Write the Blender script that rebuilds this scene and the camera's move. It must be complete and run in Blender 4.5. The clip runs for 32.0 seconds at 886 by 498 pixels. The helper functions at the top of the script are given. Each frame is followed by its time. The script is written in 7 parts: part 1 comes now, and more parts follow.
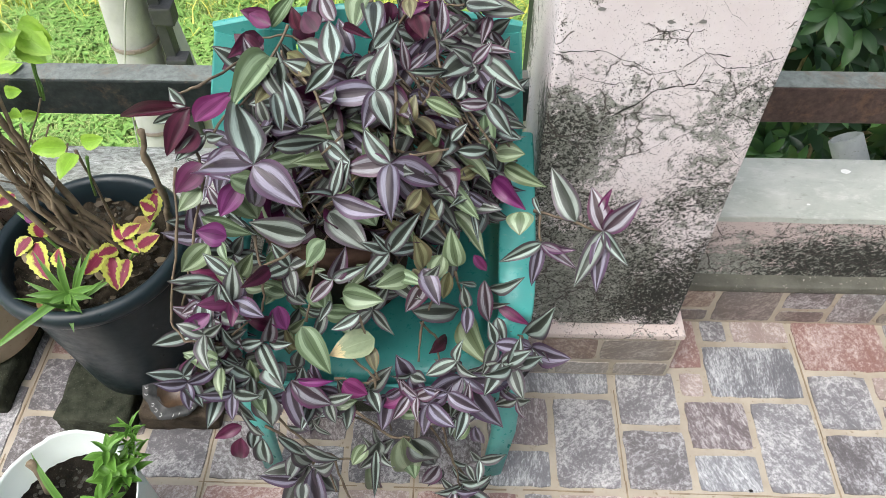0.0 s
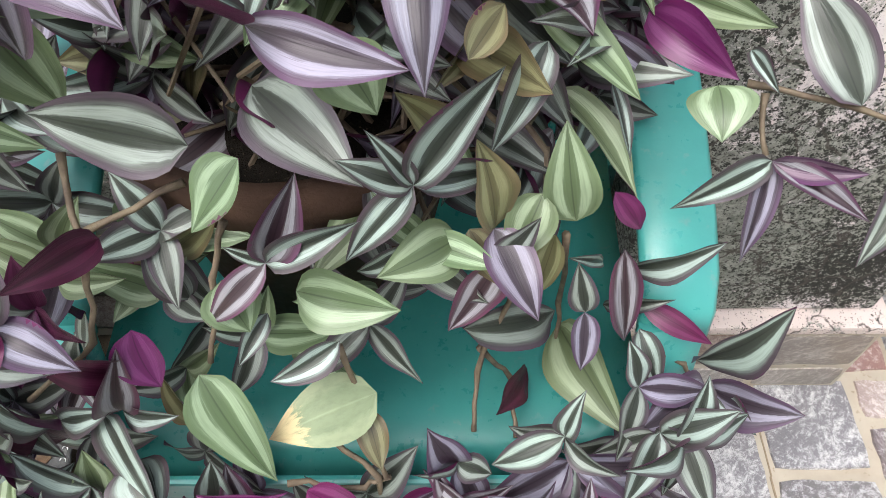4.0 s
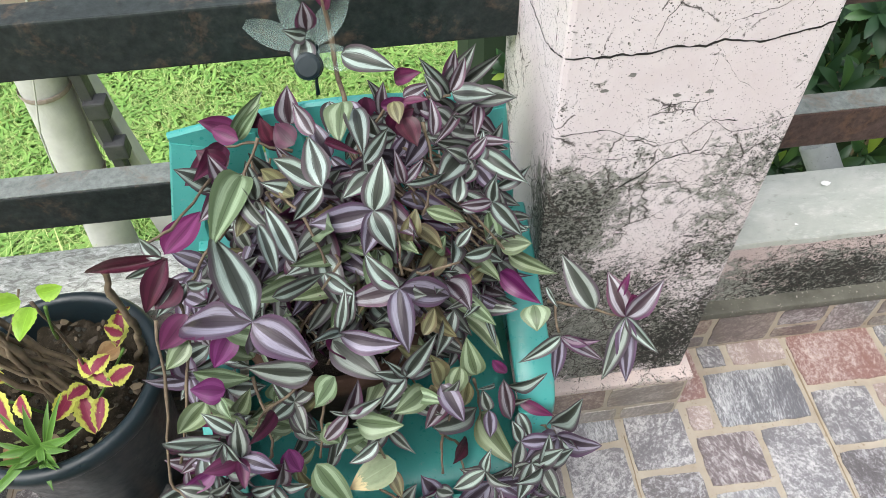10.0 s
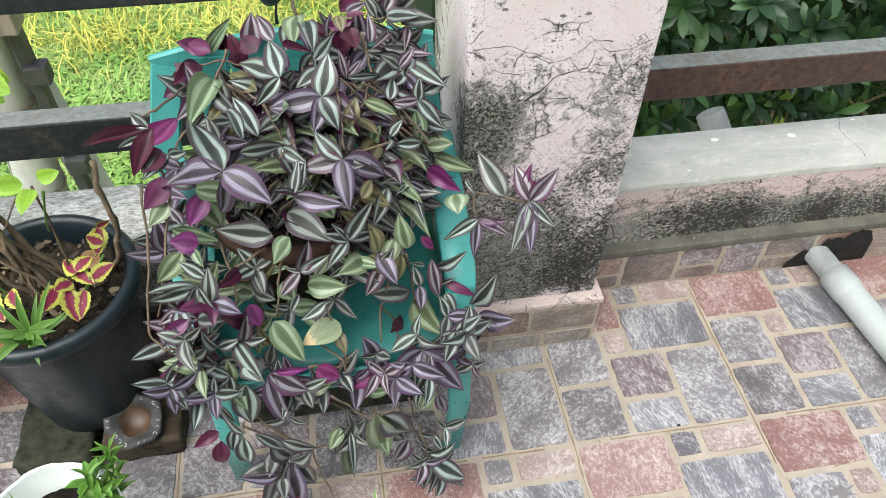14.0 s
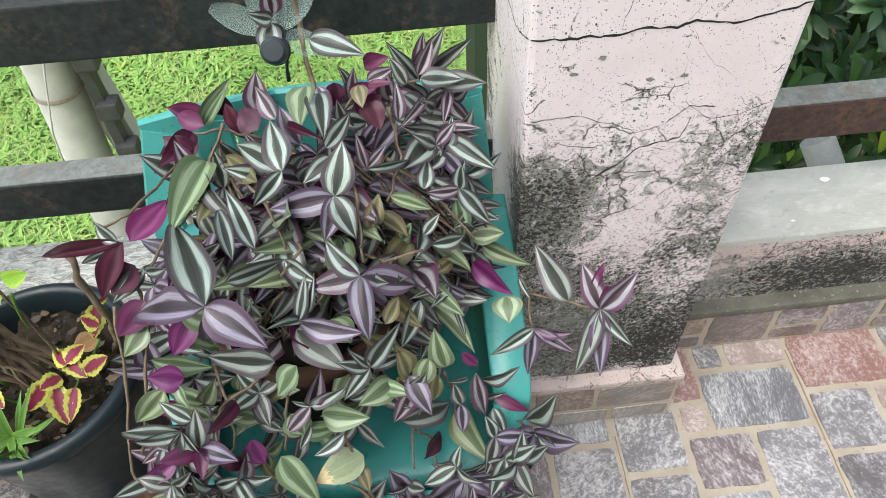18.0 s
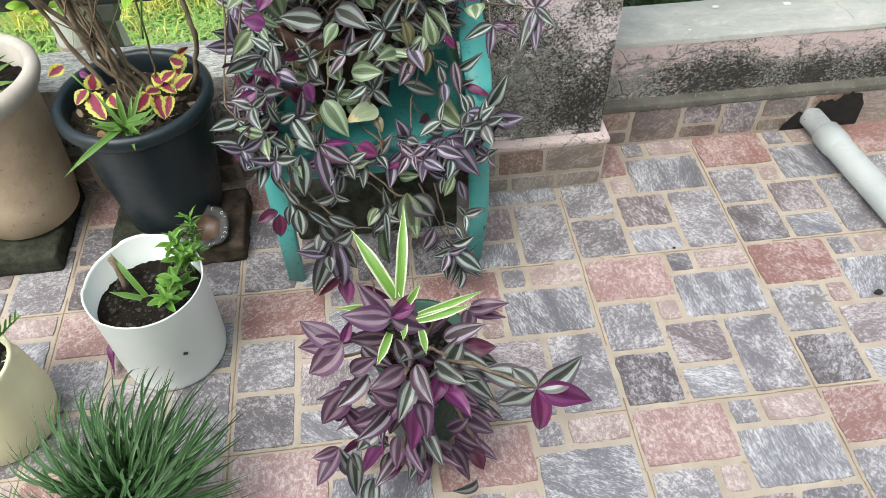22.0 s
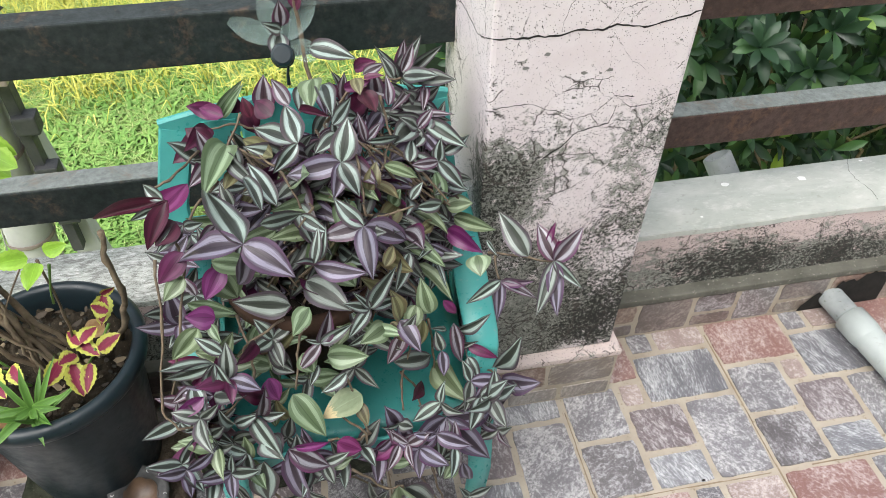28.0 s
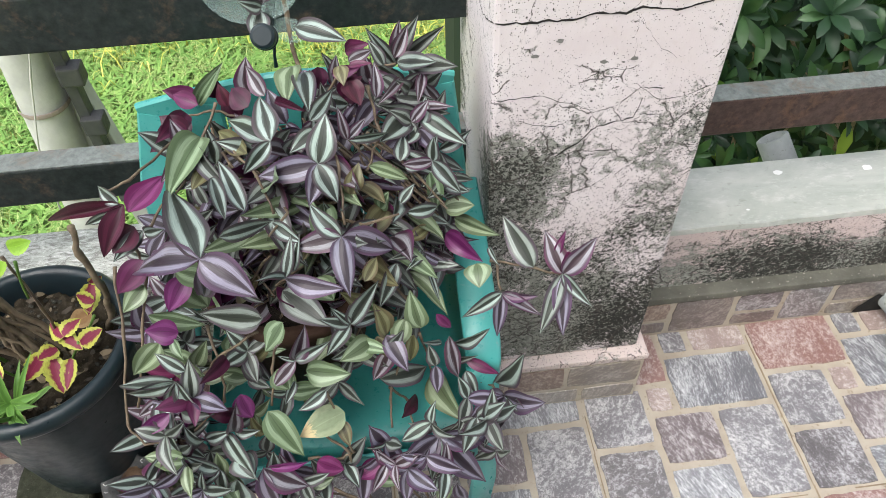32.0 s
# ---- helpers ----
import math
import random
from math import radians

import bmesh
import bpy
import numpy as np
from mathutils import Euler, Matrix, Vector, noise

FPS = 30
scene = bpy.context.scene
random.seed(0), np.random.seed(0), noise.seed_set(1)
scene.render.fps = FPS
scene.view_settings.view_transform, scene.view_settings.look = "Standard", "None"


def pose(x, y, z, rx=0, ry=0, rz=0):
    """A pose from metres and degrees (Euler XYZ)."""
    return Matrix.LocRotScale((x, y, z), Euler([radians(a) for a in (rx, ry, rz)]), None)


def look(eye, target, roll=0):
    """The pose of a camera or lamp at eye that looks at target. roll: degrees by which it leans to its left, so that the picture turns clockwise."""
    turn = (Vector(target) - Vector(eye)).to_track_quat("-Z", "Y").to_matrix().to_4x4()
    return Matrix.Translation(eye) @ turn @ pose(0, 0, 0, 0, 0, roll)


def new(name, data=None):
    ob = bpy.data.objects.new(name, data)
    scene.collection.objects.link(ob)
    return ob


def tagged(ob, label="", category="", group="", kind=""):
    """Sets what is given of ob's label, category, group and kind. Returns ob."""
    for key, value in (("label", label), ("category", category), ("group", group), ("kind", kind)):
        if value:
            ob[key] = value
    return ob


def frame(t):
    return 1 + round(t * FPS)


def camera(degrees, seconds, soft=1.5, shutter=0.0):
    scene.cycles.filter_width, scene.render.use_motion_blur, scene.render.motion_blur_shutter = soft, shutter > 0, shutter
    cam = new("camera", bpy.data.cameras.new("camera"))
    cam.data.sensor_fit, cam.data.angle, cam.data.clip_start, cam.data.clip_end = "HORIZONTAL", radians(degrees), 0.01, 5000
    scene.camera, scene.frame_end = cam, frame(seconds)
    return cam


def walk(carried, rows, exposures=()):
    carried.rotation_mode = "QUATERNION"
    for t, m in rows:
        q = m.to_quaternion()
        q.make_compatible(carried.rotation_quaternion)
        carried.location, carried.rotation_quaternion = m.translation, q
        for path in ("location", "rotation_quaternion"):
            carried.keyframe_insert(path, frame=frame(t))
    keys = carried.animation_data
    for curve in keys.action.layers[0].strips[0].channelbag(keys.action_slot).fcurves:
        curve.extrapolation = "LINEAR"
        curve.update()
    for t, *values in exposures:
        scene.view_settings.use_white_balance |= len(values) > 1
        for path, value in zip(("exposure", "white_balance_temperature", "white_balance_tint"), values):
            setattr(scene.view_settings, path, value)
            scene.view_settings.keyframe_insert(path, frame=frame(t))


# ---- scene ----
cam = camera(61.3, 32.0, soft=0.5)
PATH = [
    (0, (-0.329, -0.552, 1.372), (-0.365, 0.723, -0.169), -0.1),
    (0.5, (-0.318, -0.478, 1.336), (-0.336, 0.712, -0.271), 0.2),
    (1, (-0.364, -0.319, 1.227), (-0.364, 0.809, -0.425), 0.3),
    (1.5, (-0.375, -0.228, 1.101), (-0.335, 0.841, -0.588), 1.1),
    (2, (-0.378, -0.182, 1.004), (-0.317, 0.897, -0.679), 2.0),
    (2.5, (-0.382, -0.165, 0.948), (-0.32, 0.958, -0.706), 2.1),
    (3, (-0.388, -0.169, 0.91), (-0.35, 0.971, -0.733), 0.9),
    (3.5, (-0.393, -0.172, 0.898), (-0.382, 0.985, -0.734), -0.1),
    (5.5, (-0.43, -0.216, 1.006), (-0.437, 0.979, -0.598), 0.7),
    (6, (-0.429, -0.233, 1.065), (-0.438, 0.974, -0.529), 0.7),
    (6.5, (-0.466, -0.226, 1.065), (-0.467, 0.985, -0.526), 1.8),
    (7, (-0.501, -0.192, 1.068), (-0.504, 1.043, -0.505), 2.4),
    (7.5, (-0.509, -0.166, 1.078), (-0.498, 1.095, -0.474), 2.6),
    (8, (-0.472, -0.177, 1.171), (-0.439, 1.108, -0.362), 2.5),
    (8.5, (-0.43, -0.206, 1.264), (-0.359, 1.092, -0.255), 2.1),
    (9, (-0.395, -0.267, 1.354), (-0.304, 1.03, -0.166), 0.9),
    (9.5, (-0.411, -0.337, 1.402), (-0.287, 0.925, -0.144), -0.2),
    (10, (-0.41, -0.374, 1.41), (-0.287, 0.862, -0.158), -1.8),
    (10.5, (-0.407, -0.409, 1.406), (-0.299, 0.827, -0.162), -2.7),
    (11, (-0.371, -0.475, 1.408), (-0.274, 0.784, -0.143), -2.4),
    (11.5, (-0.336, -0.564, 1.408), (-0.265, 0.733, -0.112), -2.4),
    (12, (-0.338, -0.626, 1.417), (-0.3, 0.705, -0.075), -2.9),
    (12.5, (-0.367, -0.646, 1.429), (-0.343, 0.697, -0.052), -3.5),
    (13, (-0.387, -0.659, 1.432), (-0.325, 0.679, -0.053), -3.2),
    (13.5, (-0.395, -0.669, 1.433), (-0.251, 0.665, -0.051), -1.4),
    (14, (-0.416, -0.683, 1.416), (-0.168, 0.638, -0.065), 1.6),
    (14.5, (-0.421, -0.68, 1.41), (-0.106, 0.61, -0.085), 3.8),
    (16.5, (-0.419, -0.593, 1.389), (-0.185, 0.705, -0.115), 0.9),
    (17, (-0.375, -0.469, 1.381), (-0.212, 0.803, -0.153), -0.4),
    (17.5, (-0.351, -0.409, 1.387), (-0.259, 0.842, -0.17), -2.0),
    (18, (-0.349, -0.384, 1.379), (-0.277, 0.87, -0.178), -3.3),
    (18.5, (-0.366, -0.44, 1.395), (-0.293, 0.839, -0.14), -4.0),
    (19, (-0.394, -0.532, 1.408), (-0.319, 0.774, -0.105), -4.7),
    (19.5, (-0.414, -0.661, 1.4), (-0.342, 0.666, -0.094), -4.4),
    (20, (-0.379, -0.769, 1.394), (-0.33, 0.558, -0.101), -2.9),
    (20.5, (-0.333, -0.873, 1.379), (-0.311, 0.447, -0.123), -1.5),
    (21, (-0.331, -0.939, 1.375), (-0.307, 0.374, -0.133), -1.5),
    (21.5, (-0.404, -1.037, 1.363), (-0.338, 0.272, -0.147), -2.1),
    (22, (-0.439, -1.11, 1.36), (-0.307, 0.203, -0.142), -1.4),
    (22.5, (-0.422, -1.132, 1.38), (-0.243, 0.216, -0.086), -0.2),
    (23, (-0.398, -1.129, 1.402), (-0.192, 0.259, -0.023), 0.7),
    (23.5, (-0.414, -1.105, 1.423), (-0.182, 0.312, 0.03), 1.2),
    (24, (-0.44, -1.086, 1.421), (-0.181, 0.342, 0.045), 1.9),
    (24.5, (-0.406, -0.997, 1.426), (-0.163, 0.438, 0.054), 2.4),
    (25, (-0.332, -0.866, 1.437), (-0.16, 0.581, 0.068), 1.7),
    (25.5, (-0.303, -0.832, 1.424), (-0.219, 0.622, 0.053), -0.2),
    (27.5, (-0.448, -0.626, 1.424), (-0.22, 0.761, 0.001), -0.6),
    (28, (-0.458, -0.615, 1.419), (-0.165, 0.763, -0.001), 1.2),
    (28.5, (-0.46, -0.615, 1.421), (-0.159, 0.762, 0.002), 1.8),
    (29, (-0.465, -0.62, 1.421), (-0.162, 0.762, 0.008), 1.9),
    (29.5, (-0.471, -0.631, 1.425), (-0.155, 0.754, 0.017), 2.2),
    (30, (-0.485, -0.645, 1.423), (-0.163, 0.737, 0.014), 2.5),
    (30.5, (-0.482, -0.647, 1.419), (-0.199, 0.712, -0.02), 1.8),
    (31, (-0.454, -0.613, 1.409), (-0.234, 0.719, -0.067), 0.2),
    (31.5, (-0.391, -0.547, 1.408), (-0.234, 0.765, -0.093), -1.2),
    (32, (-0.349, -0.492, 1.394), (-0.225, 0.808, -0.121), -1.8),
]
walk(cam, [(t, look(eye, target, roll)) for t, eye, target, roll in PATH], exposures=((0.0, 1.09), (1.0, 1.06), (2.0, 1.26), (3.0, 1.44), (6.0, 1.44), (7.0, 1.41), (8.0, 1.27), (9.0, 1.09), (20.0, 1.07), (25.0, 1.01), (28.0, 1.03), (32.0, 1.05)))

# ---- light: an overcast day, soft light from a high, veiled sun ----
world = bpy.data.worlds.new("overcast_sky")
scene.world = world
world.use_nodes = True
wn = world.node_tree.nodes
sky = wn.new("ShaderNodeTexSky")
sky.sky_type = "NISHITA"
sky.sun_disc = False
sky.sun_elevation, sky.sun_rotation = radians(61), radians(225)
sky.air_density, sky.dust_density = 1.0, 4.0
sat = wn.new("ShaderNodeHueSaturation")
sat.inputs["Saturation"].default_value = 0.42
world.node_tree.links.new(sky.outputs[0], sat.inputs["Color"])
world.node_tree.links.new(sat.outputs[0], wn["Background"].inputs[0])
wn["Background"].inputs[1].default_value = 0.15
sun = new("sun", bpy.data.lights.new("sun", "SUN"))
sun.data.energy, sun.data.angle, sun.data.color = 1.0, radians(55), (0.985, 0.98, 0.975)
sun.matrix_world = look((-2.5, -2.5, 6.4), (0, 0, 0))
scene.view_settings.exposure = 1.09


# ---- building helpers ----
def part(name, bm, material, parent=None, label="", smooth=False):
    """Links a bmesh as one mesh object under a thing."""
    me = bpy.data.meshes.new(name)
    bm.normal_update()
    bm.to_mesh(me)
    bm.free()
    if material:
        me.materials.append(material)
    if smooth:
        for p in me.polygons:
            p.use_smooth = True
    ob = new(name, me)
    if parent is not None:
        ob.parent = parent
    if label:
        ob["label"] = label
    return ob


def thing(name, at=(0, 0, 0), rz=0.0, label="", category="", group="", kind=""):
    """An Empty at the base of a thing, which parents its parts."""
    ob = new(name)
    ob.empty_display_size = 0.05
    ob.matrix_basis = pose(*at, 0, 0, rz)
    return tagged(ob, label, category, group, kind)


def box(bm, x0, x1, y0, y1, z0, z1, bevel=0.0, seg=2):
    made = bmesh.ops.create_cube(bm, size=1.0)["verts"]
    for v in made:
        v.co = Vector((x0 + (v.co.x + 0.5) * (x1 - x0), y0 + (v.co.y + 0.5) * (y1 - y0), z0 + (v.co.z + 0.5) * (z1 - z0)))
    if bevel:
        edges = {e for v in made for e in v.link_edges}
        bmesh.ops.bevel(bm, geom=list(edges), offset=bevel, segments=seg, profile=0.6, affect="EDGES")
    return bm


def boxed(x0, x1, y0, y1, z0, z1, bevel=0.0, seg=2):
    return box(bmesh.new(), x0, x1, y0, y1, z0, z1, bevel, seg)


def lathe(profile, n=48, bm=None, wob=None):
    """Turns a profile of (radius, z) round the z axis. wob(angle, r, z) may give a new (r, z)."""
    bm = bm or bmesh.new()
    rings = []
    for r, z in profile:
        if r < 1e-5:
            rings.append([bm.verts.new((0, 0, z))])
            continue
        ring = []
        for i in range(n):
            a = 2 * math.pi * i / n
            rr, zz = wob(a, r, z) if wob else (r, z)
            ring.append(bm.verts.new((rr * math.cos(a), rr * math.sin(a), zz)))
        rings.append(ring)
    for a, b in zip(rings, rings[1:]):
        for i in range(n):
            j = (i + 1) % n
            if len(a) == 1 and len(b) == 1:
                continue
            if len(a) == 1:
                bm.faces.new((a[0], b[j], b[i]))
            elif len(b) == 1:
                bm.faces.new((a[i], a[j], b[0]))
            else:
                bm.faces.new((a[i], a[j], b[j], b[i]))
    return bm


def tube(points, radii, n=7, bm=None, cap=True):
    """A round bar along points, with a radius at each."""
    bm = bm or bmesh.new()
    pts = [Vector(p) for p in points]
    if not hasattr(radii, "__len__"):
        radii = [radii] * len(pts)
    rings, side = [], None
    for i, p in enumerate(pts):
        d = (pts[min(i + 1, len(pts) - 1)] - pts[max(i - 1, 0)]).normalized()
        if side is None:
            side = d.orthogonal().normalized()
        side = (side - d * side.dot(d)).normalized()
        up = d.cross(side)
        rings.append([bm.verts.new(p + (side * math.cos(2 * math.pi * k / n) + up * math.sin(2 * math.pi * k / n)) * radii[i]) for k in range(n)])
    for a, b in zip(rings, rings[1:]):
        for k in range(n):
            bm.faces.new((a[k], a[(k + 1) % n], b[(k + 1) % n], b[k]))
    if cap:
        bm.faces.new(rings[0][::-1])
        bm.faces.new(rings[-1])
    return bm


# ---- materials ----
def material(name, rough=0.6, metal=0.0, spec=0.5):
    m = bpy.data.materials.new(name)
    m.use_nodes = True
    b = m.node_tree.nodes["Principled BSDF"]
    b.inputs["Roughness"].default_value = rough
    b.inputs["Metallic"].default_value = metal
    b.inputs["Specular IOR Level"].default_value = spec
    return m, m.node_tree.nodes, m.node_tree.links, b


def coords(n, l, scale=(1, 1, 1), kind="Object"):
    tc = n.new("ShaderNodeTexCoord")
    mp = n.new("ShaderNodeMapping")
    mp.inputs["Scale"].default_value = scale
    l.new(tc.outputs[kind], mp.inputs["Vector"])
    return mp.outputs[0]


def noise_tex(n, l, vec, scale, detail=6.0, rough=0.6, distort=0.0):
    t = n.new("ShaderNodeTexNoise")
    t.inputs["Scale"].default_value = scale
    t.inputs["Detail"].default_value = detail
    t.inputs["Roughness"].default_value = rough
    t.inputs["Distortion"].default_value = distort
    l.new(vec, t.inputs["Vector"])
    return t.outputs["Fac"]


def ramp(n, l, fac, stops):
    r = n.new("ShaderNodeValToRGB")
    e = r.color_ramp.elements
    while len(e) < len(stops):
        e.new(0.5)
    for el, (p, c) in zip(e, stops):
        el.position = p
        el.color = (*c, 1.0) if hasattr(c, "__len__") else (c, c, c, 1.0)
    l.new(fac, r.inputs[0])
    return r.outputs[0]


def mix(n, l, fac, a, b, blend="MIX"):
    m = n.new("ShaderNodeMix")
    m.data_type, m.blend_type = "RGBA", blend
    for socket, value in ((m.inputs["Factor"], fac), (m.inputs["A"], a), (m.inputs["B"], b)):
        if hasattr(value, "is_linked"):
            l.new(value, socket)
        elif hasattr(value, "__len__"):
            socket.default_value = (*value, 1.0)
        else:
            socket.default_value = value
    return m.outputs["Result"]


def calc(n, l, op, a, b=0.0, clamp=False):
    m = n.new("ShaderNodeMath")
    m.operation, m.use_clamp = op, clamp
    for socket, value in ((m.inputs[0], a), (m.inputs[1], b)):
        if hasattr(value, "is_linked"):
            l.new(value, socket)
        else:
            socket.default_value = value
    return m.outputs[0]


def bump(n, l, b, height, strength=0.3, distance=0.002):
    t = n.new("ShaderNodeBump")
    t.inputs["Strength"].default_value = strength
    t.inputs["Distance"].default_value = distance
    l.new(height, t.inputs["Height"])
    l.new(t.outputs[0], b.inputs["Normal"])


def mottled(name, c0, c1, scale=12.0, rough=0.6, bump_d=0.001, spec=0.4, speck=None):
    """A plain surface with two scales of variation."""
    m, n, l, b = material(name, rough, 0.0, spec)
    v = coords(n, l)
    big = noise_tex(n, l, v, scale)
    fine = noise_tex(n, l, v, scale * 9, 4.0)
    col = mix(n, l, ramp(n, l, big, ((0.3, 0.0), (0.7, 1.0))), c0, c1)
    if speck:
        col = mix(n, l, ramp(n, l, fine, ((0.62, 0.0), (0.72, 1.0))), col, speck)
    l.new(col, b.inputs["Base Color"])
    l.new(ramp(n, l, fine, ((0.2, max(rough - 0.15, 0.05)), (0.8, min(rough + 0.15, 1.0)))), b.inputs["Roughness"])
    bump(n, l, b, fine, 0.5, bump_d)
    return m

def object_random(n):
    return n.new("ShaderNodeObjectInfo").outputs["Random"]


def slate(name, dark, light, pale, streak=(12, 15, 12)):
    """Printed slate: mottled stone colour with pale scuffs drawn out in one direction."""
    m, n, l, b = material(name, 0.4, 0.0, 0.95)
    b.inputs["Coat Weight"].default_value = 0.7
    b.inputs["Coat Roughness"].default_value = 0.25
    rnd = object_random(n)
    turn = n.new("ShaderNodeVectorRotate")
    turn.rotation_type = "Z_AXIS"
    l.new(coords(n, l), turn.inputs["Vector"])
    l.new(calc(n, l, "MULTIPLY", calc(n, l, "FRACT", calc(n, l, "MULTIPLY", rnd, 5.7)), 3.0), turn.inputs["Angle"])
    mp = n.new("ShaderNodeMapping")
    mp.inputs["Scale"].default_value = streak
    l.new(turn.outputs[0], mp.inputs["Vector"])
    shift = n.new("ShaderNodeVectorMath")
    shift.operation = "ADD"
    l.new(mp.outputs[0], shift.inputs[0])
    comb = n.new("ShaderNodeCombineXYZ")
    l.new(calc(n, l, "MULTIPLY", rnd, 37.0), comb.inputs[0])
    l.new(calc(n, l, "MULTIPLY", rnd, 11.0), comb.inputs[1])
    l.new(comb.outputs[0], shift.inputs[1])
    v = shift.outputs[0]
    cloud = noise_tex(n, l, v, 0.9, 5.0, 0.65, 0.6)
    scuff = noise_tex(n, l, v, 8.0, 12.0, 0.84, 0.4)
    scuff = calc(n, l, "ADD", scuff, calc(n, l, "MULTIPLY", calc(n, l, "SUBTRACT", cloud, 0.5), 0.40))
    grain = noise_tex(n, l, v, 26.0, 8.0, 0.8, 0.3)
    col = mix(n, l, ramp(n, l, cloud, ((0.32, 0.0), (0.68, 0.75))), tuple(0.9 * c for c in dark), tuple(0.95 * c for c in light))
    col = mix(n, l, ramp(n, l, grain, ((0.34, 0.6), (0.48, 0.0))), col, tuple(c * 0.5 for c in dark))
    col = mix(n, l, ramp(n, l, scuff, ((0.485, 0.0), (0.55, 0.42), (0.65, 0.85))), col, pale)
    col = mix(n, l, ramp(n, l, grain, ((0.55, 0.0), (0.66, 0.30))), col, pale)
    bright = n.new("ShaderNodeBrightContrast")
    l.new(col, bright.inputs[0])
    l.new(calc(n, l, "MULTIPLY", calc(n, l, "SUBTRACT", rnd, 0.5), 0.07), bright.inputs[1])
    l.new(bright.outputs[0], b.inputs["Base Color"])
    l.new(ramp(n, l, grain, ((0.3, 0.26), (0.7, 0.46))), b.inputs["Roughness"])
    bump(n, l, b, grain, 0.35, 0.0012)
    return m


SLATE = {
    "red": slate("slate_red", (0.25, 0.128, 0.108), (0.30, 0.175, 0.155), (0.62, 0.54, 0.51)),
    "pink": slate("slate_pink", (0.29, 0.212, 0.188), (0.35, 0.27, 0.247), (0.66, 0.60, 0.575)),
    "blue": slate("slate_blue", (0.145, 0.144, 0.157), (0.220, 0.220, 0.236), (0.69, 0.70, 0.71), (9, 26, 9)),
    "grey": slate("slate_grey", (0.130, 0.122, 0.131), (0.203, 0.192, 0.204), (0.66, 0.65, 0.645)),
    "dark": slate("slate_dark", (0.080, 0.068, 0.068), (0.145, 0.128, 0.130), (0.56, 0.55, 0.56)),
    "rust": slate("slate_rust", (0.165, 0.098, 0.070), (0.23, 0.148, 0.108), (0.46, 0.37, 0.30)),
    "brown": slate("slate_brown", (0.165, 0.132, 0.108), (0.25, 0.208, 0.172), (0.46, 0.41, 0.35), (10, 18, 10)),
    # dull brown skirting slate, its colour lowered for the shade below the ledge
    "umber_shaded": slate("slate_umber_shaded", (0.100, 0.075, 0.066), (0.165, 0.128, 0.114), (0.36, 0.31, 0.28)),
    "mauve": slate("slate_mauve", (0.15, 0.12, 0.122), (0.22, 0.18, 0.183), (0.65, 0.615, 0.61), (10, 18, 10)),
}
GROUT = mottled("tile_grout", (0.33, 0.28, 0.215), (0.45, 0.40, 0.325), 11, 0.6, 0.002, 0.5, (0.24, 0.185, 0.12))
LEDGE = mottled("grey_green_ledge", (0.08, 0.08, 0.064), (0.16, 0.155, 0.128), 14, 0.85, 0.002, 0.3, (0.40, 0.36, 0.33))
SEAM = mottled("dirty_seam", (0.15, 0.11, 0.07), (0.36, 0.29, 0.20), 20, 0.9)


def patch_field(n, l, v, patches):
    """Sum of soft round patches (x, y, z, radius, strength)."""
    total = 0.0
    for x, y, z, r, s in patches:
        d = n.new("ShaderNodeVectorMath")
        d.operation = "DISTANCE"
        l.new(v, d.inputs[0])
        d.inputs[1].default_value = (x, y, z)
        f = calc(n, l, "SUBTRACT", 1.0, calc(n, l, "DIVIDE", d.outputs["Value"], r), True)
        total = calc(n, l, "ADD", calc(n, l, "MULTIPLY", f, s), total)
    return total


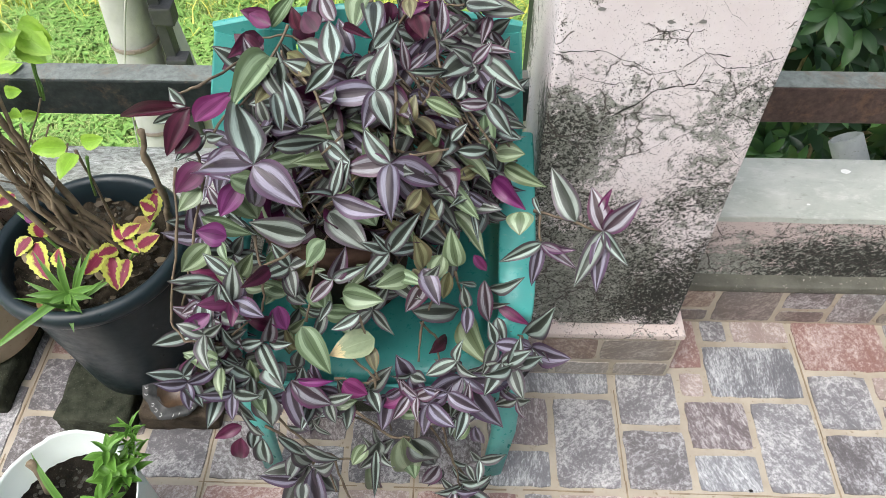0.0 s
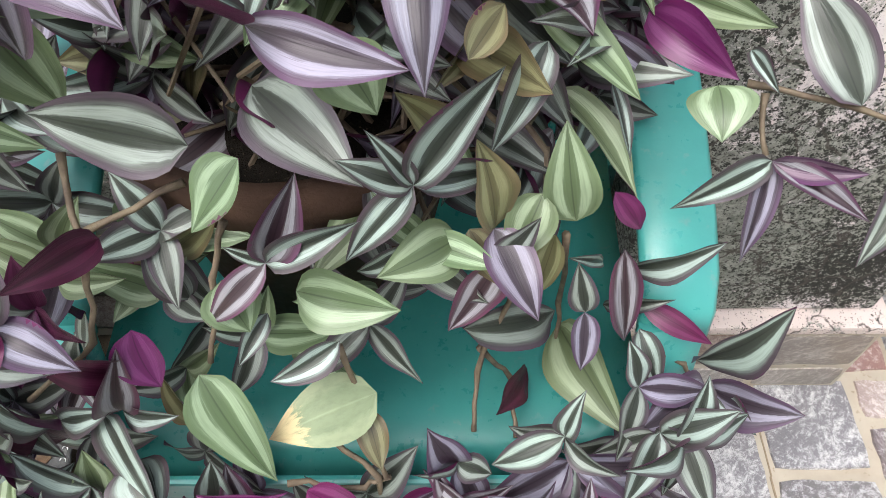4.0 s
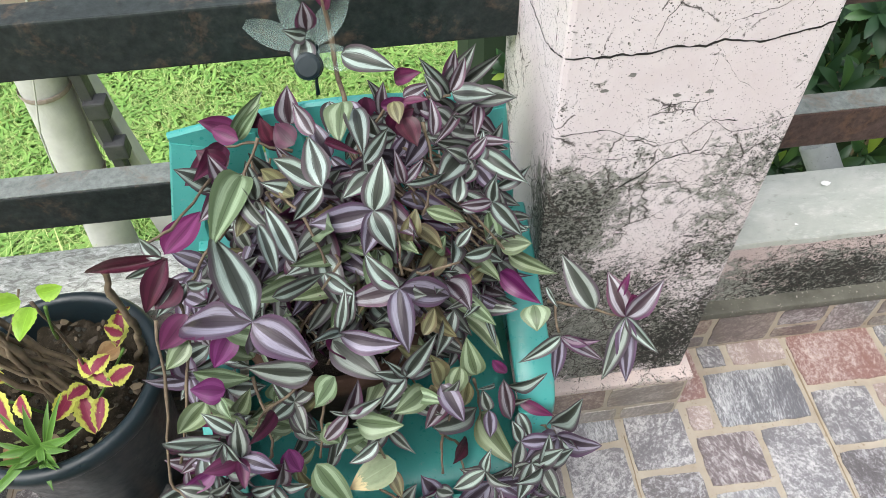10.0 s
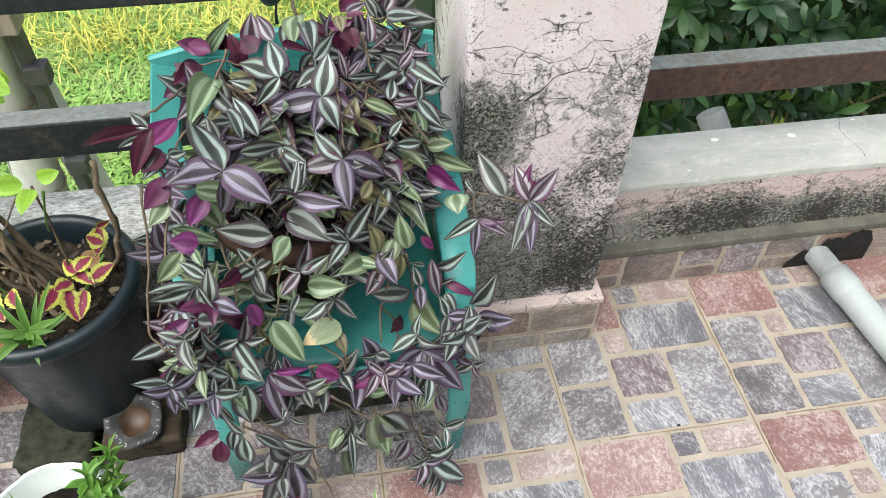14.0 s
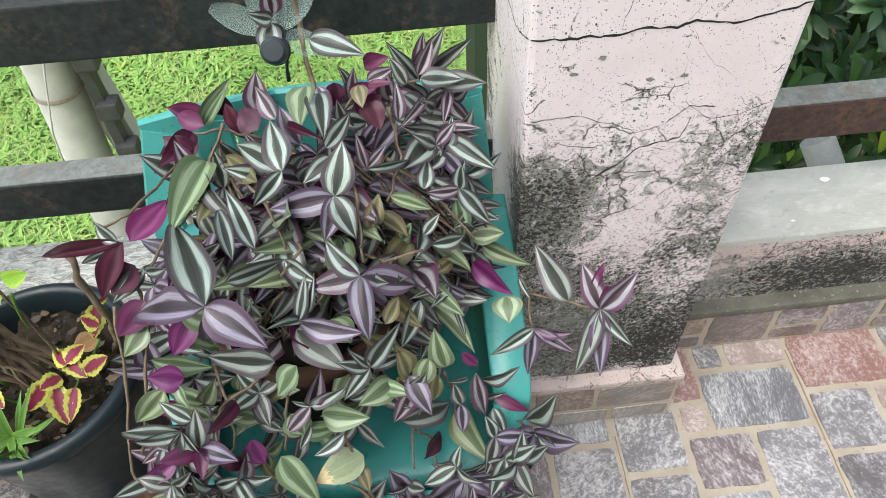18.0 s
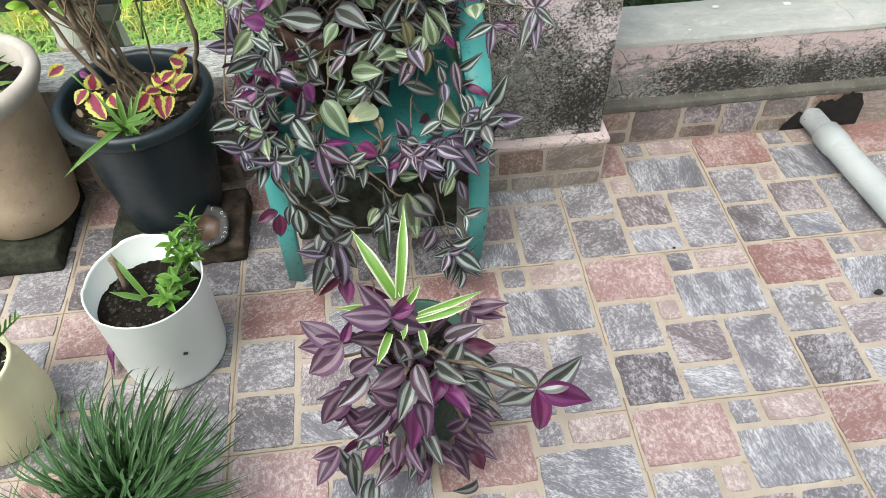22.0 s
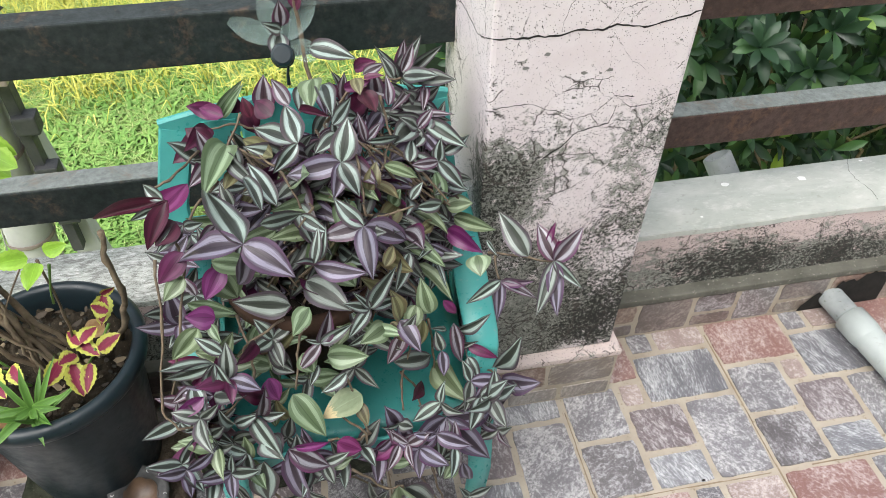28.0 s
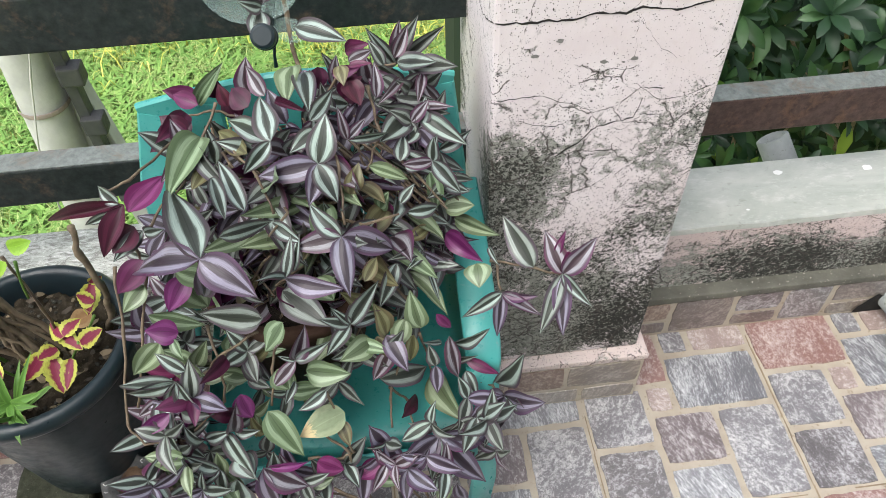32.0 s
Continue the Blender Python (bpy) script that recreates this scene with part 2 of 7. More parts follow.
def weathered_wall(name, border, span, bare, black, smear=(1, 1, 1), level=0.0, tint=(1, 1, 1), gain=1.0):
    """Old pink lime paint. Damp rises to the height border, over a soft edge of span; bare: patches where the
    paint has gone from the grey plaster; black: patches of black mould."""
    m, n, l, b = material(name, 0.8, 0.0, 0.25)
    v = coords(n, l)
    vs = coords(n, l, smear)
    sep = n.new("ShaderNodeSeparateXYZ")
    l.new(v, sep.inputs[0])
    damp = calc(n, l, "DIVIDE", calc(n, l, "SUBTRACT", border, sep.outputs[2]), span, True)
    big = noise_tex(n, l, vs, 9.0, 5.0, 0.6, 0.3)
    flake = noise_tex(n, l, vs, 42.0, 12.0, 0.80, 0.4)
    speck = noise_tex(n, l, vs, 150.0, 8.0, 0.80, 0.2)
    fine = noise_tex(n, l, v, 160.0, 5.0, 0.7)
    uneven = calc(n, l, "MULTIPLY", calc(n, l, "SUBTRACT", big, 0.5), 1.5)
    field = calc(n, l, "ADD", calc(n, l, "ADD", calc(n, l, "MULTIPLY", damp, 0.60), patch_field(n, l, v, bare)), calc(n, l, "MULTIPLY", uneven, 0.5))
    field = calc(n, l, "ADD", field, level)
    paint = mix(n, l, ramp(n, l, big, ((0.35, 0.0), (0.65, 1.0))), tuple(c * k for c, k in zip((0.67, 0.60, 0.605), tint)), tuple(c * k for c, k in zip((0.73, 0.675, 0.68), tint)))
    paint = mix(n, l, ramp(n, l, flake, ((0.30, 0.5), (0.44, 0.0))), paint, (0.60, 0.52, 0.49))
    cement = mix(n, l, ramp(n, l, flake, ((0.38, 0.0), (0.62, 1.0))), (0.16, 0.17, 0.148), (0.37, 0.37, 0.33))
    cement = mix(n, l, ramp(n, l, fine, ((0.42, 0.6), (0.55, 0.0))), cement, (0.07, 0.075, 0.06))
    gone = calc(n, l, "ADD", field, calc(n, l, "MULTIPLY", calc(n, l, "SUBTRACT", flake, 0.5), 4.0 * gain))
    col = mix(n, l, ramp(n, l, gone, ((0.44, 0.0), (0.50, 0.75), (0.75, 1.0))), paint, cement)
    growth = calc(n, l, "ADD", calc(n, l, "MULTIPLY", field, 0.64), patch_field(n, l, v, black))
    mould = calc(n, l, "ADD", growth, calc(n, l, "MULTIPLY", calc(n, l, "SUBTRACT", speck, 0.5), 5.5 * gain))
    col = mix(n, l, ramp(n, l, mould, ((0.74, 0.0), (0.80, 0.85), (0.95, 0.96))), col, (0.020, 0.022, 0.018))
    # pepper of black spots at three sizes, thicker where the damp is
    for scale, low, grow, top in ((95.0, 0.16, 0.20, 0.40), (210.0, 0.27, 0.60, 0.62), (430.0, 0.46, 0.85, 0.70)):
        dots = n.new("ShaderNodeTexVoronoi")
        dots.inputs["Scale"].default_value = scale
        l.new(v, dots.inputs["Vector"])
        pick = n.new("ShaderNodeSeparateXYZ")
        l.new(dots.outputs["Color"], pick.inputs[0])
        spread = calc(n, l, "ADD", calc(n, l, "MULTIPLY", growth, grow), calc(n, l, "MULTIPLY", calc(n, l, "SUBTRACT", big, 0.5), 0.8))
        chance = calc(n, l, "ADD", calc(n, l, "SUBTRACT", pick.outputs[0], 1.0 - low), calc(n, l, "MULTIPLY", spread, 0.68), True)
        size = calc(n, l, "MINIMUM", calc(n, l, "MULTIPLY", chance, 0.75), top)
        ragged = calc(n, l, "ADD", dots.outputs["Distance"], calc(n, l, "MULTIPLY", calc(n, l, "SUBTRACT", fine, 0.5), 0.7))
        col = mix(n, l, calc(n, l, "MULTIPLY", calc(n, l, "LESS_THAN", ragged, size), 0.92), col, (0.028, 0.027, 0.023))
    # webs of hair cracks, coarse and fine
    warp = n.new("ShaderNodeTexNoise")
    warp.inputs["Scale"].default_value = 60.0
    warp.inputs["Detail"].default_value = 4.0
    l.new(v, warp.inputs["Vector"])
    wob = mix(n, l, 0.018, v, warp.outputs["Color"])
    for scale, need, thin in ((15.0, 0.54, 0.020), (34.0, 0.64, 0.030)):
        web = n.new("ShaderNodeTexVoronoi")
        web.feature = "DISTANCE_TO_EDGE"
        web.inputs["Scale"].default_value = scale
        l.new(wob, web.inputs["Vector"])
        here = calc(n, l, "ADD", calc(n, l, "MULTIPLY", calc(n, l, "ADD", big, flake), 0.5), calc(n, l, "MULTIPLY", field, 0.12))
        line = calc(n, l, "MULTIPLY", ramp(n, l, web.outputs["Distance"], ((thin * 0.35, 0.9), (thin, 0.0))), ramp(n, l, here, ((need - 0.03, 0.0), (need, 1.0))))
        col = mix(n, l, line, col, (0.06, 0.05, 0.045))
    l.new(col, b.inputs["Base Color"])
    bump(n, l, b, calc(n, l, "SUBTRACT", calc(n, l, "MULTIPLY", speck, 0.5), ramp(n, l, gone, ((0.40, 0.0), (0.55, 1.0)))), 0.6, 0.0016)
    return m


PILLAR = weathered_wall(
    "mouldy_pillar_paint", 0.70, 0.30,
    ((-0.18, 0.27, 0.665, 0.14, 0.8), (-0.19, 0.27, 0.55, 0.16, 0.55), (-0.10, 0.27, 0.28, 0.20, 0.6), (0.06, 0.27, 0.53, 0.12, 0.25), (-0.04, 0.27, 0.57, 0.11, -0.35), (0.055, 0.27, 0.42, 0.09, -0.45), (0.0, 0.27, 0.155, 0.05, -0.8), (-0.15, 0.27, 0.155, 0.04, -0.5), (-0.2, 0.42, 0.5, 0.17, -0.6), (-0.2, 0.42, 0.65, 0.15, -0.5), (-0.2, 0.58, 0.80, 0.16, 0.5), (-0.2, 0.58, 0.60, 0.16, 0.5), (0.09, 0.27, 0.72, 0.11, 0.5), (0.0, 0.27, 0.68, 0.12, 0.25), (0.03, 0.27, 0.60, 0.10, 0.2), (0.05, 0.27, 1.10, 0.14, 0.6)),
    ((0.05, 0.27, 0.25, 0.17, 0.70), (0.02, 0.27, 0.50, 0.14, 0.40), (-0.17, 0.27, 0.66, 0.10, 0.1), (0.09, 0.27, 0.40, 0.06, 0.4), (-0.10, 0.27, 0.28, 0.15, -0.5), (-0.02, 0.27, 0.42, 0.12, 0.25), (0.09, 0.27, 0.70, 0.09, 0.2), (-0.15, 0.27, 0.50, 0.12, 0.2)))
KERB = weathered_wall(
    "mouldy_kerb_paint", 0.290, 0.11,
    ((0.20, 0.42, 0.25, 0.08, -0.2), (0.45, 0.42, 0.26, 0.10, 0.3), (0.85, 0.43, 0.26, 0.10, -0.1), (1.1, 0.42, 0.24, 0.15, 0.2)),
    ((0.35, 0.42, 0.18, 0.12, 0.5), (0.50, 0.42, 0.18, 0.14, 0.6), (0.95, 0.42, 0.16, 0.18, 0.7), (0.72, 0.42, 0.16, 0.12, 0.6), (1.2, 0.42, 0.17, 0.2, 0.7), (0.2, 0.41, 0.14, 0.10, -0.3)), (0.7, 1, 1.1), 0.13, (0.78, 0.71, 0.67), 0.85)
BAND = weathered_wall("pink_band_paint", 0.0, 0.1, ((0.0, 0.25, 0.06, 0.05, 0.2),), ((0.0, 0.25, 0.06, 0.05, 0.2),), (1, 1, 1), 0.16, (0.86, 0.80, 0.74))


def kerb_top_material(name="kerb_top_limewash", peel=0.0):
    """Grey-green lime wash, worn by rain, with chips of white."""
    m, n, l, b = material(name, 0.75, 0.0, 0.3)
    v = coords(n, l, (1, 1.8, 1))
    big = noise_tex(n, l, v, 6.0, 7.0, 0.65, 0.5)
    streak = noise_tex(n, l, coords(n, l, (1, 2.2, 1)), 22.0, 10.0, 0.78, 0.3)
    col = mix(n, l, ramp(n, l, big, ((0.3, 0.0), (0.7, 1.0))), (0.33, 0.355, 0.315), (0.50, 0.515, 0.47))
    col = mix(n, l, ramp(n, l, streak, ((0.52, 0.0), (0.66, 0.6))), col, (0.60, 0.60, 0.57))
    col = mix(n, l, ramp(n, l, streak, ((0.30, 0.6), (0.42, 0.0))), col, (0.20, 0.195, 0.165))
    if peel:
        flake = noise_tex(n, l, coords(n, l, (1, 2.6, 1)), 38.0, 10.0, 0.8, 0.8)
        col = mix(n, l, ramp(n, l, flake, ((0.44, peel), (0.50, 0.0))), col, (0.17, 0.165, 0.15))
        col = mix(n, l, ramp(n, l, flake, ((0.55, 0.0), (0.60, peel))), col, (0.70, 0.70, 0.68))
    l.new(col, b.inputs["Base Color"])
    bump(n, l, b, streak, 0.5, 0.0015)
    return m


KERB_TOP = kerb_top_material()
KERB_PEEL = kerb_top_material("peeling_limewash", 0.8)


def rail_material(name, tone, rust):
    m, n, l, b = material(name, 0.42, 0.0, 0.32)
    v = coords(n, l, (1, 1, 1))
    a = noise_tex(n, l, v, 14.0, 8.0, 0.7, 0.6)
    c = noise_tex(n, l, v, 70.0, 6.0, 0.7)
    paint = mix(n, l, ramp(n, l, c, ((0.35, 0.0), (0.7, 1.0))), tone, tuple(x * 1.8 + 0.01 for x in tone))
    mask = ramp(n, l, calc(n, l, "ADD", calc(n, l, "MULTIPLY", a, 0.7), calc(n, l, "MULTIPLY", c, 0.3)), ((0.53, 0.0), (0.62, rust)))
    col = mix(n, l, mask, paint, mix(n, l, c, (0.075, 0.042, 0.026), (0.19, 0.115, 0.07)))
    l.new(col, b.inputs["Base Color"])
    l.new(ramp(n, l, a, ((0.3, 0.34), (0.65, 0.75))), b.inputs["Roughness"])
    bump(n, l, b, c, 0.4, 0.0008)
    return m


RAIL_GREEN = rail_material("dark_green_rail_paint", (0.013, 0.018, 0.017), 0.42)
RAIL_TOP = rail_material("worn_rail_top", (0.13, 0.145, 0.135), 0.5)
RAIL_BROWN = rail_material("brown_rail_paint", (0.045, 0.027, 0.022), 0.6)
TEAL = mottled("teal_plastic", (0.050, 0.300, 0.275), (0.080, 0.385, 0.355), 9, 0.34, 0.0005, 0.5, (0.13, 0.34, 0.32))
BLACK = mottled("black_pot_plastic", (0.007, 0.015, 0.019), (0.014, 0.025, 0.031), 7, 0.38, 0.0006, 0.42)
WHITE = mottled("white_bucket_plastic", (0.72, 0.79, 0.75), (0.80, 0.86, 0.82), 5, 0.42, 0.0004, 0.5)
PVC = mottled("grey_white_pvc", (0.36, 0.40, 0.385), (0.48, 0.53, 0.51), 6, 0.45, 0.0006, 0.45, (0.36, 0.38, 0.36))
CLAY = mottled("beige_cement", (0.40, 0.30, 0.20), (0.58, 0.48, 0.35), 7, 0.7, 0.002, 0.3, (0.30, 0.22, 0.14))
CLAY_RIM = mottled("grey_cement_rim", (0.36, 0.34, 0.29), (0.55, 0.52, 0.45), 9, 0.8, 0.002, 0.3)
CREAM = mottled("cream_yellow_plastic", (0.62, 0.60, 0.36), (0.74, 0.72, 0.48), 5, 0.45, 0.0006, 0.45)
SOIL = mottled("potting_soil", (0.006, 0.0055, 0.0045), (0.022, 0.018, 0.014), 40, 0.95, 0.008, 0.08, (0.10, 0.08, 0.06))
SOIL_DRY = mottled("dry_soil", (0.016, 0.014, 0.010), (0.062, 0.050, 0.035), 40, 0.95, 0.008, 0.08, (0.17, 0.14, 0.09))
CRUMB = mottled("soil_crumb", (0.012, 0.012, 0.010), (0.075, 0.072, 0.060), 60, 0.9, 0.003, 0.15, (0.20, 0.195, 0.17))
MOSS = mottled("mossy_block", (0.014, 0.017, 0.011), (0.062, 0.066, 0.046), 38, 0.9, 0.008, 0.15, (0.16, 0.17, 0.135))
OLD_BLOCK = mottled("worn_brown_block", (0.035, 0.026, 0.018), (0.105, 0.082, 0.058), 34, 0.85, 0.006, 0.2, (0.17, 0.14, 0.11))
TERRACOTTA = mottled("dirty_terracotta", (0.045, 0.025, 0.018), (0.085, 0.05, 0.033), 16, 0.85, 0.002, 0.2)
STEM = mottled("zebrina_stem", (0.085, 0.060, 0.045), (0.19, 0.15, 0.10), 60, 0.6, 0.001, 0.3)
WOOD = mottled("brown_bark", (0.11, 0.085, 0.058), (0.28, 0.22, 0.15), 34, 0.85, 0.002, 0.2)
GREEN_POT = mottled("green_plastic", (0.018, 0.07, 0.042), (0.03, 0.10, 0.06), 9, 0.4, 0.0004, 0.5)
SHELL = mottled("ash_shell", (0.022, 0.024, 0.025), (0.07, 0.07, 0.068), 60, 0.45, 0.002, 0.4)
SHELL_IN = mottled("brown_dish_glaze", (0.05, 0.03, 0.018), (0.12, 0.075, 0.045), 40, 0.4, 0.001, 0.5)
STUB = mottled("grey_cement_pipe", (0.22, 0.24, 0.24), (0.34, 0.36, 0.35), 14, 0.8, 0.002, 0.3, (0.15, 0.15, 0.14))
POLE = mottled("pole_concrete", (0.36, 0.36, 0.34), (0.52, 0.52, 0.50), 4, 0.8, 0.004, 0.3)
STEEL_DARK = mottled("dark_bracket_steel", (0.03, 0.033, 0.035), (0.07, 0.07, 0.07), 6, 0.6, 0.001)
BOX_METAL = mottled("brown_grey_box", (0.24, 0.19, 0.17), (0.31, 0.26, 0.23), 4, 0.6, 0.001)
PLASTER = mottled("plain_house_plaster", (0.55, 0.53, 0.49), (0.62, 0.60, 0.56), 2, 0.85, 0.002)
CRACK = mottled("crack_shadow", (0.012, 0.011, 0.010), (0.03, 0.028, 0.025), 60, 0.95)
CHIP = mottled("grey_chip", (0.16, 0.155, 0.14), (0.24, 0.235, 0.22), 60, 0.9)
WHITE_CHIP = mottled("white_paint_chip", (0.72, 0.73, 0.70), (0.78, 0.79, 0.77), 60, 0.8)


# ---- leaves ----
def uv_parts(n, l):
    uv = n.new("ShaderNodeUVMap")
    sep = n.new("ShaderNodeSeparateXYZ")
    l.new(uv.outputs[0], sep.inputs[0])
    across = calc(n, l, "ABSOLUTE", calc(n, l, "SUBTRACT", calc(n, l, "MULTIPLY", sep.outputs[0], 2.0), 1.0))
    return uv.outputs[0], across, sep.outputs[1]


def leaf_random(n, l):
    """A number of its own for each leaf, whether an object or an island of a mesh."""
    island = n.new("ShaderNodeNewGeometry").outputs["Random Per Island"]
    return calc(n, l, "FRACT", calc(n, l, "ADD", object_random(n), calc(n, l, "MULTIPLY", island, 0.83)))


def striped_leaf(name, dark, silver, edge, vary=0.08, rough=0.36):
    """Zebrina: a dark middle, two silver bands, a dark or purple margin, with fine veins along the leaf."""
    m, n, l, b = material(name, rough, 0.0, 0.32)
    uv, across, along = uv_parts(n, l)
    rnd = leaf_random(n, l)
    mp = n.new("ShaderNodeMapping")
    mp.inputs["Scale"].default_value = (22, 2.2, 1)
    l.new(uv, mp.inputs["Vector"])
    jig = n.new("ShaderNodeVectorMath")
    jig.operation = "ADD"
    l.new(mp.outputs[0], jig.inputs[0])
    l.new(calc(n, l, "MULTIPLY", rnd, 53.0), jig.inputs[1])
    vein = noise_tex(n, l, jig.outputs[0], 1.0, 3.0, 0.55)
    blotch = noise_tex(n, l, coords(n, l, (1, 1, 1)), 3.0, 4.0, 0.6)
    # the middle stripe is widest half way up and closes towards the tip
    taper = ramp(n, l, along, ((0.0, 0.10), (0.35, 0.0), (0.8, 0.03), (1.0, 0.14)))
    pos = calc(n, l, "ADD", calc(n, l, "ADD", across, taper), calc(n, l, "MULTIPLY", calc(n, l, "SUBTRACT", vein, 0.5), 0.34))
    width = calc(n, l, "MULTIPLY", calc(n, l, "SUBTRACT", calc(n, l, "FRACT", calc(n, l, "MULTIPLY", rnd, 3.7)), 0.5), 0.16)
    pos = calc(n, l, "ADD", pos, width)
    band = ramp(n, l, pos, ((0.20, 0.0), (0.28, 0.15), (0.35, 0.95), (0.60, 1.0), (0.69, 0.28), (0.82, 0.0)))
    ends = ramp(n, l, along, ((0.0, 0.4), (0.14, 1.0), (0.85, 0.95), (1.0, 0.4)))
    band = calc(n, l, "MULTIPLY", band, ends)
    band = calc(n, l, "MULTIPLY", band, ramp(n, l, vein, ((0.28, 0.6), (0.5, 1.0))))
    margin = ramp(n, l, across, ((0.62, 0.0), (0.90, 1.0)))
    col = mix(n, l, margin, dark, edge)
    col = mix(n, l, band, col, silver)
    col = mix(n, l, ramp(n, l, vein, ((0.54, 0.0), (0.74, 0.30))), col, tuple(c * 0.6 for c in dark))
    rib = ramp(n, l, across, ((0.0, 0.75), (0.045, 0.0)))
    col = mix(n, l, rib, col, tuple(c * 0.4 for c in dark))
    hsv = n.new("ShaderNodeHueSaturation")
    l.new(calc(n, l, "ADD", 0.5, calc(n, l, "MULTIPLY", calc(n, l, "SUBTRACT", rnd, 0.5), vary * 0.5)), hsv.inputs["Hue"])
    l.new(calc(n, l, "ADD", 0.86, calc(n, l, "MULTIPLY", calc(n, l, "FRACT", calc(n, l, "MULTIPLY", rnd, 7.3)), 0.42)), hsv.inputs["Value"])
    l.new(col, hsv.inputs["Color"])
    l.new(hsv.outputs[0], b.inputs["Base Color"])
    l.new(ramp(n, l, blotch, ((0.3, rough - 0.08), (0.7, rough + 0.15))), b.inputs["Roughness"])
    b.inputs["Coat Weight"].default_value = 0.14
    b.inputs["Coat Roughness"].default_value = 0.38
    bump(n, l, b, vein, 0.30, 0.0012)
    return m


def plain_leaf(name, inner, outer, tip=None, rough=0.4, split=0.6, vary=0.3, serrate=0.0):
    """A leaf of one colour, or with a margin of another; tip: a withered end."""
    m, n, l, b = material(name, rough, 0.0, 0.28)
    uv, across, along = uv_parts(n, l)
    mp = n.new("ShaderNodeMapping")
    mp.inputs["Scale"].default_value = (9, 7, 1)
    l.new(uv, mp.inputs["Vector"])
    f = noise_tex(n, l, mp.outputs[0], 1.0, 6.0, 0.65)
    reach = calc(n, l, "ADD", across, calc(n, l, "MULTIPLY", calc(n, l, "SUBTRACT", f, 0.5), 0.35 + serrate))
    col = mix(n, l, ramp(n, l, reach, ((split - 0.12, 0.0), (split + 0.1, 1.0))), inner, outer)
    rib = ramp(n, l, across, ((0.0, 0.5), (0.05, 0.0)))
    col = mix(n, l, rib, col, tuple(min(1, c * 1.5 + 0.01) for c in inner))
    if tip:
        end = calc(n, l, "ADD", along, calc(n, l, "MULTIPLY", calc(n, l, "SUBTRACT", f, 0.5), 0.5))
        col = mix(n, l, ramp(n, l, end, ((0.68, 0.0), (0.74, 1.0))), col, tip)
    col = mix(n, l, ramp(n, l, f, ((0.3, 0.25), (0.55, 0.0))), col, tuple(c * 0.4 for c in inner))
    hsv = n.new("ShaderNodeHueSaturation")
    rnd = leaf_random(n, l)
    l.new(calc(n, l, "ADD", 1.0 - vary * 0.5, calc(n, l, "MULTIPLY", rnd, vary)), hsv.inputs["Value"])
    l.new(col, hsv.inputs["Color"])
    l.new(hsv.outputs[0], b.inputs["Base Color"])
    bump(n, l, b, f, 0.3, 0.0008)
    return m


UNDER = plain_leaf("zebrina_underside", (0.075, 0.011, 0.05), (0.10, 0.016, 0.065))
LEAF = {
    "s": striped_leaf("zebrina_silver", (0.028, 0.034, 0.027), (0.290, 0.362, 0.328), (0.052, 0.038, 0.046)),
    "l": striped_leaf("zebrina_lilac", (0.034, 0.024, 0.034), (0.235, 0.222, 0.285), (0.072, 0.040, 0.076)),
    "g": striped_leaf("zebrina_green", (0.082, 0.118, 0.058), (0.27, 0.345, 0.225), (0.118, 0.162, 0.085)),
    "d": striped_leaf("zebrina_dusky", (0.027, 0.032, 0.025), (0.225, 0.258, 0.232), (0.058, 0.042, 0.056)),
    "r": striped_leaf("zebrina_reddish", (0.036, 0.020, 0.026), (0.265, 0.26, 0.285), (0.085, 0.030, 0.062)),
    "n": striped_leaf("zebrina_olive", (0.085, 0.078, 0.036), (0.19, 0.19, 0.10), (0.12, 0.095, 0.05)),
    "V": striped_leaf("zebrina_violet", (0.042, 0.018, 0.038), (0.175, 0.125, 0.155), (0.075, 0.026, 0.068)),
    "p": striped_leaf("zebrina_purple_back", (0.070, 0.009, 0.040), (0.115, 0.022, 0.070), (0.082, 0.011, 0.048)),
    "v": striped_leaf("zebrina_bright_purple_back", (0.090, 0.011, 0.064), (0.155, 0.036, 0.120), (0.108, 0.014, 0.074)),
    "m": striped_leaf("zebrina_maroon_back", (0.036, 0.005, 0.016), (0.07, 0.012, 0.032), (0.045, 0.006, 0.020)),
    "o": plain_leaf("withered_leaf", (0.24, 0.14, 0.065), (0.30, 0.20, 0.10), None, 0.8),
    "y": plain_leaf("zebrina_withered_tip", (0.19, 0.235, 0.14), (0.25, 0.295, 0.18), (0.48, 0.40, 0.22), 0.6),
    "c": plain_leaf("coleus_leaf", (0.17, 0.018, 0.045), (0.40, 0.42, 0.075), None, 0.5, 0.52, 0.35, 0.45),
    "b": plain_leaf("shrub_leaf", (0.20, 0.37, 0.035), (0.27, 0.45, 0.06)),
    "t": plain_leaf("bright_seedling_leaf", (0.085, 0.20, 0.028), (0.13, 0.28, 0.05)),
}
STRAP = {
    "w": plain_leaf("spider_plant_leaf", (0.12, 0.26, 0.04), (0.52, 0.58, 0.40), None, 0.35, 0.72, 0.15),
    "k": plain_leaf("strap_leaf_green", (0.075, 0.17, 0.03), (0.12, 0.24, 0.05), None, 0.4, 0.7),
    "a": plain_leaf("grass_tuft_leaf", (0.028, 0.080, 0.022), (0.080, 0.165, 0.060), None, 0.45, 0.7),
}
LEAF_MESH = {}


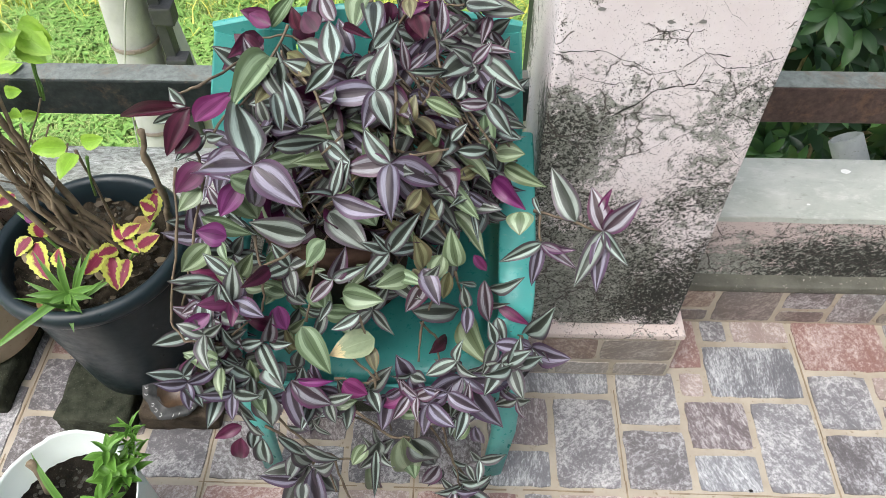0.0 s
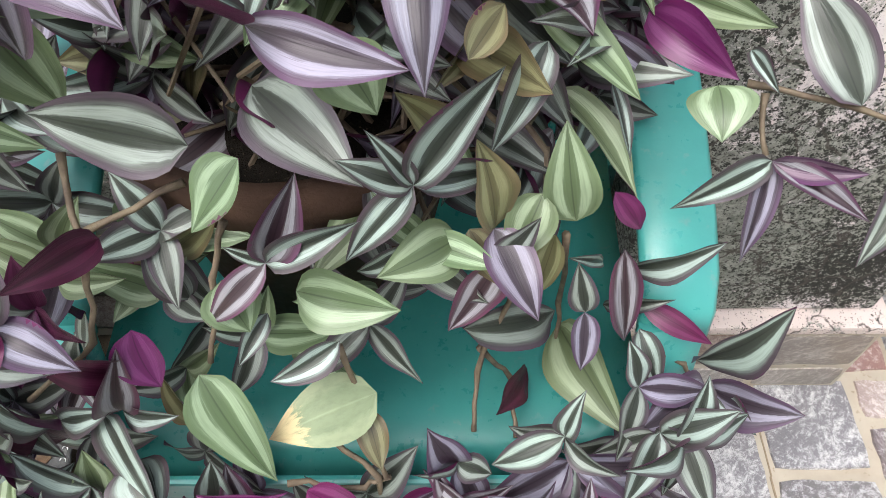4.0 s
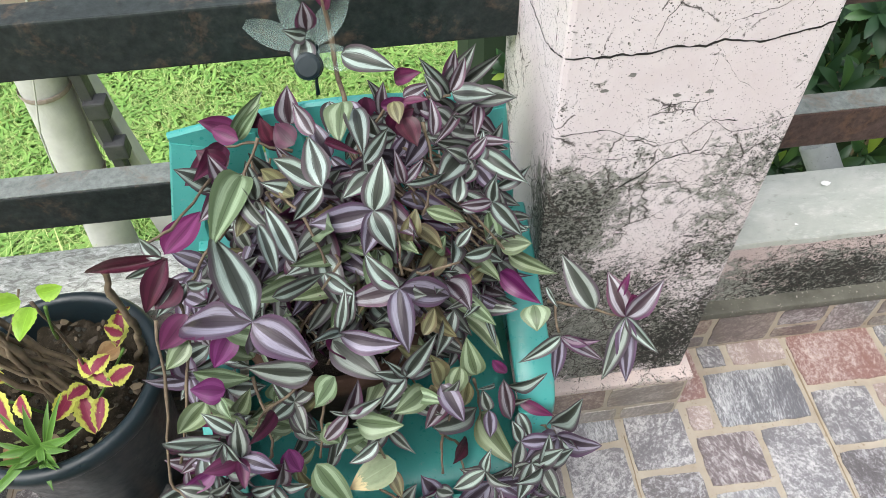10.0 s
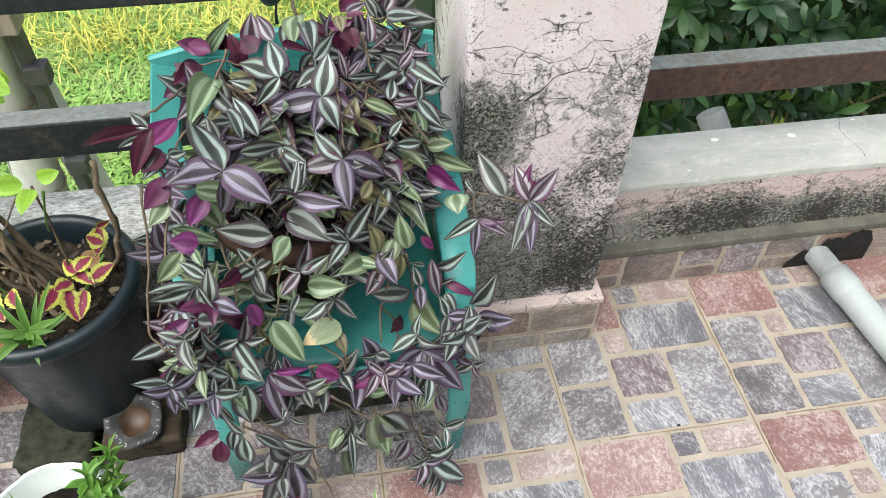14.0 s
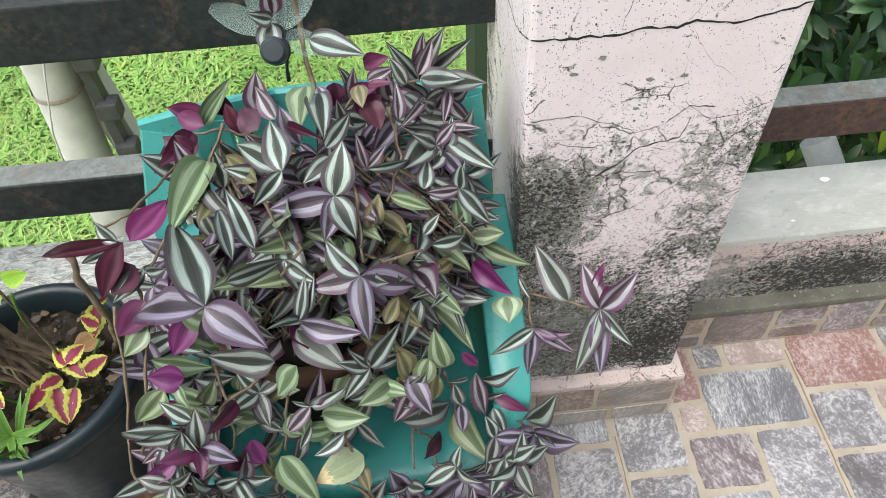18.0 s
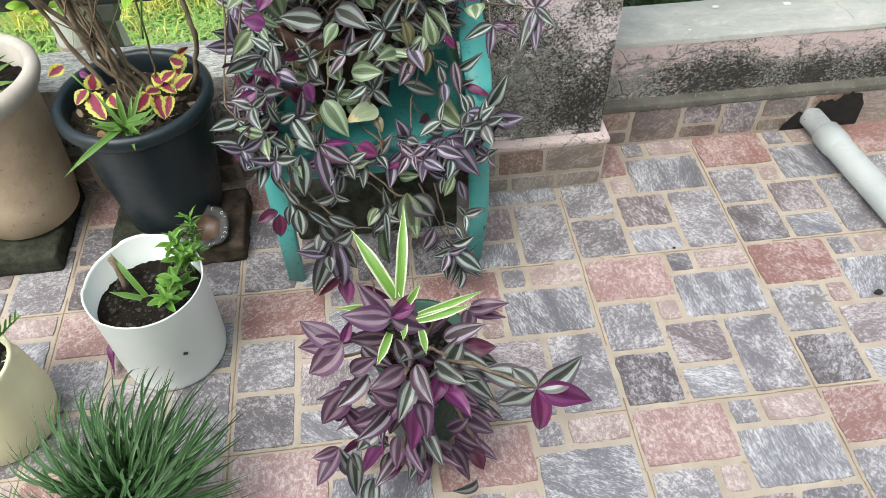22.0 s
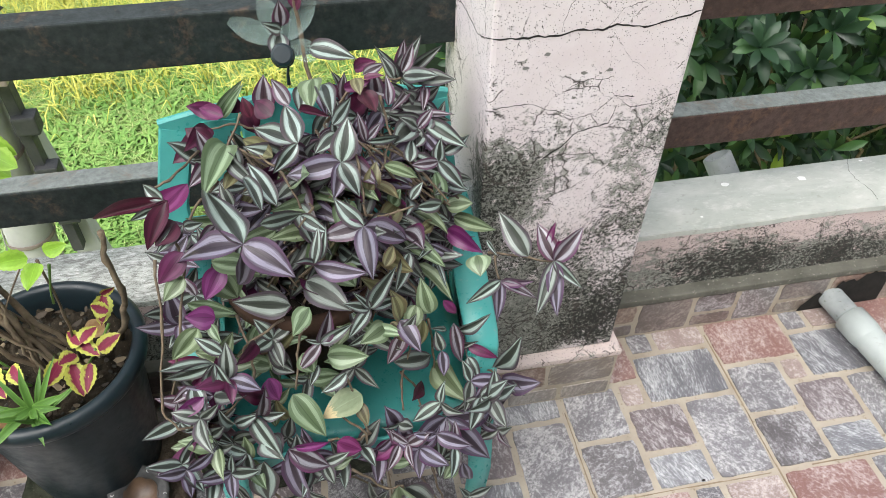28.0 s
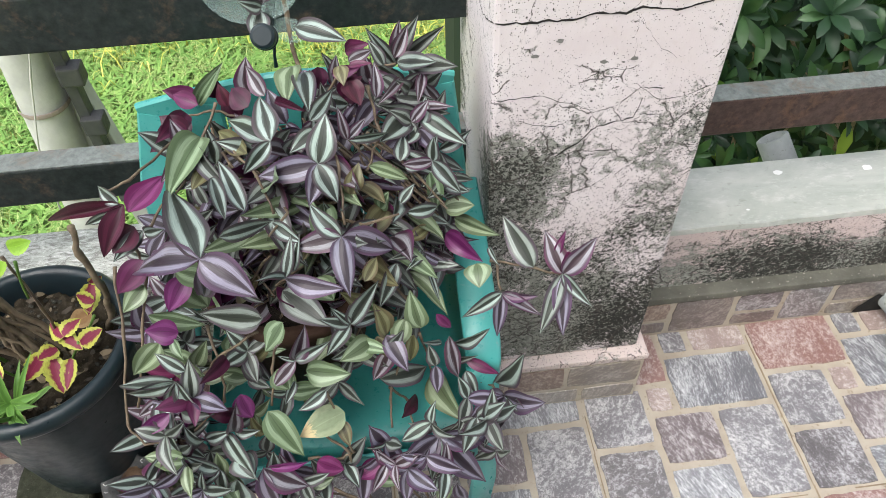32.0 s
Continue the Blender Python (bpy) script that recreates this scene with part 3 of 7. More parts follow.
def leaf_mesh(kind, form):
    """A unit leaf along +Y, folded along its midrib, with a top and an underside that meet at the rim."""
    if (kind, form) in LEAF_MESH:
        return LEAF_MESH[kind, form]
    rng = random.Random(91 * form + ord(kind))
    fold, arch, twist = rng.uniform(0.15, 0.62), rng.uniform(0.05, 0.42), rng.uniform(-0.4, 0.4)
    bend = rng.uniform(-0.16, 0.16)
    p0, p1 = (0.58, 1.08) if kind not in "cbt" else (0.50, 0.80)
    peak = (p0 / (p0 + p1)) ** p0 * (p1 / (p0 + p1)) ** p1
    nu, nv = 6, 13
    bm = bmesh.new()
    uvl = bm.loops.layers.uv.new("UVMap")

    def sheet(under):
        grid = []
        for j in range(nv + 1):
            v = j / nv
            half = 0.5 * (max(v, 0.0) ** p0 * max(1 - v, 0.0) ** p1) / peak
            half = max(half, 0.012 * (1 - v))
            if kind in "cb" and 0 < j < nv:
                half *= 1.0 + (0.16 if kind == "c" else 0.09) * (j % 2)
            row = []
            for i in range(nu + 1):
                u = 2 * i / nu - 1
                x = half * u * (1 - 0.12 * fold) * (0.975 if under else 1.0) + bend * v * (1 - v)
                z = 0.5 * fold * abs(u) ** 1.3 * half + arch * v * (1 - v) + twist * u * half * v + 0.02 * math.sin(10 * v + form + (2 if u > 0 else 0)) * abs(u) * min(1, 6 * half)
                z -= (0.005 + 0.010 * (1 - u * u)) * (1 if under else 0)
                row.append(bm.verts.new((x, v, z)))
            grid.append(row)
        for j in range(nv):
            for i in range(nu):
                q = [(j, i), (j, i + 1), (j + 1, i + 1), (j + 1, i)]
                f = bm.faces.new([grid[a][c] for a, c in (q[::-1] if under else q)])
                f.smooth = True
                f.material_index = 1 if under else 0
                for loop, (a, c) in zip(f.loops, q[::-1] if under else q):
                    loop[uvl].uv = (c / nu, a / nv)

    sheet(False)
    sheet(True)
    me = bpy.data.meshes.new("leaf")
    bm.to_mesh(me)
    bm.free()
    me.materials.append(LEAF[kind])
    me.materials.append(LEAF[kind] if kind in "pvmoycbt" else UNDER)
    LEAF_MESH[kind, form] = me
    return me


LEAVES = random.Random(7)
PLANT = None


def leaf(kind, bx, by, bz, tx, ty, tz, w, facing=(0.0, -0.72, 0.70), name="leaf"):
    """A leaf of the plant in hand, from its base to its tip, w wide, turned roughly to the light."""
    b, t = Vector((bx, by, bz)), Vector((tx, ty, tz))
    y = (t - b).normalized()
    n = Vector(facing) + Vector([LEAVES.uniform(-0.3, 0.3) for _ in range(3)])
    x = y.cross(n).normalized()
    z = x.cross(y)
    size = (t - b).length
    m = Matrix((x * w * (0.92 if kind == "c" else 1.16), y * size, z * size)).transposed().to_4x4()
    m.translation = b
    ob = new(name, leaf_mesh(kind, LEAVES.randrange(9)))
    ob.parent = PLANT
    ob.matrix_parent_inverse = PLANT.matrix_basis.inverted()
    ob.matrix_basis = m
    return ob


def strap(kind, bx, by, bz, tx, ty, tz, w, rise=0.25, bm=None):
    """A long, channelled, arching leaf."""
    own = bm is None
    bm = bm or bmesh.new()
    uvl = bm.loops.layers.uv.verify()
    b, t = Vector((bx, by, bz)), Vector((tx, ty, tz))
    size = (t - b).length
    d = (t - b).normalized()
    side = d.cross(Vector((0.1, -0.6, 0.75))).normalized()
    up = side.cross(d)
    rows, n = [], 9
    for j in range(n + 1):
        v = j / n
        half = 0.5 * w * min(1.0, (1 - v) * 2.4 + 0.02) * (0.75 + 0.25 * min(1, v * 4))
        c = b + d * size * v + up * size * rise * 4 * v * (1 - v) * 0.35
        rows.append([bm.verts.new(c + side * half * u + up * (abs(u) * 0.35 * half)) for u in (-1, -0.5, 0, 0.5, 1)])
    for j in range(n):
        for i in range(4):
            f = bm.faces.new((rows[j][i], rows[j][i + 1], rows[j + 1][i + 1], rows[j + 1][i]))
            f.smooth = True
            for loop, (a, c) in zip(f.loops, ((j, i), (j, i + 1), (j + 1, i + 1), (j + 1, i))):
                loop[uvl].uv = (c / 4, a / n)
    if own:
        ob = part("blade", bm, STRAP[kind])
        ob.parent = PLANT
        ob.matrix_parent_inverse = PLANT.matrix_basis.inverted()


def stem(*points, r=0.0017, mat=None, name="stem", seed=0.0022):
    """A knotty stem through points."""
    pts = [Vector(p) for p in points]
    fine = []
    for a, b in zip(pts, pts[1:]):
        for k in range(4):
            fine.append(a.lerp(b, k / 4) + Vector([LEAVES.uniform(-seed, seed) for _ in range(3)]) * (1 if k else 0))
    fine.append(pts[-1])
    radii = [r * (1.0 + (0.35 if k % 4 == 0 else 0.0)) * (1.15 - 0.3 * k / len(fine)) for k in range(len(fine))]
    ob = part(name, tube(fine, radii, 6), mat or STEM, None, "", True)
    ob.parent = PLANT
    ob.matrix_parent_inverse = PLANT.matrix_basis.inverted()
    return ob

# ---- the veranda ----
floor = part("floor", boxed(-2.4, 3.2, -2.6, 0.40, -0.12, -0.003), GROUT)
tagged(floor, "veranda floor of printed slate tiles with sandy joints", "floor", kind="structure")


def crack(start, points, width, axis, parent, seed):
    """A jagged crack: a thin dark sliver set into the plaster. axis: 'y' on the front, 'x' on the side."""
    rng = random.Random(seed)
    line = []
    for (a0, b0), (a1, b1) in zip(points, points[1:]):
        steps = max(3, int(math.hypot(a1 - a0, b1 - b0) / 0.008))
        for k in range(steps):
            f = k / steps
            line.append((a0 + (a1 - a0) * f + rng.uniform(-0.0018, 0.0018), b0 + (b1 - b0) * f + rng.uniform(-0.0017, 0.0017)))
    line.append(points[-1])
    bm = bmesh.new()
    rows = []
    for k, (a, b) in enumerate(line):
        w = width * rng.uniform(0.18, 0.62) * (0.4 if k in (0, len(line) - 1) else 1.0)
        pts = ((a, b + w / 2), (a + w * 0.2, b - w / 2))
        if axis == "y":
            rows.append([bm.verts.new((p, start, q)) for p, q in pts])
        else:
            rows.append([bm.verts.new((start, p, q)) for p, q in pts])
    for r0, r1 in zip(rows, rows[1:]):
        bm.faces.new((r0[0], r1[0], r1[1], r0[1]))
    return part("crack", bm, CRACK, parent)


def chip(x, z, r, parent, seed):
    rng = random.Random(seed)
    bm = bmesh.new()
    n = 9
    ring = [bm.verts.new((x + r * rng.uniform(0.6, 1.1) * math.cos(2 * math.pi * k / n), 0.2712, z + 0.6 * r * rng.uniform(0.6, 1.1) * math.sin(2 * math.pi * k / n))) for k in range(n)]
    bm.faces.new(ring)
    part("chip", bm, CHIP, parent)


pillar = thing("pillar", (-0.05, 0.43, 0.0), 0, "cracked pink plastered pillar with black mould", "pillar", kind="structure")
pillar.matrix_basis = pose(0, 0, 0)
shaft = boxed(-0.207, 0.098, 0.272, 0.585, 0.156, 3.2, 0.007, 2)
part("shaft", shaft, PILLAR, pillar)
FRONT, SIDE = 0.2714, -0.2076
crack(FRONT, ((-0.205, 0.898), (-0.109, 0.896), (-0.085, 0.903), (-0.049, 0.899), (-0.03, 0.905), (0.013, 0.897), (0.062, 0.907), (0.096, 0.916)), 0.0062, "y", pillar, 1)
crack(FRONT, ((-0.203, 0.784), (-0.15, 0.788), (-0.124, 0.779), (-0.076, 0.759), (-0.06, 0.73)), 0.0022, "y", pillar, 2)
crack(FRONT, ((-0.031, 0.898), (-0.028, 0.86), (-0.028, 0.834), (-0.012, 0.787), (0.017, 0.763), (0.054, 0.766), (0.09, 0.78)), 0.0024, "y", pillar, 3)
crack(FRONT, ((-0.114, 0.679), (-0.085, 0.70), (-0.06, 0.726), (-0.012, 0.737), (-0.004, 0.769)), 0.0055, "y", pillar, 4)
crack(FRONT, ((0.03, 0.826), (0.0, 0.85), (-0.031, 0.898)), 0.0016, "y", pillar, 5)
crack(FRONT, ((-0.11, 0.90), (-0.10, 0.94), (-0.085, 0.965), (-0.095, 1.0), (-0.07, 1.04)), 0.0026, "y", pillar, 6)
crack(FRONT, ((-0.04, 0.905), (-0.02, 0.93), (0.02, 0.94), (0.06, 0.975)), 0.0018, "y", pillar, 7)
crack(FRONT, ((-0.10, 0.62), (-0.085, 0.60), (-0.09, 0.55), (-0.075, 0.50)), 0.003, "y", pillar, 8)
crack(FRONT, ((0.0, 0.70), (0.03, 0.66), (0.05, 0.64), (0.09, 0.60)), 0.0026, "y", pillar, 9)
crack(FRONT, ((-0.20, 0.285), (-0.10, 0.29), (0.0, 0.285), (0.09, 0.30)), 0.0016, "y", pillar, 10)
crack(SIDE, ((0.274, 0.898), (0.31, 0.88), (0.344, 0.866), (0.40, 0.862), (0.45, 0.86), (0.50, 0.845)), 0.005, "x", pillar, 11)
crack(SIDE, ((0.275, 0.784), (0.30, 0.80), (0.36, 0.81), (0.42, 0.86), (0.50, 0.90)), 0.002, "x", pillar, 12)
crack(SIDE, ((0.30, 0.70), (0.34, 0.62), (0.40, 0.58)), 0.0018, "x", pillar, 13)
# a web of finer cracks round the middle of the front
web = random.Random(19)
for k in range(24):
    x, z = web.uniform(-0.12, 0.08), web.uniform(0.52, 0.80)
    a, line = web.uniform(0, 6.28), []
    for _ in range(web.randrange(4, 8)):
        line.append((max(-0.2, min(0.092, x)), z))
        a += web.uniform(-0.9, 0.9)
        x, z = x + 0.016 * math.cos(a), z + 0.02 * math.sin(a)
    crack(FRONT, line, web.uniform(0.0012, 0.0032), "y", pillar, 40 + k)
for k in range(13):
    x, z = web.uniform(-0.10, 0.085), web.uniform(0.91, 1.06)
    a, line = web.uniform(0.3, 2.4), []
    for _ in range(web.randrange(4, 7)):
        line.append((max(-0.2, min(0.092, x)), z))
        a += web.uniform(-0.8, 0.8)
        x, z = x + 0.016 * math.cos(a), z + 0.02 * math.sin(a)
    crack(FRONT, line, web.uniform(0.001, 0.0026), "y", pillar, 80 + k)
for i, (x, z, r) in enumerate(((-0.155, 0.849, 0.0055), (-0.125, 0.868, 0.006), (-0.066, 0.832, 0.0055), (-0.026, 0.833, 0.0062), (-0.04, 0.829, 0.003), (-0.075, 0.79, 0.004), (0.075, 0.872, 0.003), (-0.083, 0.636, 0.008))):
    chip(x, z, r, pillar, i)

plinth = thing("plinth", (0, 0, 0), 0, "low pillar base faced with cut slate tiles", "pillar base", kind="structure")
part("core", boxed(-0.222, 0.113, 0.252, 0.60, -0.003, 0.140, 0.003), GROUT, plinth)
part("band", boxed(-0.226, 0.117, 0.248, 0.60, 0.140, 0.156, 0.004), BAND, plinth, "chipped pink plaster band")

# kerb wall on both sides of the pillar, with a sloping ledge above the tile skirting
KERBS = ((-2.4, -0.21), (0.10, 3.2))
for i, (x0, x1) in enumerate(KERBS):
    kerb = thing("kerb_wall", (0, 0, 0), 0, "low pink kerb wall with black mould and a worn top", "kerb wall", kind="structure")
    bm = bmesh.new()
    prof = ((0.405, -0.12), (0.405, 0.118), (0.412, 0.126), (0.420, 0.135), (0.428, 0.18), (0.440, 0.278), (0.444, 0.284), (0.60, 0.286), (0.605, -0.12))
    steps = max(2, int((x1 - x0) / 0.04))
    rows = []
    for k in range(steps + 1):
        x = x0 + (x1 - x0) * k / steps
        rows.append([bm.verts.new((x, y + (0.004 * noise.noise((x * 9, z * 9, i)) if z > 0 else 0), z + 0.003 * noise.noise((x * 7, 3, z * 8)))) for y, z in prof])
    for a, b in zip(rows, rows[1:]):
        for k in range(len(prof) - 1):
            bm.faces.new((a[k], b[k], b[k + 1], a[k + 1]))
    bm.faces.new(rows[0])
    bm.faces.new(rows[-1][::-1])
    part("wall", bm, KERB, kerb)
    part("ledge", boxed(x0 + (0.0 if i == 0 else 0.018), x1 - (0.018 if i == 0 else 0.0), 0.3885, 0.424, 0.1125, 0.134, 0.005, 2), LEDGE, kerb, "worn grey-green ledge")
    bm = bmesh.new()
    rows = []
    for k in range(steps + 1):
        x = x0 + (x1 - x0) * k / steps
        j = 0.004 * noise.noise((x * 14, 1.5, 0))
        rows.append([bm.verts.new(p) for p in ((x, 0.437 + j, 0.279), (x, 0.439 + j, 0.291 + 0.3 * j), (x, 0.52, 0.2945), (x, 0.606, 0.291), (x, 0.608, 0.27))])
    for a, b in zip(rows, rows[1:]):
        for k in range(4):
            f = bm.faces.new((a[k], b[k], b[k + 1], a[k + 1]))
    part("top", bm, KERB_TOP if i else KERB_PEEL, kerb, "rain-worn grey-green top" if i else "peeling white and grey top")
    for k, (x, y, r) in enumerate(((0.462, 0.565, 0.011), (0.652, 0.553, 0.013), (0.36, 0.47, 0.004), (0.83, 0.59, 0.006))):
        if i == 1:
            rng = random.Random(k)
            bm = bmesh.new()
            bm.faces.new([bm.verts.new((x + r * rng.uniform(0.7, 1.1) * math.cos(a * 0.785), y + 0.7 * r * rng.uniform(0.7, 1.1) * math.sin(a * 0.785), 0.2965)) for a in range(8)])
            part("paint_chip", bm, WHITE_CHIP, kerb)

PLANT = kerb
for pts in (((0.803, 0.603), (0.779, 0.56), (0.778, 0.53), (0.790, 0.487), (0.786, 0.445)),):
    bm = bmesh.new()
    rows = []
    rng = random.Random(6)
    for (xa, ya), (xb, yb) in zip(pts, pts[1:]):
        for k in range(6):
            x, y = xa + (xb - xa) * k / 6 + rng.uniform(-0.0015, 0.0015), ya + (yb - ya) * k / 6
            w = rng.uniform(0.0002, 0.0007)
            rows.append([bm.verts.new((x - w, y, 0.2965)), bm.verts.new((x + w, y, 0.2965))])
    for a, b in zip(rows, rows[1:]):
        bm.faces.new((a[0], a[1], b[1], b[0]))
    part("crack", bm, CRACK, kerb)

# rails of rectangular steel tube
for (x0, x1), mat, tint in (((-2.4, -0.205), RAIL_GREEN, "dark green painted steel rail spotted with rust"), ((0.096, 3.2), RAIL_BROWN, "brown painted steel rail with worn grey top")):
    dz = 0.0 if x0 < 0 else 0.008
    for z0, z1 in ((0.763, 0.851), (0.465 + dz, 0.542 + dz)):
        rail = part("rail", boxed(x0, x1, 0.505, 0.556, z0, z1, 0.0035, 2), mat)
        tagged(rail, tint, "rail", "veranda rails", kind="structure")
        if x0 > 0 or z0 < 0.6:
            part("worn_top", boxed(x0 + 0.002, x1 - 0.002, 0.508, 0.553, z1 - 0.001, z1 + 0.0015), RAIL_TOP, rail, "worn grey-green top")
for x in (-2.35, 3.1):
    tagged(part("rail_post", boxed(x - 0.025, x + 0.025, 0.507, 0.554, 0.29, 0.763, 0.003), RAIL_GREEN), "upright steel post of the railing", "post", kind="structure")

# plain walls that close the veranda behind the camera
tagged(part("wall_south", boxed(-2.6, 3.4, -2.8, -2.6, -0.12, 3.2), PLASTER), "plain plastered house wall", "wall", kind="structure")

# waste pipe through a broken hole in the skirting
pipe = thing("drain_pipe", (0.757, 0.0, 0.003), 0, "grey-white plastic drain pipe lying on the floor", "pipe")
part("tube", lathe(((0.0345, 0.0), (0.0345, 1.75), (0.031, 1.75), (0.031, 0.0), (0.0345, 0.0)), 32), PVC, pipe, "", True).matrix_basis = pose(-0.0125, 0.308, 0.0385, 90, 0, 6.8)
part("socket", lathe(((0.030, 0.0), (0.0375, 0.002), (0.0382, 0.05), (0.0365, 0.062), (0.0345, 0.07)), 32), PVC, pipe, "", True).matrix_basis = pose(-0.014, 0.321, 0.0385, 90, 0, 6.8)
part("spigot", lathe(((0.0300, 0.0), (0.0300, 0.24), (0.026, 0.24), (0.026, 0.0), (0.0300, 0.0)), 32), STUB, pipe, "", True).matrix_basis = pose(-0.039, 0.53, 0.0385, 90, 0, 6.8)
# flat ragged sheet, coloured near-black for the shade inside the hole; nothing is cut
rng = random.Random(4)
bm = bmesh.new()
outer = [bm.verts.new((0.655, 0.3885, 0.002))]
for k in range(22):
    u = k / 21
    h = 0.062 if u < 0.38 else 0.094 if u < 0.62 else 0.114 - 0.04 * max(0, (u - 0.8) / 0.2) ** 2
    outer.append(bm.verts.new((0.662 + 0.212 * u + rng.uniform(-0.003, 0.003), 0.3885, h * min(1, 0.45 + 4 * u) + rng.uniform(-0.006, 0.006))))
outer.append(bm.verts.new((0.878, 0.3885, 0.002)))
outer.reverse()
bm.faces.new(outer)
tagged(part("broken_hole", bm, mottled("hole_shade_black", (0.006, 0.006, 0.005), (0.02, 0.018, 0.015), 30, 1.0)), "flat black sheet for the shade in the broken hole round the pipe", "hole", kind="structure")

# pipe end that sticks up behind the kerb
stub = thing("vent_pipe", (0.53, 0.72, 0.0), 0, "short grey pipe end behind the kerb wall", "pipe")
part("tube", lathe(((0.036, -0.6), (0.036, 0.0), (0.030, 0.003), (0.030, -0.05), (0.0, -0.06)), 24), STUB, stub, "", True).matrix_basis = pose(0.0, 0.0, 0.25, -32, -26, 0)

# white planter beyond the pipe
planter = thing("white_planter", (1.115, 0.355, 0.0), 0, "white glazed planter with grey streaks on the tiles", "planter")
part("bowl", lathe(((0, 0.0), (0.055, 0.0), (0.074, 0.005), (0.082, 0.018), (0.082, 0.05), (0.072, 0.11), (0.062, 0.17), (0.055, 0.25), (0.062, 0.31), (0.056, 0.31), (0.048, 0.25), (0, 0.24)), 44), WHITE, planter, "", True)
part("stripe", tube([(-0.082 * math.cos(0.7) * f, -0.082 * math.sin(0.7) * f, z) for f, z in ((1.0, 0.03), (0.98, 0.065), (0.88, 0.11), (0.76, 0.165))], 0.003, 6), CHIP, planter, "grey painted stripe")

# ---- the country outside ----
MEADOW, n_, l_, b_ = material("meadow_ground", 0.95, 0.0, 0.1)
v_ = coords(n_, l_)
patch = noise_tex(n_, l_, v_, 0.55, 5.0, 0.6)
tuft = noise_tex(n_, l_, v_, 9.0, 8.0, 0.7)
c_ = mix(n_, l_, ramp(n_, l_, patch, ((0.38, 0.0), (0.62, 1.0))), (0.22, 0.36, 0.08), (0.40, 0.44, 0.11))
c_ = mix(n_, l_, ramp(n_, l_, tuft, ((0.35, 0.6), (0.6, 0.0))), c_, (0.13, 0.24, 0.06))
l_.new(c_, b_.inputs["Base Color"])
bump(n_, l_, b_, tuft, 0.8, 0.05)
bm = bmesh.new()
bmesh.ops.create_grid(bm, x_segments=30, y_segments=30, size=400)
for v in bm.verts:
    v.co.z = -2.75
    v.co.y += 100
tagged(part("ground", bm, MEADOW), "overgrown meadow of green and yellow grass", "ground", kind="structure")


def blade_field(name, count, x0, x1, y0, y1, z, size, mat, label, seed, lean=0.5, wide=0.035, clump=0.0):
    """Grass as many bent blades in one mesh."""
    r = np.random.default_rng(seed)
    base = np.stack((r.uniform(x0, x1, count), r.uniform(y0, y1, count), np.full(count, z)), 1)
    ang = r.uniform(0, 2 * np.pi, count)
    if clump:
        heart = np.stack((r.uniform(x0, x1, count // 40 + 1), r.uniform(y0, y1, count // 40 + 1)), 1)
        base[:, :2] = heart[r.integers(0, len(heart), count)] + r.normal(0, clump, (count, 2))
    length = size * r.uniform(0.5, 1.3, count)
    d = np.stack((np.cos(ang), np.sin(ang), np.zeros(count)), 1)
    s = np.stack((-np.sin(ang), np.cos(ang), np.zeros(count)), 1) * (length * wide)[:, None]
    mid = base + d * (length * lean * 0.3)[:, None] + np.array((0, 0, 1.0)) * (length * 0.6)[:, None]
    tip = base + d * (length * lean)[:, None] + np.array((0, 0, 1.0)) * (length * r.uniform(0.5, 1.0, count))[:, None]
    verts = np.stack((base - s, base + s, mid + s * 0.8, mid - s * 0.8, tip), 1).reshape(-1, 3)
    faces = []
    for k in range(count):
        o = 5 * k
        faces.append((o, o + 1, o + 2, o + 3))
        faces.append((o + 3, o + 2, o + 4))
    me = bpy.data.meshes.new(name)
    me.from_pydata(verts.tolist(), [], faces)
    me.materials.append(mat)
    return tagged(new(name, me), label, "grass", kind="stuff")


def island_leaf(name, stops, rough=0.5):
    m, n, l, b = material(name, rough, 0.0, 0.4)
    g = n.new("ShaderNodeNewGeometry")
    l.new(ramp(n, l, g.outputs["Random Per Island"], stops), b.inputs["Base Color"])
    return m


def meadow_leaf(name, stops):
    """Blades that differ one by one and drift in colour over the field."""
    m, n, l, b = material(name, 0.7, 0.0, 0.25)
    g = n.new("ShaderNodeNewGeometry")
    drift = noise_tex(n, l, coords(n, l), 0.9, 4.0, 0.6)
    f = calc(n, l, "ADD", calc(n, l, "MULTIPLY", g.outputs["Random Per Island"], 0.55), calc(n, l, "MULTIPLY", calc(n, l, "SUBTRACT", drift, 0.28), 1.0), True)
    l.new(ramp(n, l, f, stops), b.inputs["Base Color"])
    return m


BLADES = meadow_leaf("meadow_blades", ((0.0, (0.17, 0.30, 0.08)), (0.35, (0.29, 0.43, 0.13)), (0.65, (0.40, 0.50, 0.18)), (0.9, (0.52, 0.56, 0.24)), (1.0, (0.60, 0.60, 0.31))))
blade_field("meadow_grass", 95000, -6.0, 1.0, 1.2, 8.0, -2.75, 0.11, BLADES, "long green and yellow meadow grass", 3, 1.0, 0.03, 0.10)
WEEDS = meadow_leaf("weed_leaves", ((0.0, (0.11, 0.24, 0.05)), (0.5, (0.19, 0.36, 0.08)), (1.0, (0.30, 0.46, 0.12))))
blade_field("low_weeds", 46000, -6.0, 1.0, 1.2, 7.0, -2.75, 0.10, WEEDS, "low broad-leaved weeds among the meadow grass", 8, 1.3, 0.16, 0.16)
blade_field("tall_grass", 5000, -3.2, -0.3, 1.3, 2.6, -2.75, 0.55, BLADES, "tall thin grass below the veranda", 9, 0.8, 0.012, 0.12)
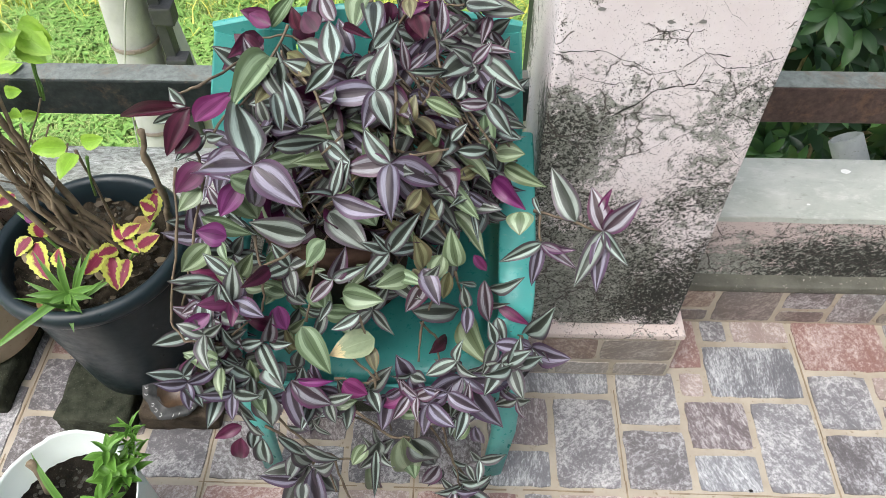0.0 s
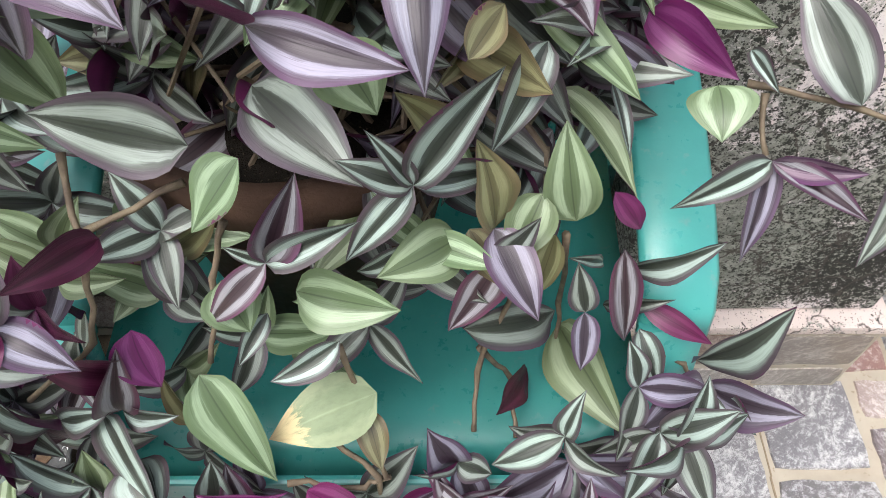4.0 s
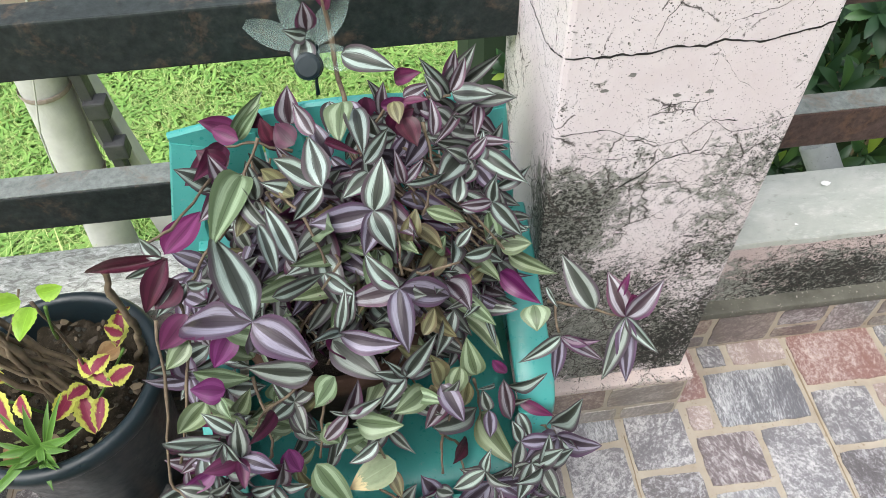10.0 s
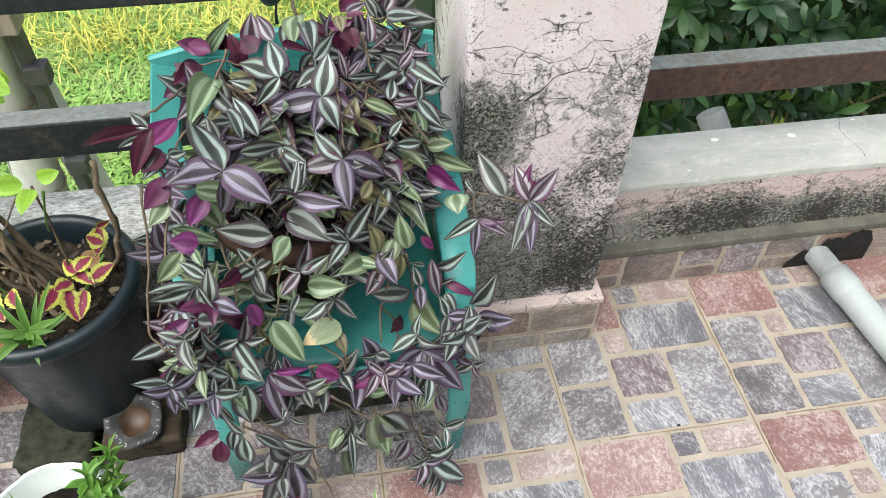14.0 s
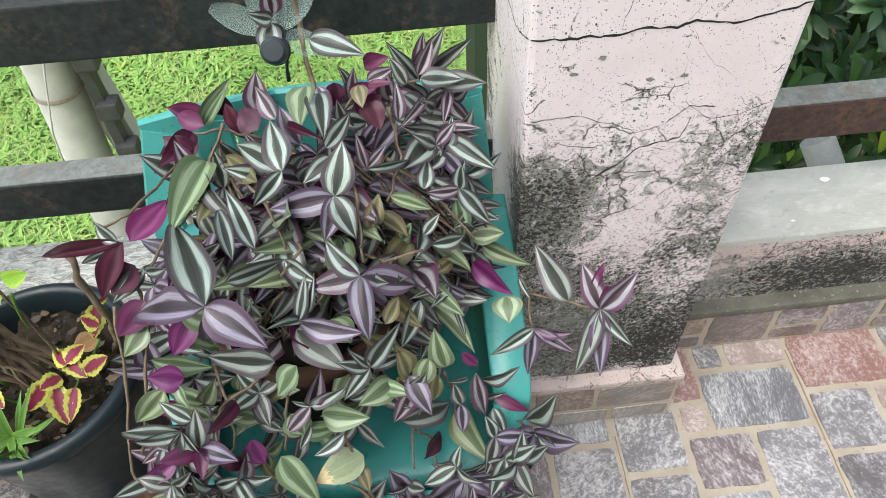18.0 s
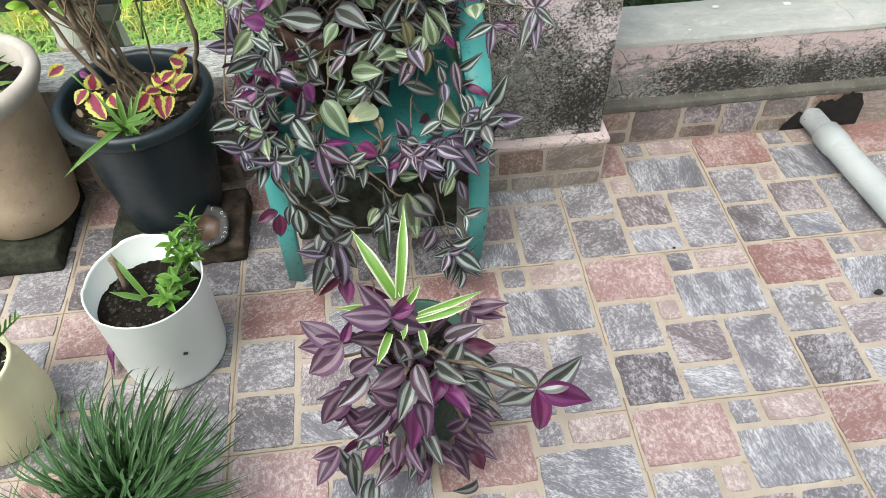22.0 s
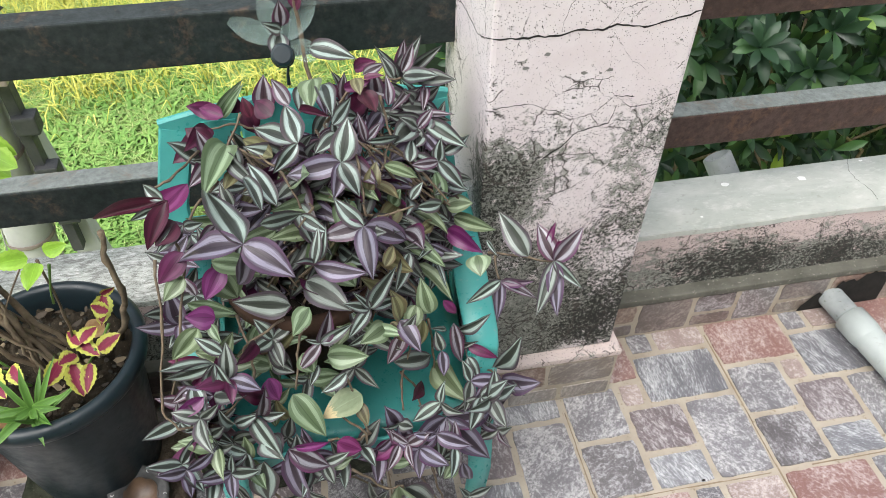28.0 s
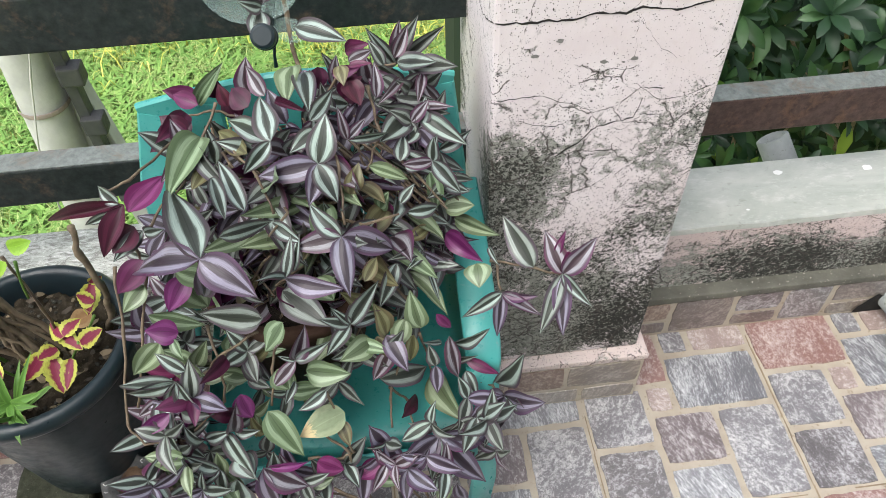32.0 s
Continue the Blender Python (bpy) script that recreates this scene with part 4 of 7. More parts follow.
YELLOW = meadow_leaf("yellow_blades", ((0.0, (0.26, 0.36, 0.07)), (0.5, (0.55, 0.54, 0.10)), (1.0, (0.74, 0.68, 0.20))))
blade_field("ripe_grass", 14000, -7.0, 2.0, 5.7, 11.0, -2.75, 0.26, YELLOW, "band of ripe yellow grass in the meadow", 5, 1.0, 0.025, 0.2)

pole = thing("utility_pole", (-2.12, 3.0, -2.75), 0, "pale concrete utility pole with steel brackets", "utility pole")
part("shaft", lathe(((0.15, 0.0), (0.135, 0.6), (0.125, 1.6), (0.115, 3.2), (0.10, 6.0), (0.0, 6.0)), 24), POLE, pole, "", True).matrix_basis = pose(-0.16, 0, 0, 0, 4, 0)
for dx in (0.155,):
    part("bracket", boxed(dx - 0.03, dx + 0.03, -0.06, 0.02, 0.9, 2.1, 0.004), STEEL_DARK, pole, "dark steel channel")
part("collar", lathe(((0.14, 1.02), (0.142, 1.03), (0.142, 1.045), (0.14, 1.05)), 24), BOX_METAL, pole).matrix_basis = pose(-0.09, 0, 0)
part("collar", lathe(((0.135, 1.62), (0.137, 1.63), (0.137, 1.645), (0.135, 1.65)), 24), BOX_METAL, pole).matrix_basis = pose(-0.045, 0, 0)
for z in (1.15, 1.45, 1.78):
    part("fitting", boxed(0.13, 0.25, -0.10, 0.0, z, z + 0.11, 0.012), STEEL_DARK, pole, "black steel fitting")
junction = part("junction_box", boxed(0.02, 0.24, -0.2, -0.04, 2.14, 2.74, 0.01), BOX_METAL, pole, "brown-grey metal junction box")
for k in range(4):
    part("insulator", lathe(((0, 0), (0.02, 0), (0.02, 0.01), (0.035, 0.015), (0.02, 0.03), (0.035, 0.04), (0.02, 0.055), (0.035, 0.065), (0.015, 0.08), (0.0, 0.1)), 14), STEEL_DARK, junction, "black ribbed insulator", True).matrix_basis = pose(0.24, -0.12, 2.26 + 0.12 * k, 0, 90, 0)
PLANT = pole
stem((-1.9, 2.8, -0.4), (-2.05, 2.78, -0.8), (-2.2, 2.78, -1.25), (-2.35, 2.9, -1.9), r=0.005, mat=POLE, name="wire")
stay = thing("stay_pole", (-1.86, 3.1, -2.75), 0, "pale concrete stay post leaning on the pole", "utility pole")
part("shaft", boxed(-0.08, 0.08, -0.06, 0.06, 0.0, 1.75, 0.01), POLE, stay).matrix_basis = pose(0.0, 0, 0, 0, -6, 0)


def shrub():
    """Dense shrub of blunt, leathery leaves in rosettes."""
    bush = thing("shrub", (1.4, 1.6, -2.75), 0, "dense dark green shrub of blunt leathery leaves behind the rail", "shrub")
    r = random.Random(21)
    verts, faces = [], []
    trunks = bmesh.new()
    for _ in range(26):
        x, y = r.uniform(0.1, 3.2), r.uniform(1.2, 2.0)
        pts = [Vector((x + r.uniform(-0.1, 0.1) * k - 1.4, y - 1.6 + r.uniform(-0.08, 0.08) * k, 0.55 * k)) for k in range(6)]
        tube(pts, [0.016 - 0.002 * k for k in range(6)], 6, trunks)
    part("trunk", trunks, WOOD, bush)

    def rosette(c, out, n, size):
        t = out.orthogonal().normalized()
        s = out.cross(t)
        a0 = r.uniform(0, 6.28)
        for k in range(n):
            a = a0 + 2.4 * k
            up = 0.25 + 0.75 * k / n
            d = (t * math.cos(a) + s * math.sin(a)) * (1.1 - 0.55 * up) + out * up * 0.8
            d.normalize()
            w = d.cross(out)
            w = w.normalized() if w.length > 0.01 else t
            nn = w.cross(d)
            L = size * r.uniform(0.7, 1.15)
            W = L * 0.17
            o = len(verts)
            for v, h, dz in ((0.0, 0.14, 0.0), (0.32, 0.66, 0.03), (0.62, 1.0, 0.02), (0.86, 0.66, -0.05), (1.0, 0.08, -0.12)):
                for u in (-1, 0, 1):
                    verts.append(tuple(c + d * L * v + w * W * h * u + nn * (L * dz + abs(u) * W * 0.3 * h)))
            for j in range(4):
                for i in range(2):
                    p = o + 3 * j + i
                    faces.append((p, p + 1, p + 4, p + 3))

    for _ in range(1150):
        c = Vector((r.uniform(0.05, 3.4), r.uniform(1.05, 2.1), r.uniform(-1.0, 1.15)))
        c.y += 0.25 * noise.noise(c * 2.2)
        out = Vector((r.uniform(-0.6, 0.6), -0.9, r.uniform(0.1, 1.3))).normalized()
        rosette(c, out, r.randrange(7, 11), r.uniform(0.075, 0.125))
    me = bpy.data.meshes.new("foliage")
    me.from_pydata(verts, [], faces)
    me.materials.append(island_leaf("shrub_foliage", ((0.0, (0.014, 0.036, 0.018)), (0.6, (0.028, 0.070, 0.030)), (0.96, (0.06, 0.14, 0.045)), (0.985, (0.13, 0.24, 0.05)), (1.0, (0.24, 0.34, 0.05))), 0.36))
    for p in me.polygons:
        p.use_smooth = True
    ob = new("foliage", me)
    ob.parent = bush
    ob.matrix_parent_inverse = bush.matrix_basis.inverted()
    tagged(ob, kind="stuff")
    # added near-black box: the shade between the leaves, put into its colour
    dark = part("inner_shade", boxed(0.0, 3.6, 2.15, 2.9, -2.7, 1.3, 0.2), island_leaf("shrub_shade_green", ((0.0, (0.010, 0.022, 0.011)), (1.0, (0.016, 0.032, 0.016))), 0.9))
    tagged(dark, "dark box standing for the shade inside the shrub", "hedge", kind="structure")


shrub()

# ---- the chair with the zebrina ----
chair = thing("armchair", (-0.455, 0.2, 0.0), 0, "faded teal moulded plastic armchair under a trailing plant", "chair")


def ribbon(points, width, thick, across, mat, name, parent, bevel=0.004):
    """A flat plastic bar through points; across: the direction of its width."""
    bm = bmesh.new()
    across = Vector(across).normalized()
    rows = []
    pts = [Vector(p) for p in points]
    ws = width if hasattr(width, "__len__") else [width] * len(pts)
    for i, p in enumerate(pts):
        d = (pts[min(i + 1, len(pts) - 1)] - pts[max(i - 1, 0)]).normalized()
        nn = d.cross(across).normalized()
        a = nn.cross(d)
        w = ws[i] / 2
        rows.append([bm.verts.new(p + a * u * w + nn * q * thick / 2) for u, q in ((-1, -0.4), (-0.86, -1), (0.86, -1), (1, -0.4), (1, 0.4), (0.86, 1), (-0.86, 1), (-1, 0.4))])
    for r0, r1 in zip(rows, rows[1:]):
        for k in range(8):
            bm.faces.new((r0[k], r0[(k + 1) % 8], r1[(k + 1) % 8], r1[k]))
    bm.faces.new(rows[0][::-1])
    bm.faces.new(rows[-1])
    bmesh.ops.recalc_face_normals(bm, faces=bm.faces[:])
    return part(name, bm, mat, parent)


def smooth_ribbon(ob):
    for f in ob.data.polygons:
        f.use_smooth = len(f.vertices) == 4
    return ob


# seat: a dished panel with a rolled front edge
bm = bmesh.new()
rows = []
for j in range(13):
    y = -0.205 + 0.36 * j / 12
    row = []
    for i in range(13):
        u = -1 + i / 6
        half = 0.192 + 0.012 * (j / 12)
        z = 0.408 - 0.018 * (1 - u * u) * min(1, j / 4) - (0.026 if j == 0 else 0.006 if j == 1 else 0) - 0.008 * j / 12
        row.append(bm.verts.new((half * u, y, z)))
    rows.append(row)
for a, b in zip(rows, rows[1:]):
    for k in range(12):
        bm.faces.new((a[k], a[k + 1], b[k + 1], b[k]))
bmesh.ops.solidify(bm, geom=bm.faces[:], thickness=0.005)
part("seat", bm, TEAL, chair, "", True)
part("seat_apron", boxed(-0.195, 0.195, -0.207, -0.200, 0.345, 0.390, 0.003), TEAL, chair)
for s in (-1, 1):
    smooth_ribbon(ribbon(((s * 0.218 + (0.004 if s < 0 else -0.018), -0.168, 0.0), (s * 0.215, -0.156, 0.15), (s * 0.214, -0.140, 0.30), (s * 0.214, -0.128, 0.40), (s * 0.215, -0.112, 0.448)), (0.040, 0.045, 0.048, 0.050, 0.052), 0.016, (1, 0.3 * s, 0), TEAL, "leg", chair))
    smooth_ribbon(ribbon(((s * 0.215, -0.116, 0.436), (s * 0.216, -0.108, 0.456), (s * 0.217, -0.088, 0.472), (s * 0.218, -0.05, 0.486), (s * 0.219, 0.02, 0.508), (s * 0.221, 0.10, 0.530), (s * 0.224, 0.178, 0.548)), (0.050, 0.052, 0.054, 0.056, 0.056, 0.054, 0.046), 0.011, (1, 0, 0), TEAL, "arm", chair))
    ribbon(((s * 0.235, 0.185, 0.0), (s * 0.232, 0.165, 0.2), (s * 0.228, 0.155, 0.42)), (0.04, 0.045, 0.05), 0.012, (0.6 * s, 1, 0), TEAL, "leg", chair)
    off = 0.022 if s < 0 else 0.026
    ribbon(((s * 0.232 - off, 0.150, 0.40), (s * 0.230 - off, 0.180, 0.58), (s * 0.214 - (0.004 if s < 0 else 0.024), 0.206, 0.712 if s < 0 else 0.722)), (0.05, 0.05, 0.052), 0.014, (1, 0, 0), TEAL, "back_stile", chair)
ribbon([(-0.236 + 0.446 * k / 12, 0.208 - 0.010 * math.sin(math.pi * k / 12), 0.702 + 0.008 * k / 12 + 0.036 * math.sin(math.pi * k / 12)) for k in range(13)], 0.058, 0.012, (0, 0, 1), TEAL, "top_rail", chair)
for k in range(6):
    x = -0.15 + 0.06 * k
    ribbon(((x * 0.95, 0.150, 0.40), (x, 0.180, 0.58), (x, 0.198, 0.728)), 0.057, 0.008, (1, 0, 0), TEAL, "back_slat", chair)

# mossy slab and black can under the chair
tagged(part("stone_slab", boxed(-0.665, -0.275, 0.15, 0.375, 0.0, 0.155, 0.012, 3), MOSS), "dark mossy concrete slab under the chair", "slab")

zebrina = thing("zebrina_plant", (-0.455, 0.2, 0.40), 0, "striped silver and purple zebrina trailing over a plastic chair", "plant")
PLANT = zebrina


def under(ob, parent):
    ob.parent = parent
    ob.matrix_parent_inverse = parent.matrix_basis.inverted()
    return ob


pot = thing("clay_pot", (-0.50, 0.20, 0.392), 0, "dirty brown clay pot hidden under zebrina leaves on a chair", "pot")
part("body", lathe(((0, 0.0), (0.085, 0.0), (0.115, 0.17), (0.125, 0.175), (0.125, 0.2), (0.11, 0.2), (0.105, 0.17), (0, 0.17)), 36), TERRACOTTA, pot, "", True)
part("soil", lathe(((0.108, 0.18), (0.05, 0.19), (0, 0.192)), 24), SOIL, pot)

# leaves whose place is set by the sprigs they belong to
# top edge, against the chair back
leaf("p", -0.586, 0.319, 0.786, -0.620, 0.342, 0.789, 0.022)
leaf("r", -0.490, 0.270, 0.827, -0.510, 0.303, 0.850, 0.021)
leaf("s", -0.484, 0.203, 0.811, -0.495, 0.264, 0.832, 0.028)
leaf("s", -0.484, 0.203, 0.811, -0.544, 0.277, 0.790, 0.024)
leaf("s", -0.484, 0.203, 0.811, -0.522, 0.186, 0.778, 0.019)
leaf("n", -0.521, 0.229, 0.773, -0.563, 0.286, 0.766, 0.025)
leaf("g", -0.586, 0.285, 0.760, -0.617, 0.171, 0.759, 0.040)
leaf("m", -0.614, 0.325, 0.736, -0.647, 0.340, 0.758, 0.029)
leaf("m", -0.617, 0.362, 0.741, -0.648, 0.292, 0.751, 0.026)
leaf("m", -0.549, 0.318, 0.780, -0.556, 0.331, 0.808, 0.018)
leaf("m", -0.516, 0.284, 0.802, -0.537, 0.316, 0.810, 0.028)
leaf("g", -0.591, 0.337, 0.772, -0.551, 0.338, 0.825, 0.013)
leaf("g", -0.453, 0.300, 0.846, -0.461, 0.244, 0.832, 0.033)
leaf("s", -0.440, 0.293, 0.840, -0.435, 0.221, 0.834, 0.025)
leaf("m", -0.477, 0.260, 0.825, -0.437, 0.224, 0.834, 0.009)
leaf("s", -0.436, 0.222, 0.821, -0.405, 0.256, 0.840, 0.020)
leaf("s", -0.431, 0.176, 0.793, -0.415, 0.213, 0.838, 0.032)
leaf("l", -0.431, 0.176, 0.793, -0.504, 0.179, 0.779, 0.029)
leaf("l", -0.431, 0.176, 0.793, -0.447, 0.142, 0.758, 0.023)
leaf("s", -0.431, 0.176, 0.793, -0.412, 0.141, 0.759, 0.026)
leaf("s", -0.432, 0.221, 0.808, -0.464, 0.196, 0.796, 0.022)
leaf("r", -0.394, 0.205, 0.801, -0.401, 0.224, 0.837, 0.012)
leaf("s", -0.394, 0.205, 0.801, -0.344, 0.235, 0.780, 0.012)
leaf("r", -0.394, 0.205, 0.801, -0.369, 0.230, 0.812, 0.011)
leaf("d", -0.550, 0.189, 0.766, -0.584, 0.260, 0.767, 0.021)
leaf("s", -0.521, 0.138, 0.764, -0.556, 0.220, 0.775, 0.022)
leaf("s", -0.538, 0.112, 0.780, -0.562, 0.193, 0.772, 0.017)
leaf("n", -0.576, 0.222, 0.761, -0.589, 0.190, 0.757, 0.017)
leaf("d", -0.492, 0.192, 0.755, -0.523, 0.154, 0.758, 0.024)
leaf("d", -0.476, 0.171, 0.729, -0.496, 0.193, 0.755, 0.021)
# top right, beside the pillar
leaf("d", -0.305, 0.322, 0.815, -0.244, 0.323, 0.807, 0.025)
leaf("r", -0.354, 0.262, 0.815, -0.353, 0.287, 0.851, 0.015)
leaf("r", -0.321, 0.301, 0.812, -0.355, 0.248, 0.814, 0.012)
leaf("d", -0.311, 0.299, 0.794, -0.329, 0.286, 0.822, 0.018)
leaf("r", -0.291, 0.322, 0.801, -0.302, 0.280, 0.786, 0.014)
leaf("s", -0.301, 0.278, 0.771, -0.243, 0.234, 0.748, 0.026)
leaf("r", -0.302, 0.286, 0.777, -0.255, 0.273, 0.781, 0.013)
leaf("r", -0.300, 0.285, 0.752, -0.265, 0.246, 0.737, 0.015)
leaf("s", -0.315, 0.278, 0.771, -0.356, 0.216, 0.782, 0.030)
leaf("s", -0.333, 0.214, 0.750, -0.325, 0.245, 0.768, 0.019)
leaf("s", -0.327, 0.225, 0.753, -0.277, 0.213, 0.719, 0.025)
leaf("s", -0.327, 0.210, 0.743, -0.308, 0.205, 0.739, 0.012)
leaf("g", -0.372, 0.195, 0.765, -0.325, 0.193, 0.737, 0.017)
leaf("g", -0.295, 0.216, 0.726, -0.291, 0.198, 0.671, 0.021)
leaf("s", -0.287, 0.212, 0.704, -0.257, 0.221, 0.716, 0.011)
leaf("d", -0.284, 0.216, 0.713, -0.237, 0.223, 0.696, 0.013)
leaf("s", -0.278, 0.216, 0.675, -0.236, 0.221, 0.682, 0.013)
leaf("n", -0.398, 0.163, 0.750, -0.383, 0.183, 0.783, 0.021)
leaf("m", -0.386, 0.278, 0.832, -0.374, 0.241, 0.821, 0.026)
leaf("r", -0.384, 0.295, 0.849, -0.352, 0.300, 0.860, 0.015)
leaf("p", -0.384, 0.291, 0.845, -0.355, 0.285, 0.850, 0.009)
leaf("n", -0.395, 0.292, 0.846, -0.392, 0.265, 0.835, 0.018)
leaf("r", -0.327, 0.311, 0.837, -0.306, 0.339, 0.865, 0.017)
leaf("d", -0.341, 0.295, 0.838, -0.358, 0.308, 0.869, 0.015)
# left edge
leaf("v", -0.697, 0.238, 0.684, -0.659, 0.307, 0.681, 0.036)
leaf("m", -0.653, 0.145, 0.787, -0.756, 0.165, 0.754, 0.014)
leaf("m", -0.653, 0.145, 0.787, -0.689, 0.115, 0.734, 0.022)
leaf("s", -0.659, 0.145, 0.788, -0.682, 0.167, 0.800, 0.016)
leaf("s", -0.666, 0.141, 0.781, -0.705, 0.143, 0.762, 0.010)
leaf("m", -0.650, 0.138, 0.757, -0.678, 0.116, 0.738, 0.033)
leaf("s", -0.642, 0.136, 0.751, -0.679, 0.110, 0.730, 0.018)
leaf("s", -0.641, 0.135, 0.749, -0.615, 0.129, 0.757, 0.017)
leaf("p", -0.648, 0.115, 0.723, -0.684, 0.092, 0.693, 0.028)
leaf("g", -0.653, 0.100, 0.694, -0.681, 0.076, 0.676, 0.022)
leaf("g", -0.652, 0.072, 0.672, -0.595, 0.078, 0.632, 0.019)
leaf("v", -0.618, 0.052, 0.658, -0.655, 0.052, 0.668, 0.029)
leaf("g", -0.641, 0.044, 0.652, -0.681, 0.026, 0.616, 0.029)
leaf("g", -0.625, 0.046, 0.654, -0.613, 0.022, 0.641, 0.015)
leaf("v", -0.603, 0.102, 0.701, -0.630, 0.077, 0.667, 0.028)
# the large lilac star and the purple star
leaf("s", -0.562, 0.058, 0.778, -0.616, 0.197, 0.757, 0.039)
leaf("l", -0.562, 0.058, 0.778, -0.655, 0.106, 0.714, 0.037)
leaf("l", -0.562, 0.058, 0.778, -0.505, 0.023, 0.745, 0.038)
leaf("l", -0.562, 0.058, 0.778, -0.584, 0.082, 0.683, 0.023)
leaf("s", -0.540, 0.077, 0.790, -0.489, 0.129, 0.753, 0.020)
leaf("s", -0.492, 0.134, 0.745, -0.458, 0.109, 0.731, 0.019)
leaf("g", -0.615, 0.109, 0.706, -0.529, 0.068, 0.716, 0.026)
leaf("g", -0.614, 0.107, 0.694, -0.594, 0.106, 0.632, 0.041)
leaf("d", -0.522, 0.070, 0.642, -0.598, 0.081, 0.653, 0.037)
leaf("r", -0.412, 0.110, 0.734, -0.472, 0.107, 0.725, 0.026)
leaf("l", -0.412, 0.110, 0.734, -0.352, 0.131, 0.677, 0.032)
leaf("l", -0.412, 0.110, 0.734, -0.409, 0.054, 0.687, 0.029)
leaf("s", -0.412, 0.110, 0.734, -0.446, 0.145, 0.759, 0.024)
leaf("s", -0.412, 0.110, 0.734, -0.370, 0.165, 0.700, 0.021)
leaf("s", -0.484, 0.081, 0.703, -0.471, 0.116, 0.740, 0.014)
leaf("l", -0.484, 0.081, 0.703, -0.415, 0.064, 0.693, 0.023)
leaf("s", -0.484, 0.081, 0.703, -0.508, 0.043, 0.749, 0.013)
leaf("s", -0.475, 0.090, 0.702, -0.461, 0.118, 0.739, 0.012)
leaf("d", -0.498, 0.112, 0.642, -0.440, 0.058, 0.626, 0.040)
leaf("g", -0.452, 0.092, 0.684, -0.432, 0.077, 0.655, 0.033)
leaf("g", -0.364, 0.179, 0.705, -0.351, 0.182, 0.730, 0.022)
# middle
leaf("s", -0.338, 0.179, 0.710, -0.317, 0.192, 0.730, 0.014)
leaf("s", -0.331, 0.171, 0.701, -0.288, 0.201, 0.674, 0.020)
leaf("g", -0.278, 0.216, 0.656, -0.236, 0.213, 0.657, 0.027)
leaf("l", -0.316, 0.151, 0.645, -0.270, 0.147, 0.611, 0.016)
leaf("s", -0.316, 0.151, 0.645, -0.340, 0.114, 0.652, 0.013)
leaf("d", -0.316, 0.151, 0.645, -0.362, 0.108, 0.684, 0.013)
leaf("v", -0.278, 0.200, 0.621, -0.234, 0.147, 0.614, 0.028)
leaf("g", -0.242, 0.153, 0.605, -0.243, 0.121, 0.591, 0.035)
leaf("g", -0.262, 0.232, 0.616, -0.203, 0.187, 0.619, 0.024)
leaf("s", -0.222, 0.171, 0.616, -0.213, 0.138, 0.612, 0.010)
leaf("g", -0.327, 0.081, 0.570, -0.337, 0.105, 0.625, 0.028)
leaf("p", -0.305, 0.094, 0.580, -0.286, 0.088, 0.553, 0.014)
leaf("s", -0.350, 0.119, 0.664, -0.378, 0.080, 0.625, 0.021)
leaf("s", -0.416, 0.061, 0.624, -0.374, 0.081, 0.681, 0.021)
leaf("s", -0.416, 0.061, 0.624, -0.368, 0.086, 0.608, 0.017)
leaf("s", -0.416, 0.061, 0.624, -0.451, 0.040, 0.589, 0.018)
leaf("s", -0.416, 0.061, 0.624, -0.453, 0.062, 0.641, 0.016)
leaf("s", -0.416, 0.061, 0.624, -0.438, 0.069, 0.654, 0.011)
leaf("s", -0.309, 0.135, 0.623, -0.299, 0.101, 0.597, 0.009)
leaf("n", -0.391, 0.073, 0.691, -0.374, 0.106, 0.695, 0.016)
leaf("n", -0.394, 0.085, 0.625, -0.424, 0.081, 0.666, 0.021)
leaf("n", -0.330, 0.158, 0.663, -0.300, 0.189, 0.650, 0.017)
leaf("n", -0.343, 0.157, 0.665, -0.326, 0.144, 0.641, 0.019)
# twig in front of the pillar
leaf("d", -0.167, 0.133, 0.608, -0.201, 0.195, 0.652, 0.032)
leaf("r", -0.131, 0.116, 0.609, -0.148, 0.163, 0.647, 0.028)
leaf("r", -0.131, 0.116, 0.609, -0.084, 0.137, 0.653, 0.026)
leaf("l", -0.131, 0.116, 0.609, -0.139, 0.053, 0.554, 0.024)
leaf("s", -0.131, 0.116, 0.609, -0.100, 0.067, 0.594, 0.017)
leaf("d", -0.131, 0.116, 0.609, -0.169, 0.061, 0.553, 0.023)
leaf("p", -0.136, 0.138, 0.623, -0.122, 0.155, 0.653, 0.010)
leaf("p", -0.120, 0.121, 0.617, -0.123, 0.132, 0.636, 0.023)
leaf("s", -0.212, 0.116, 0.581, -0.271, 0.093, 0.566, 0.018)
leaf("V", -0.212, 0.116, 0.581, -0.166, 0.097, 0.591, 0.014)
leaf("r", -0.212, 0.116, 0.581, -0.164, 0.078, 0.572, 0.016)
leaf("l", -0.212, 0.116, 0.581, -0.223, 0.080, 0.530, 0.018)
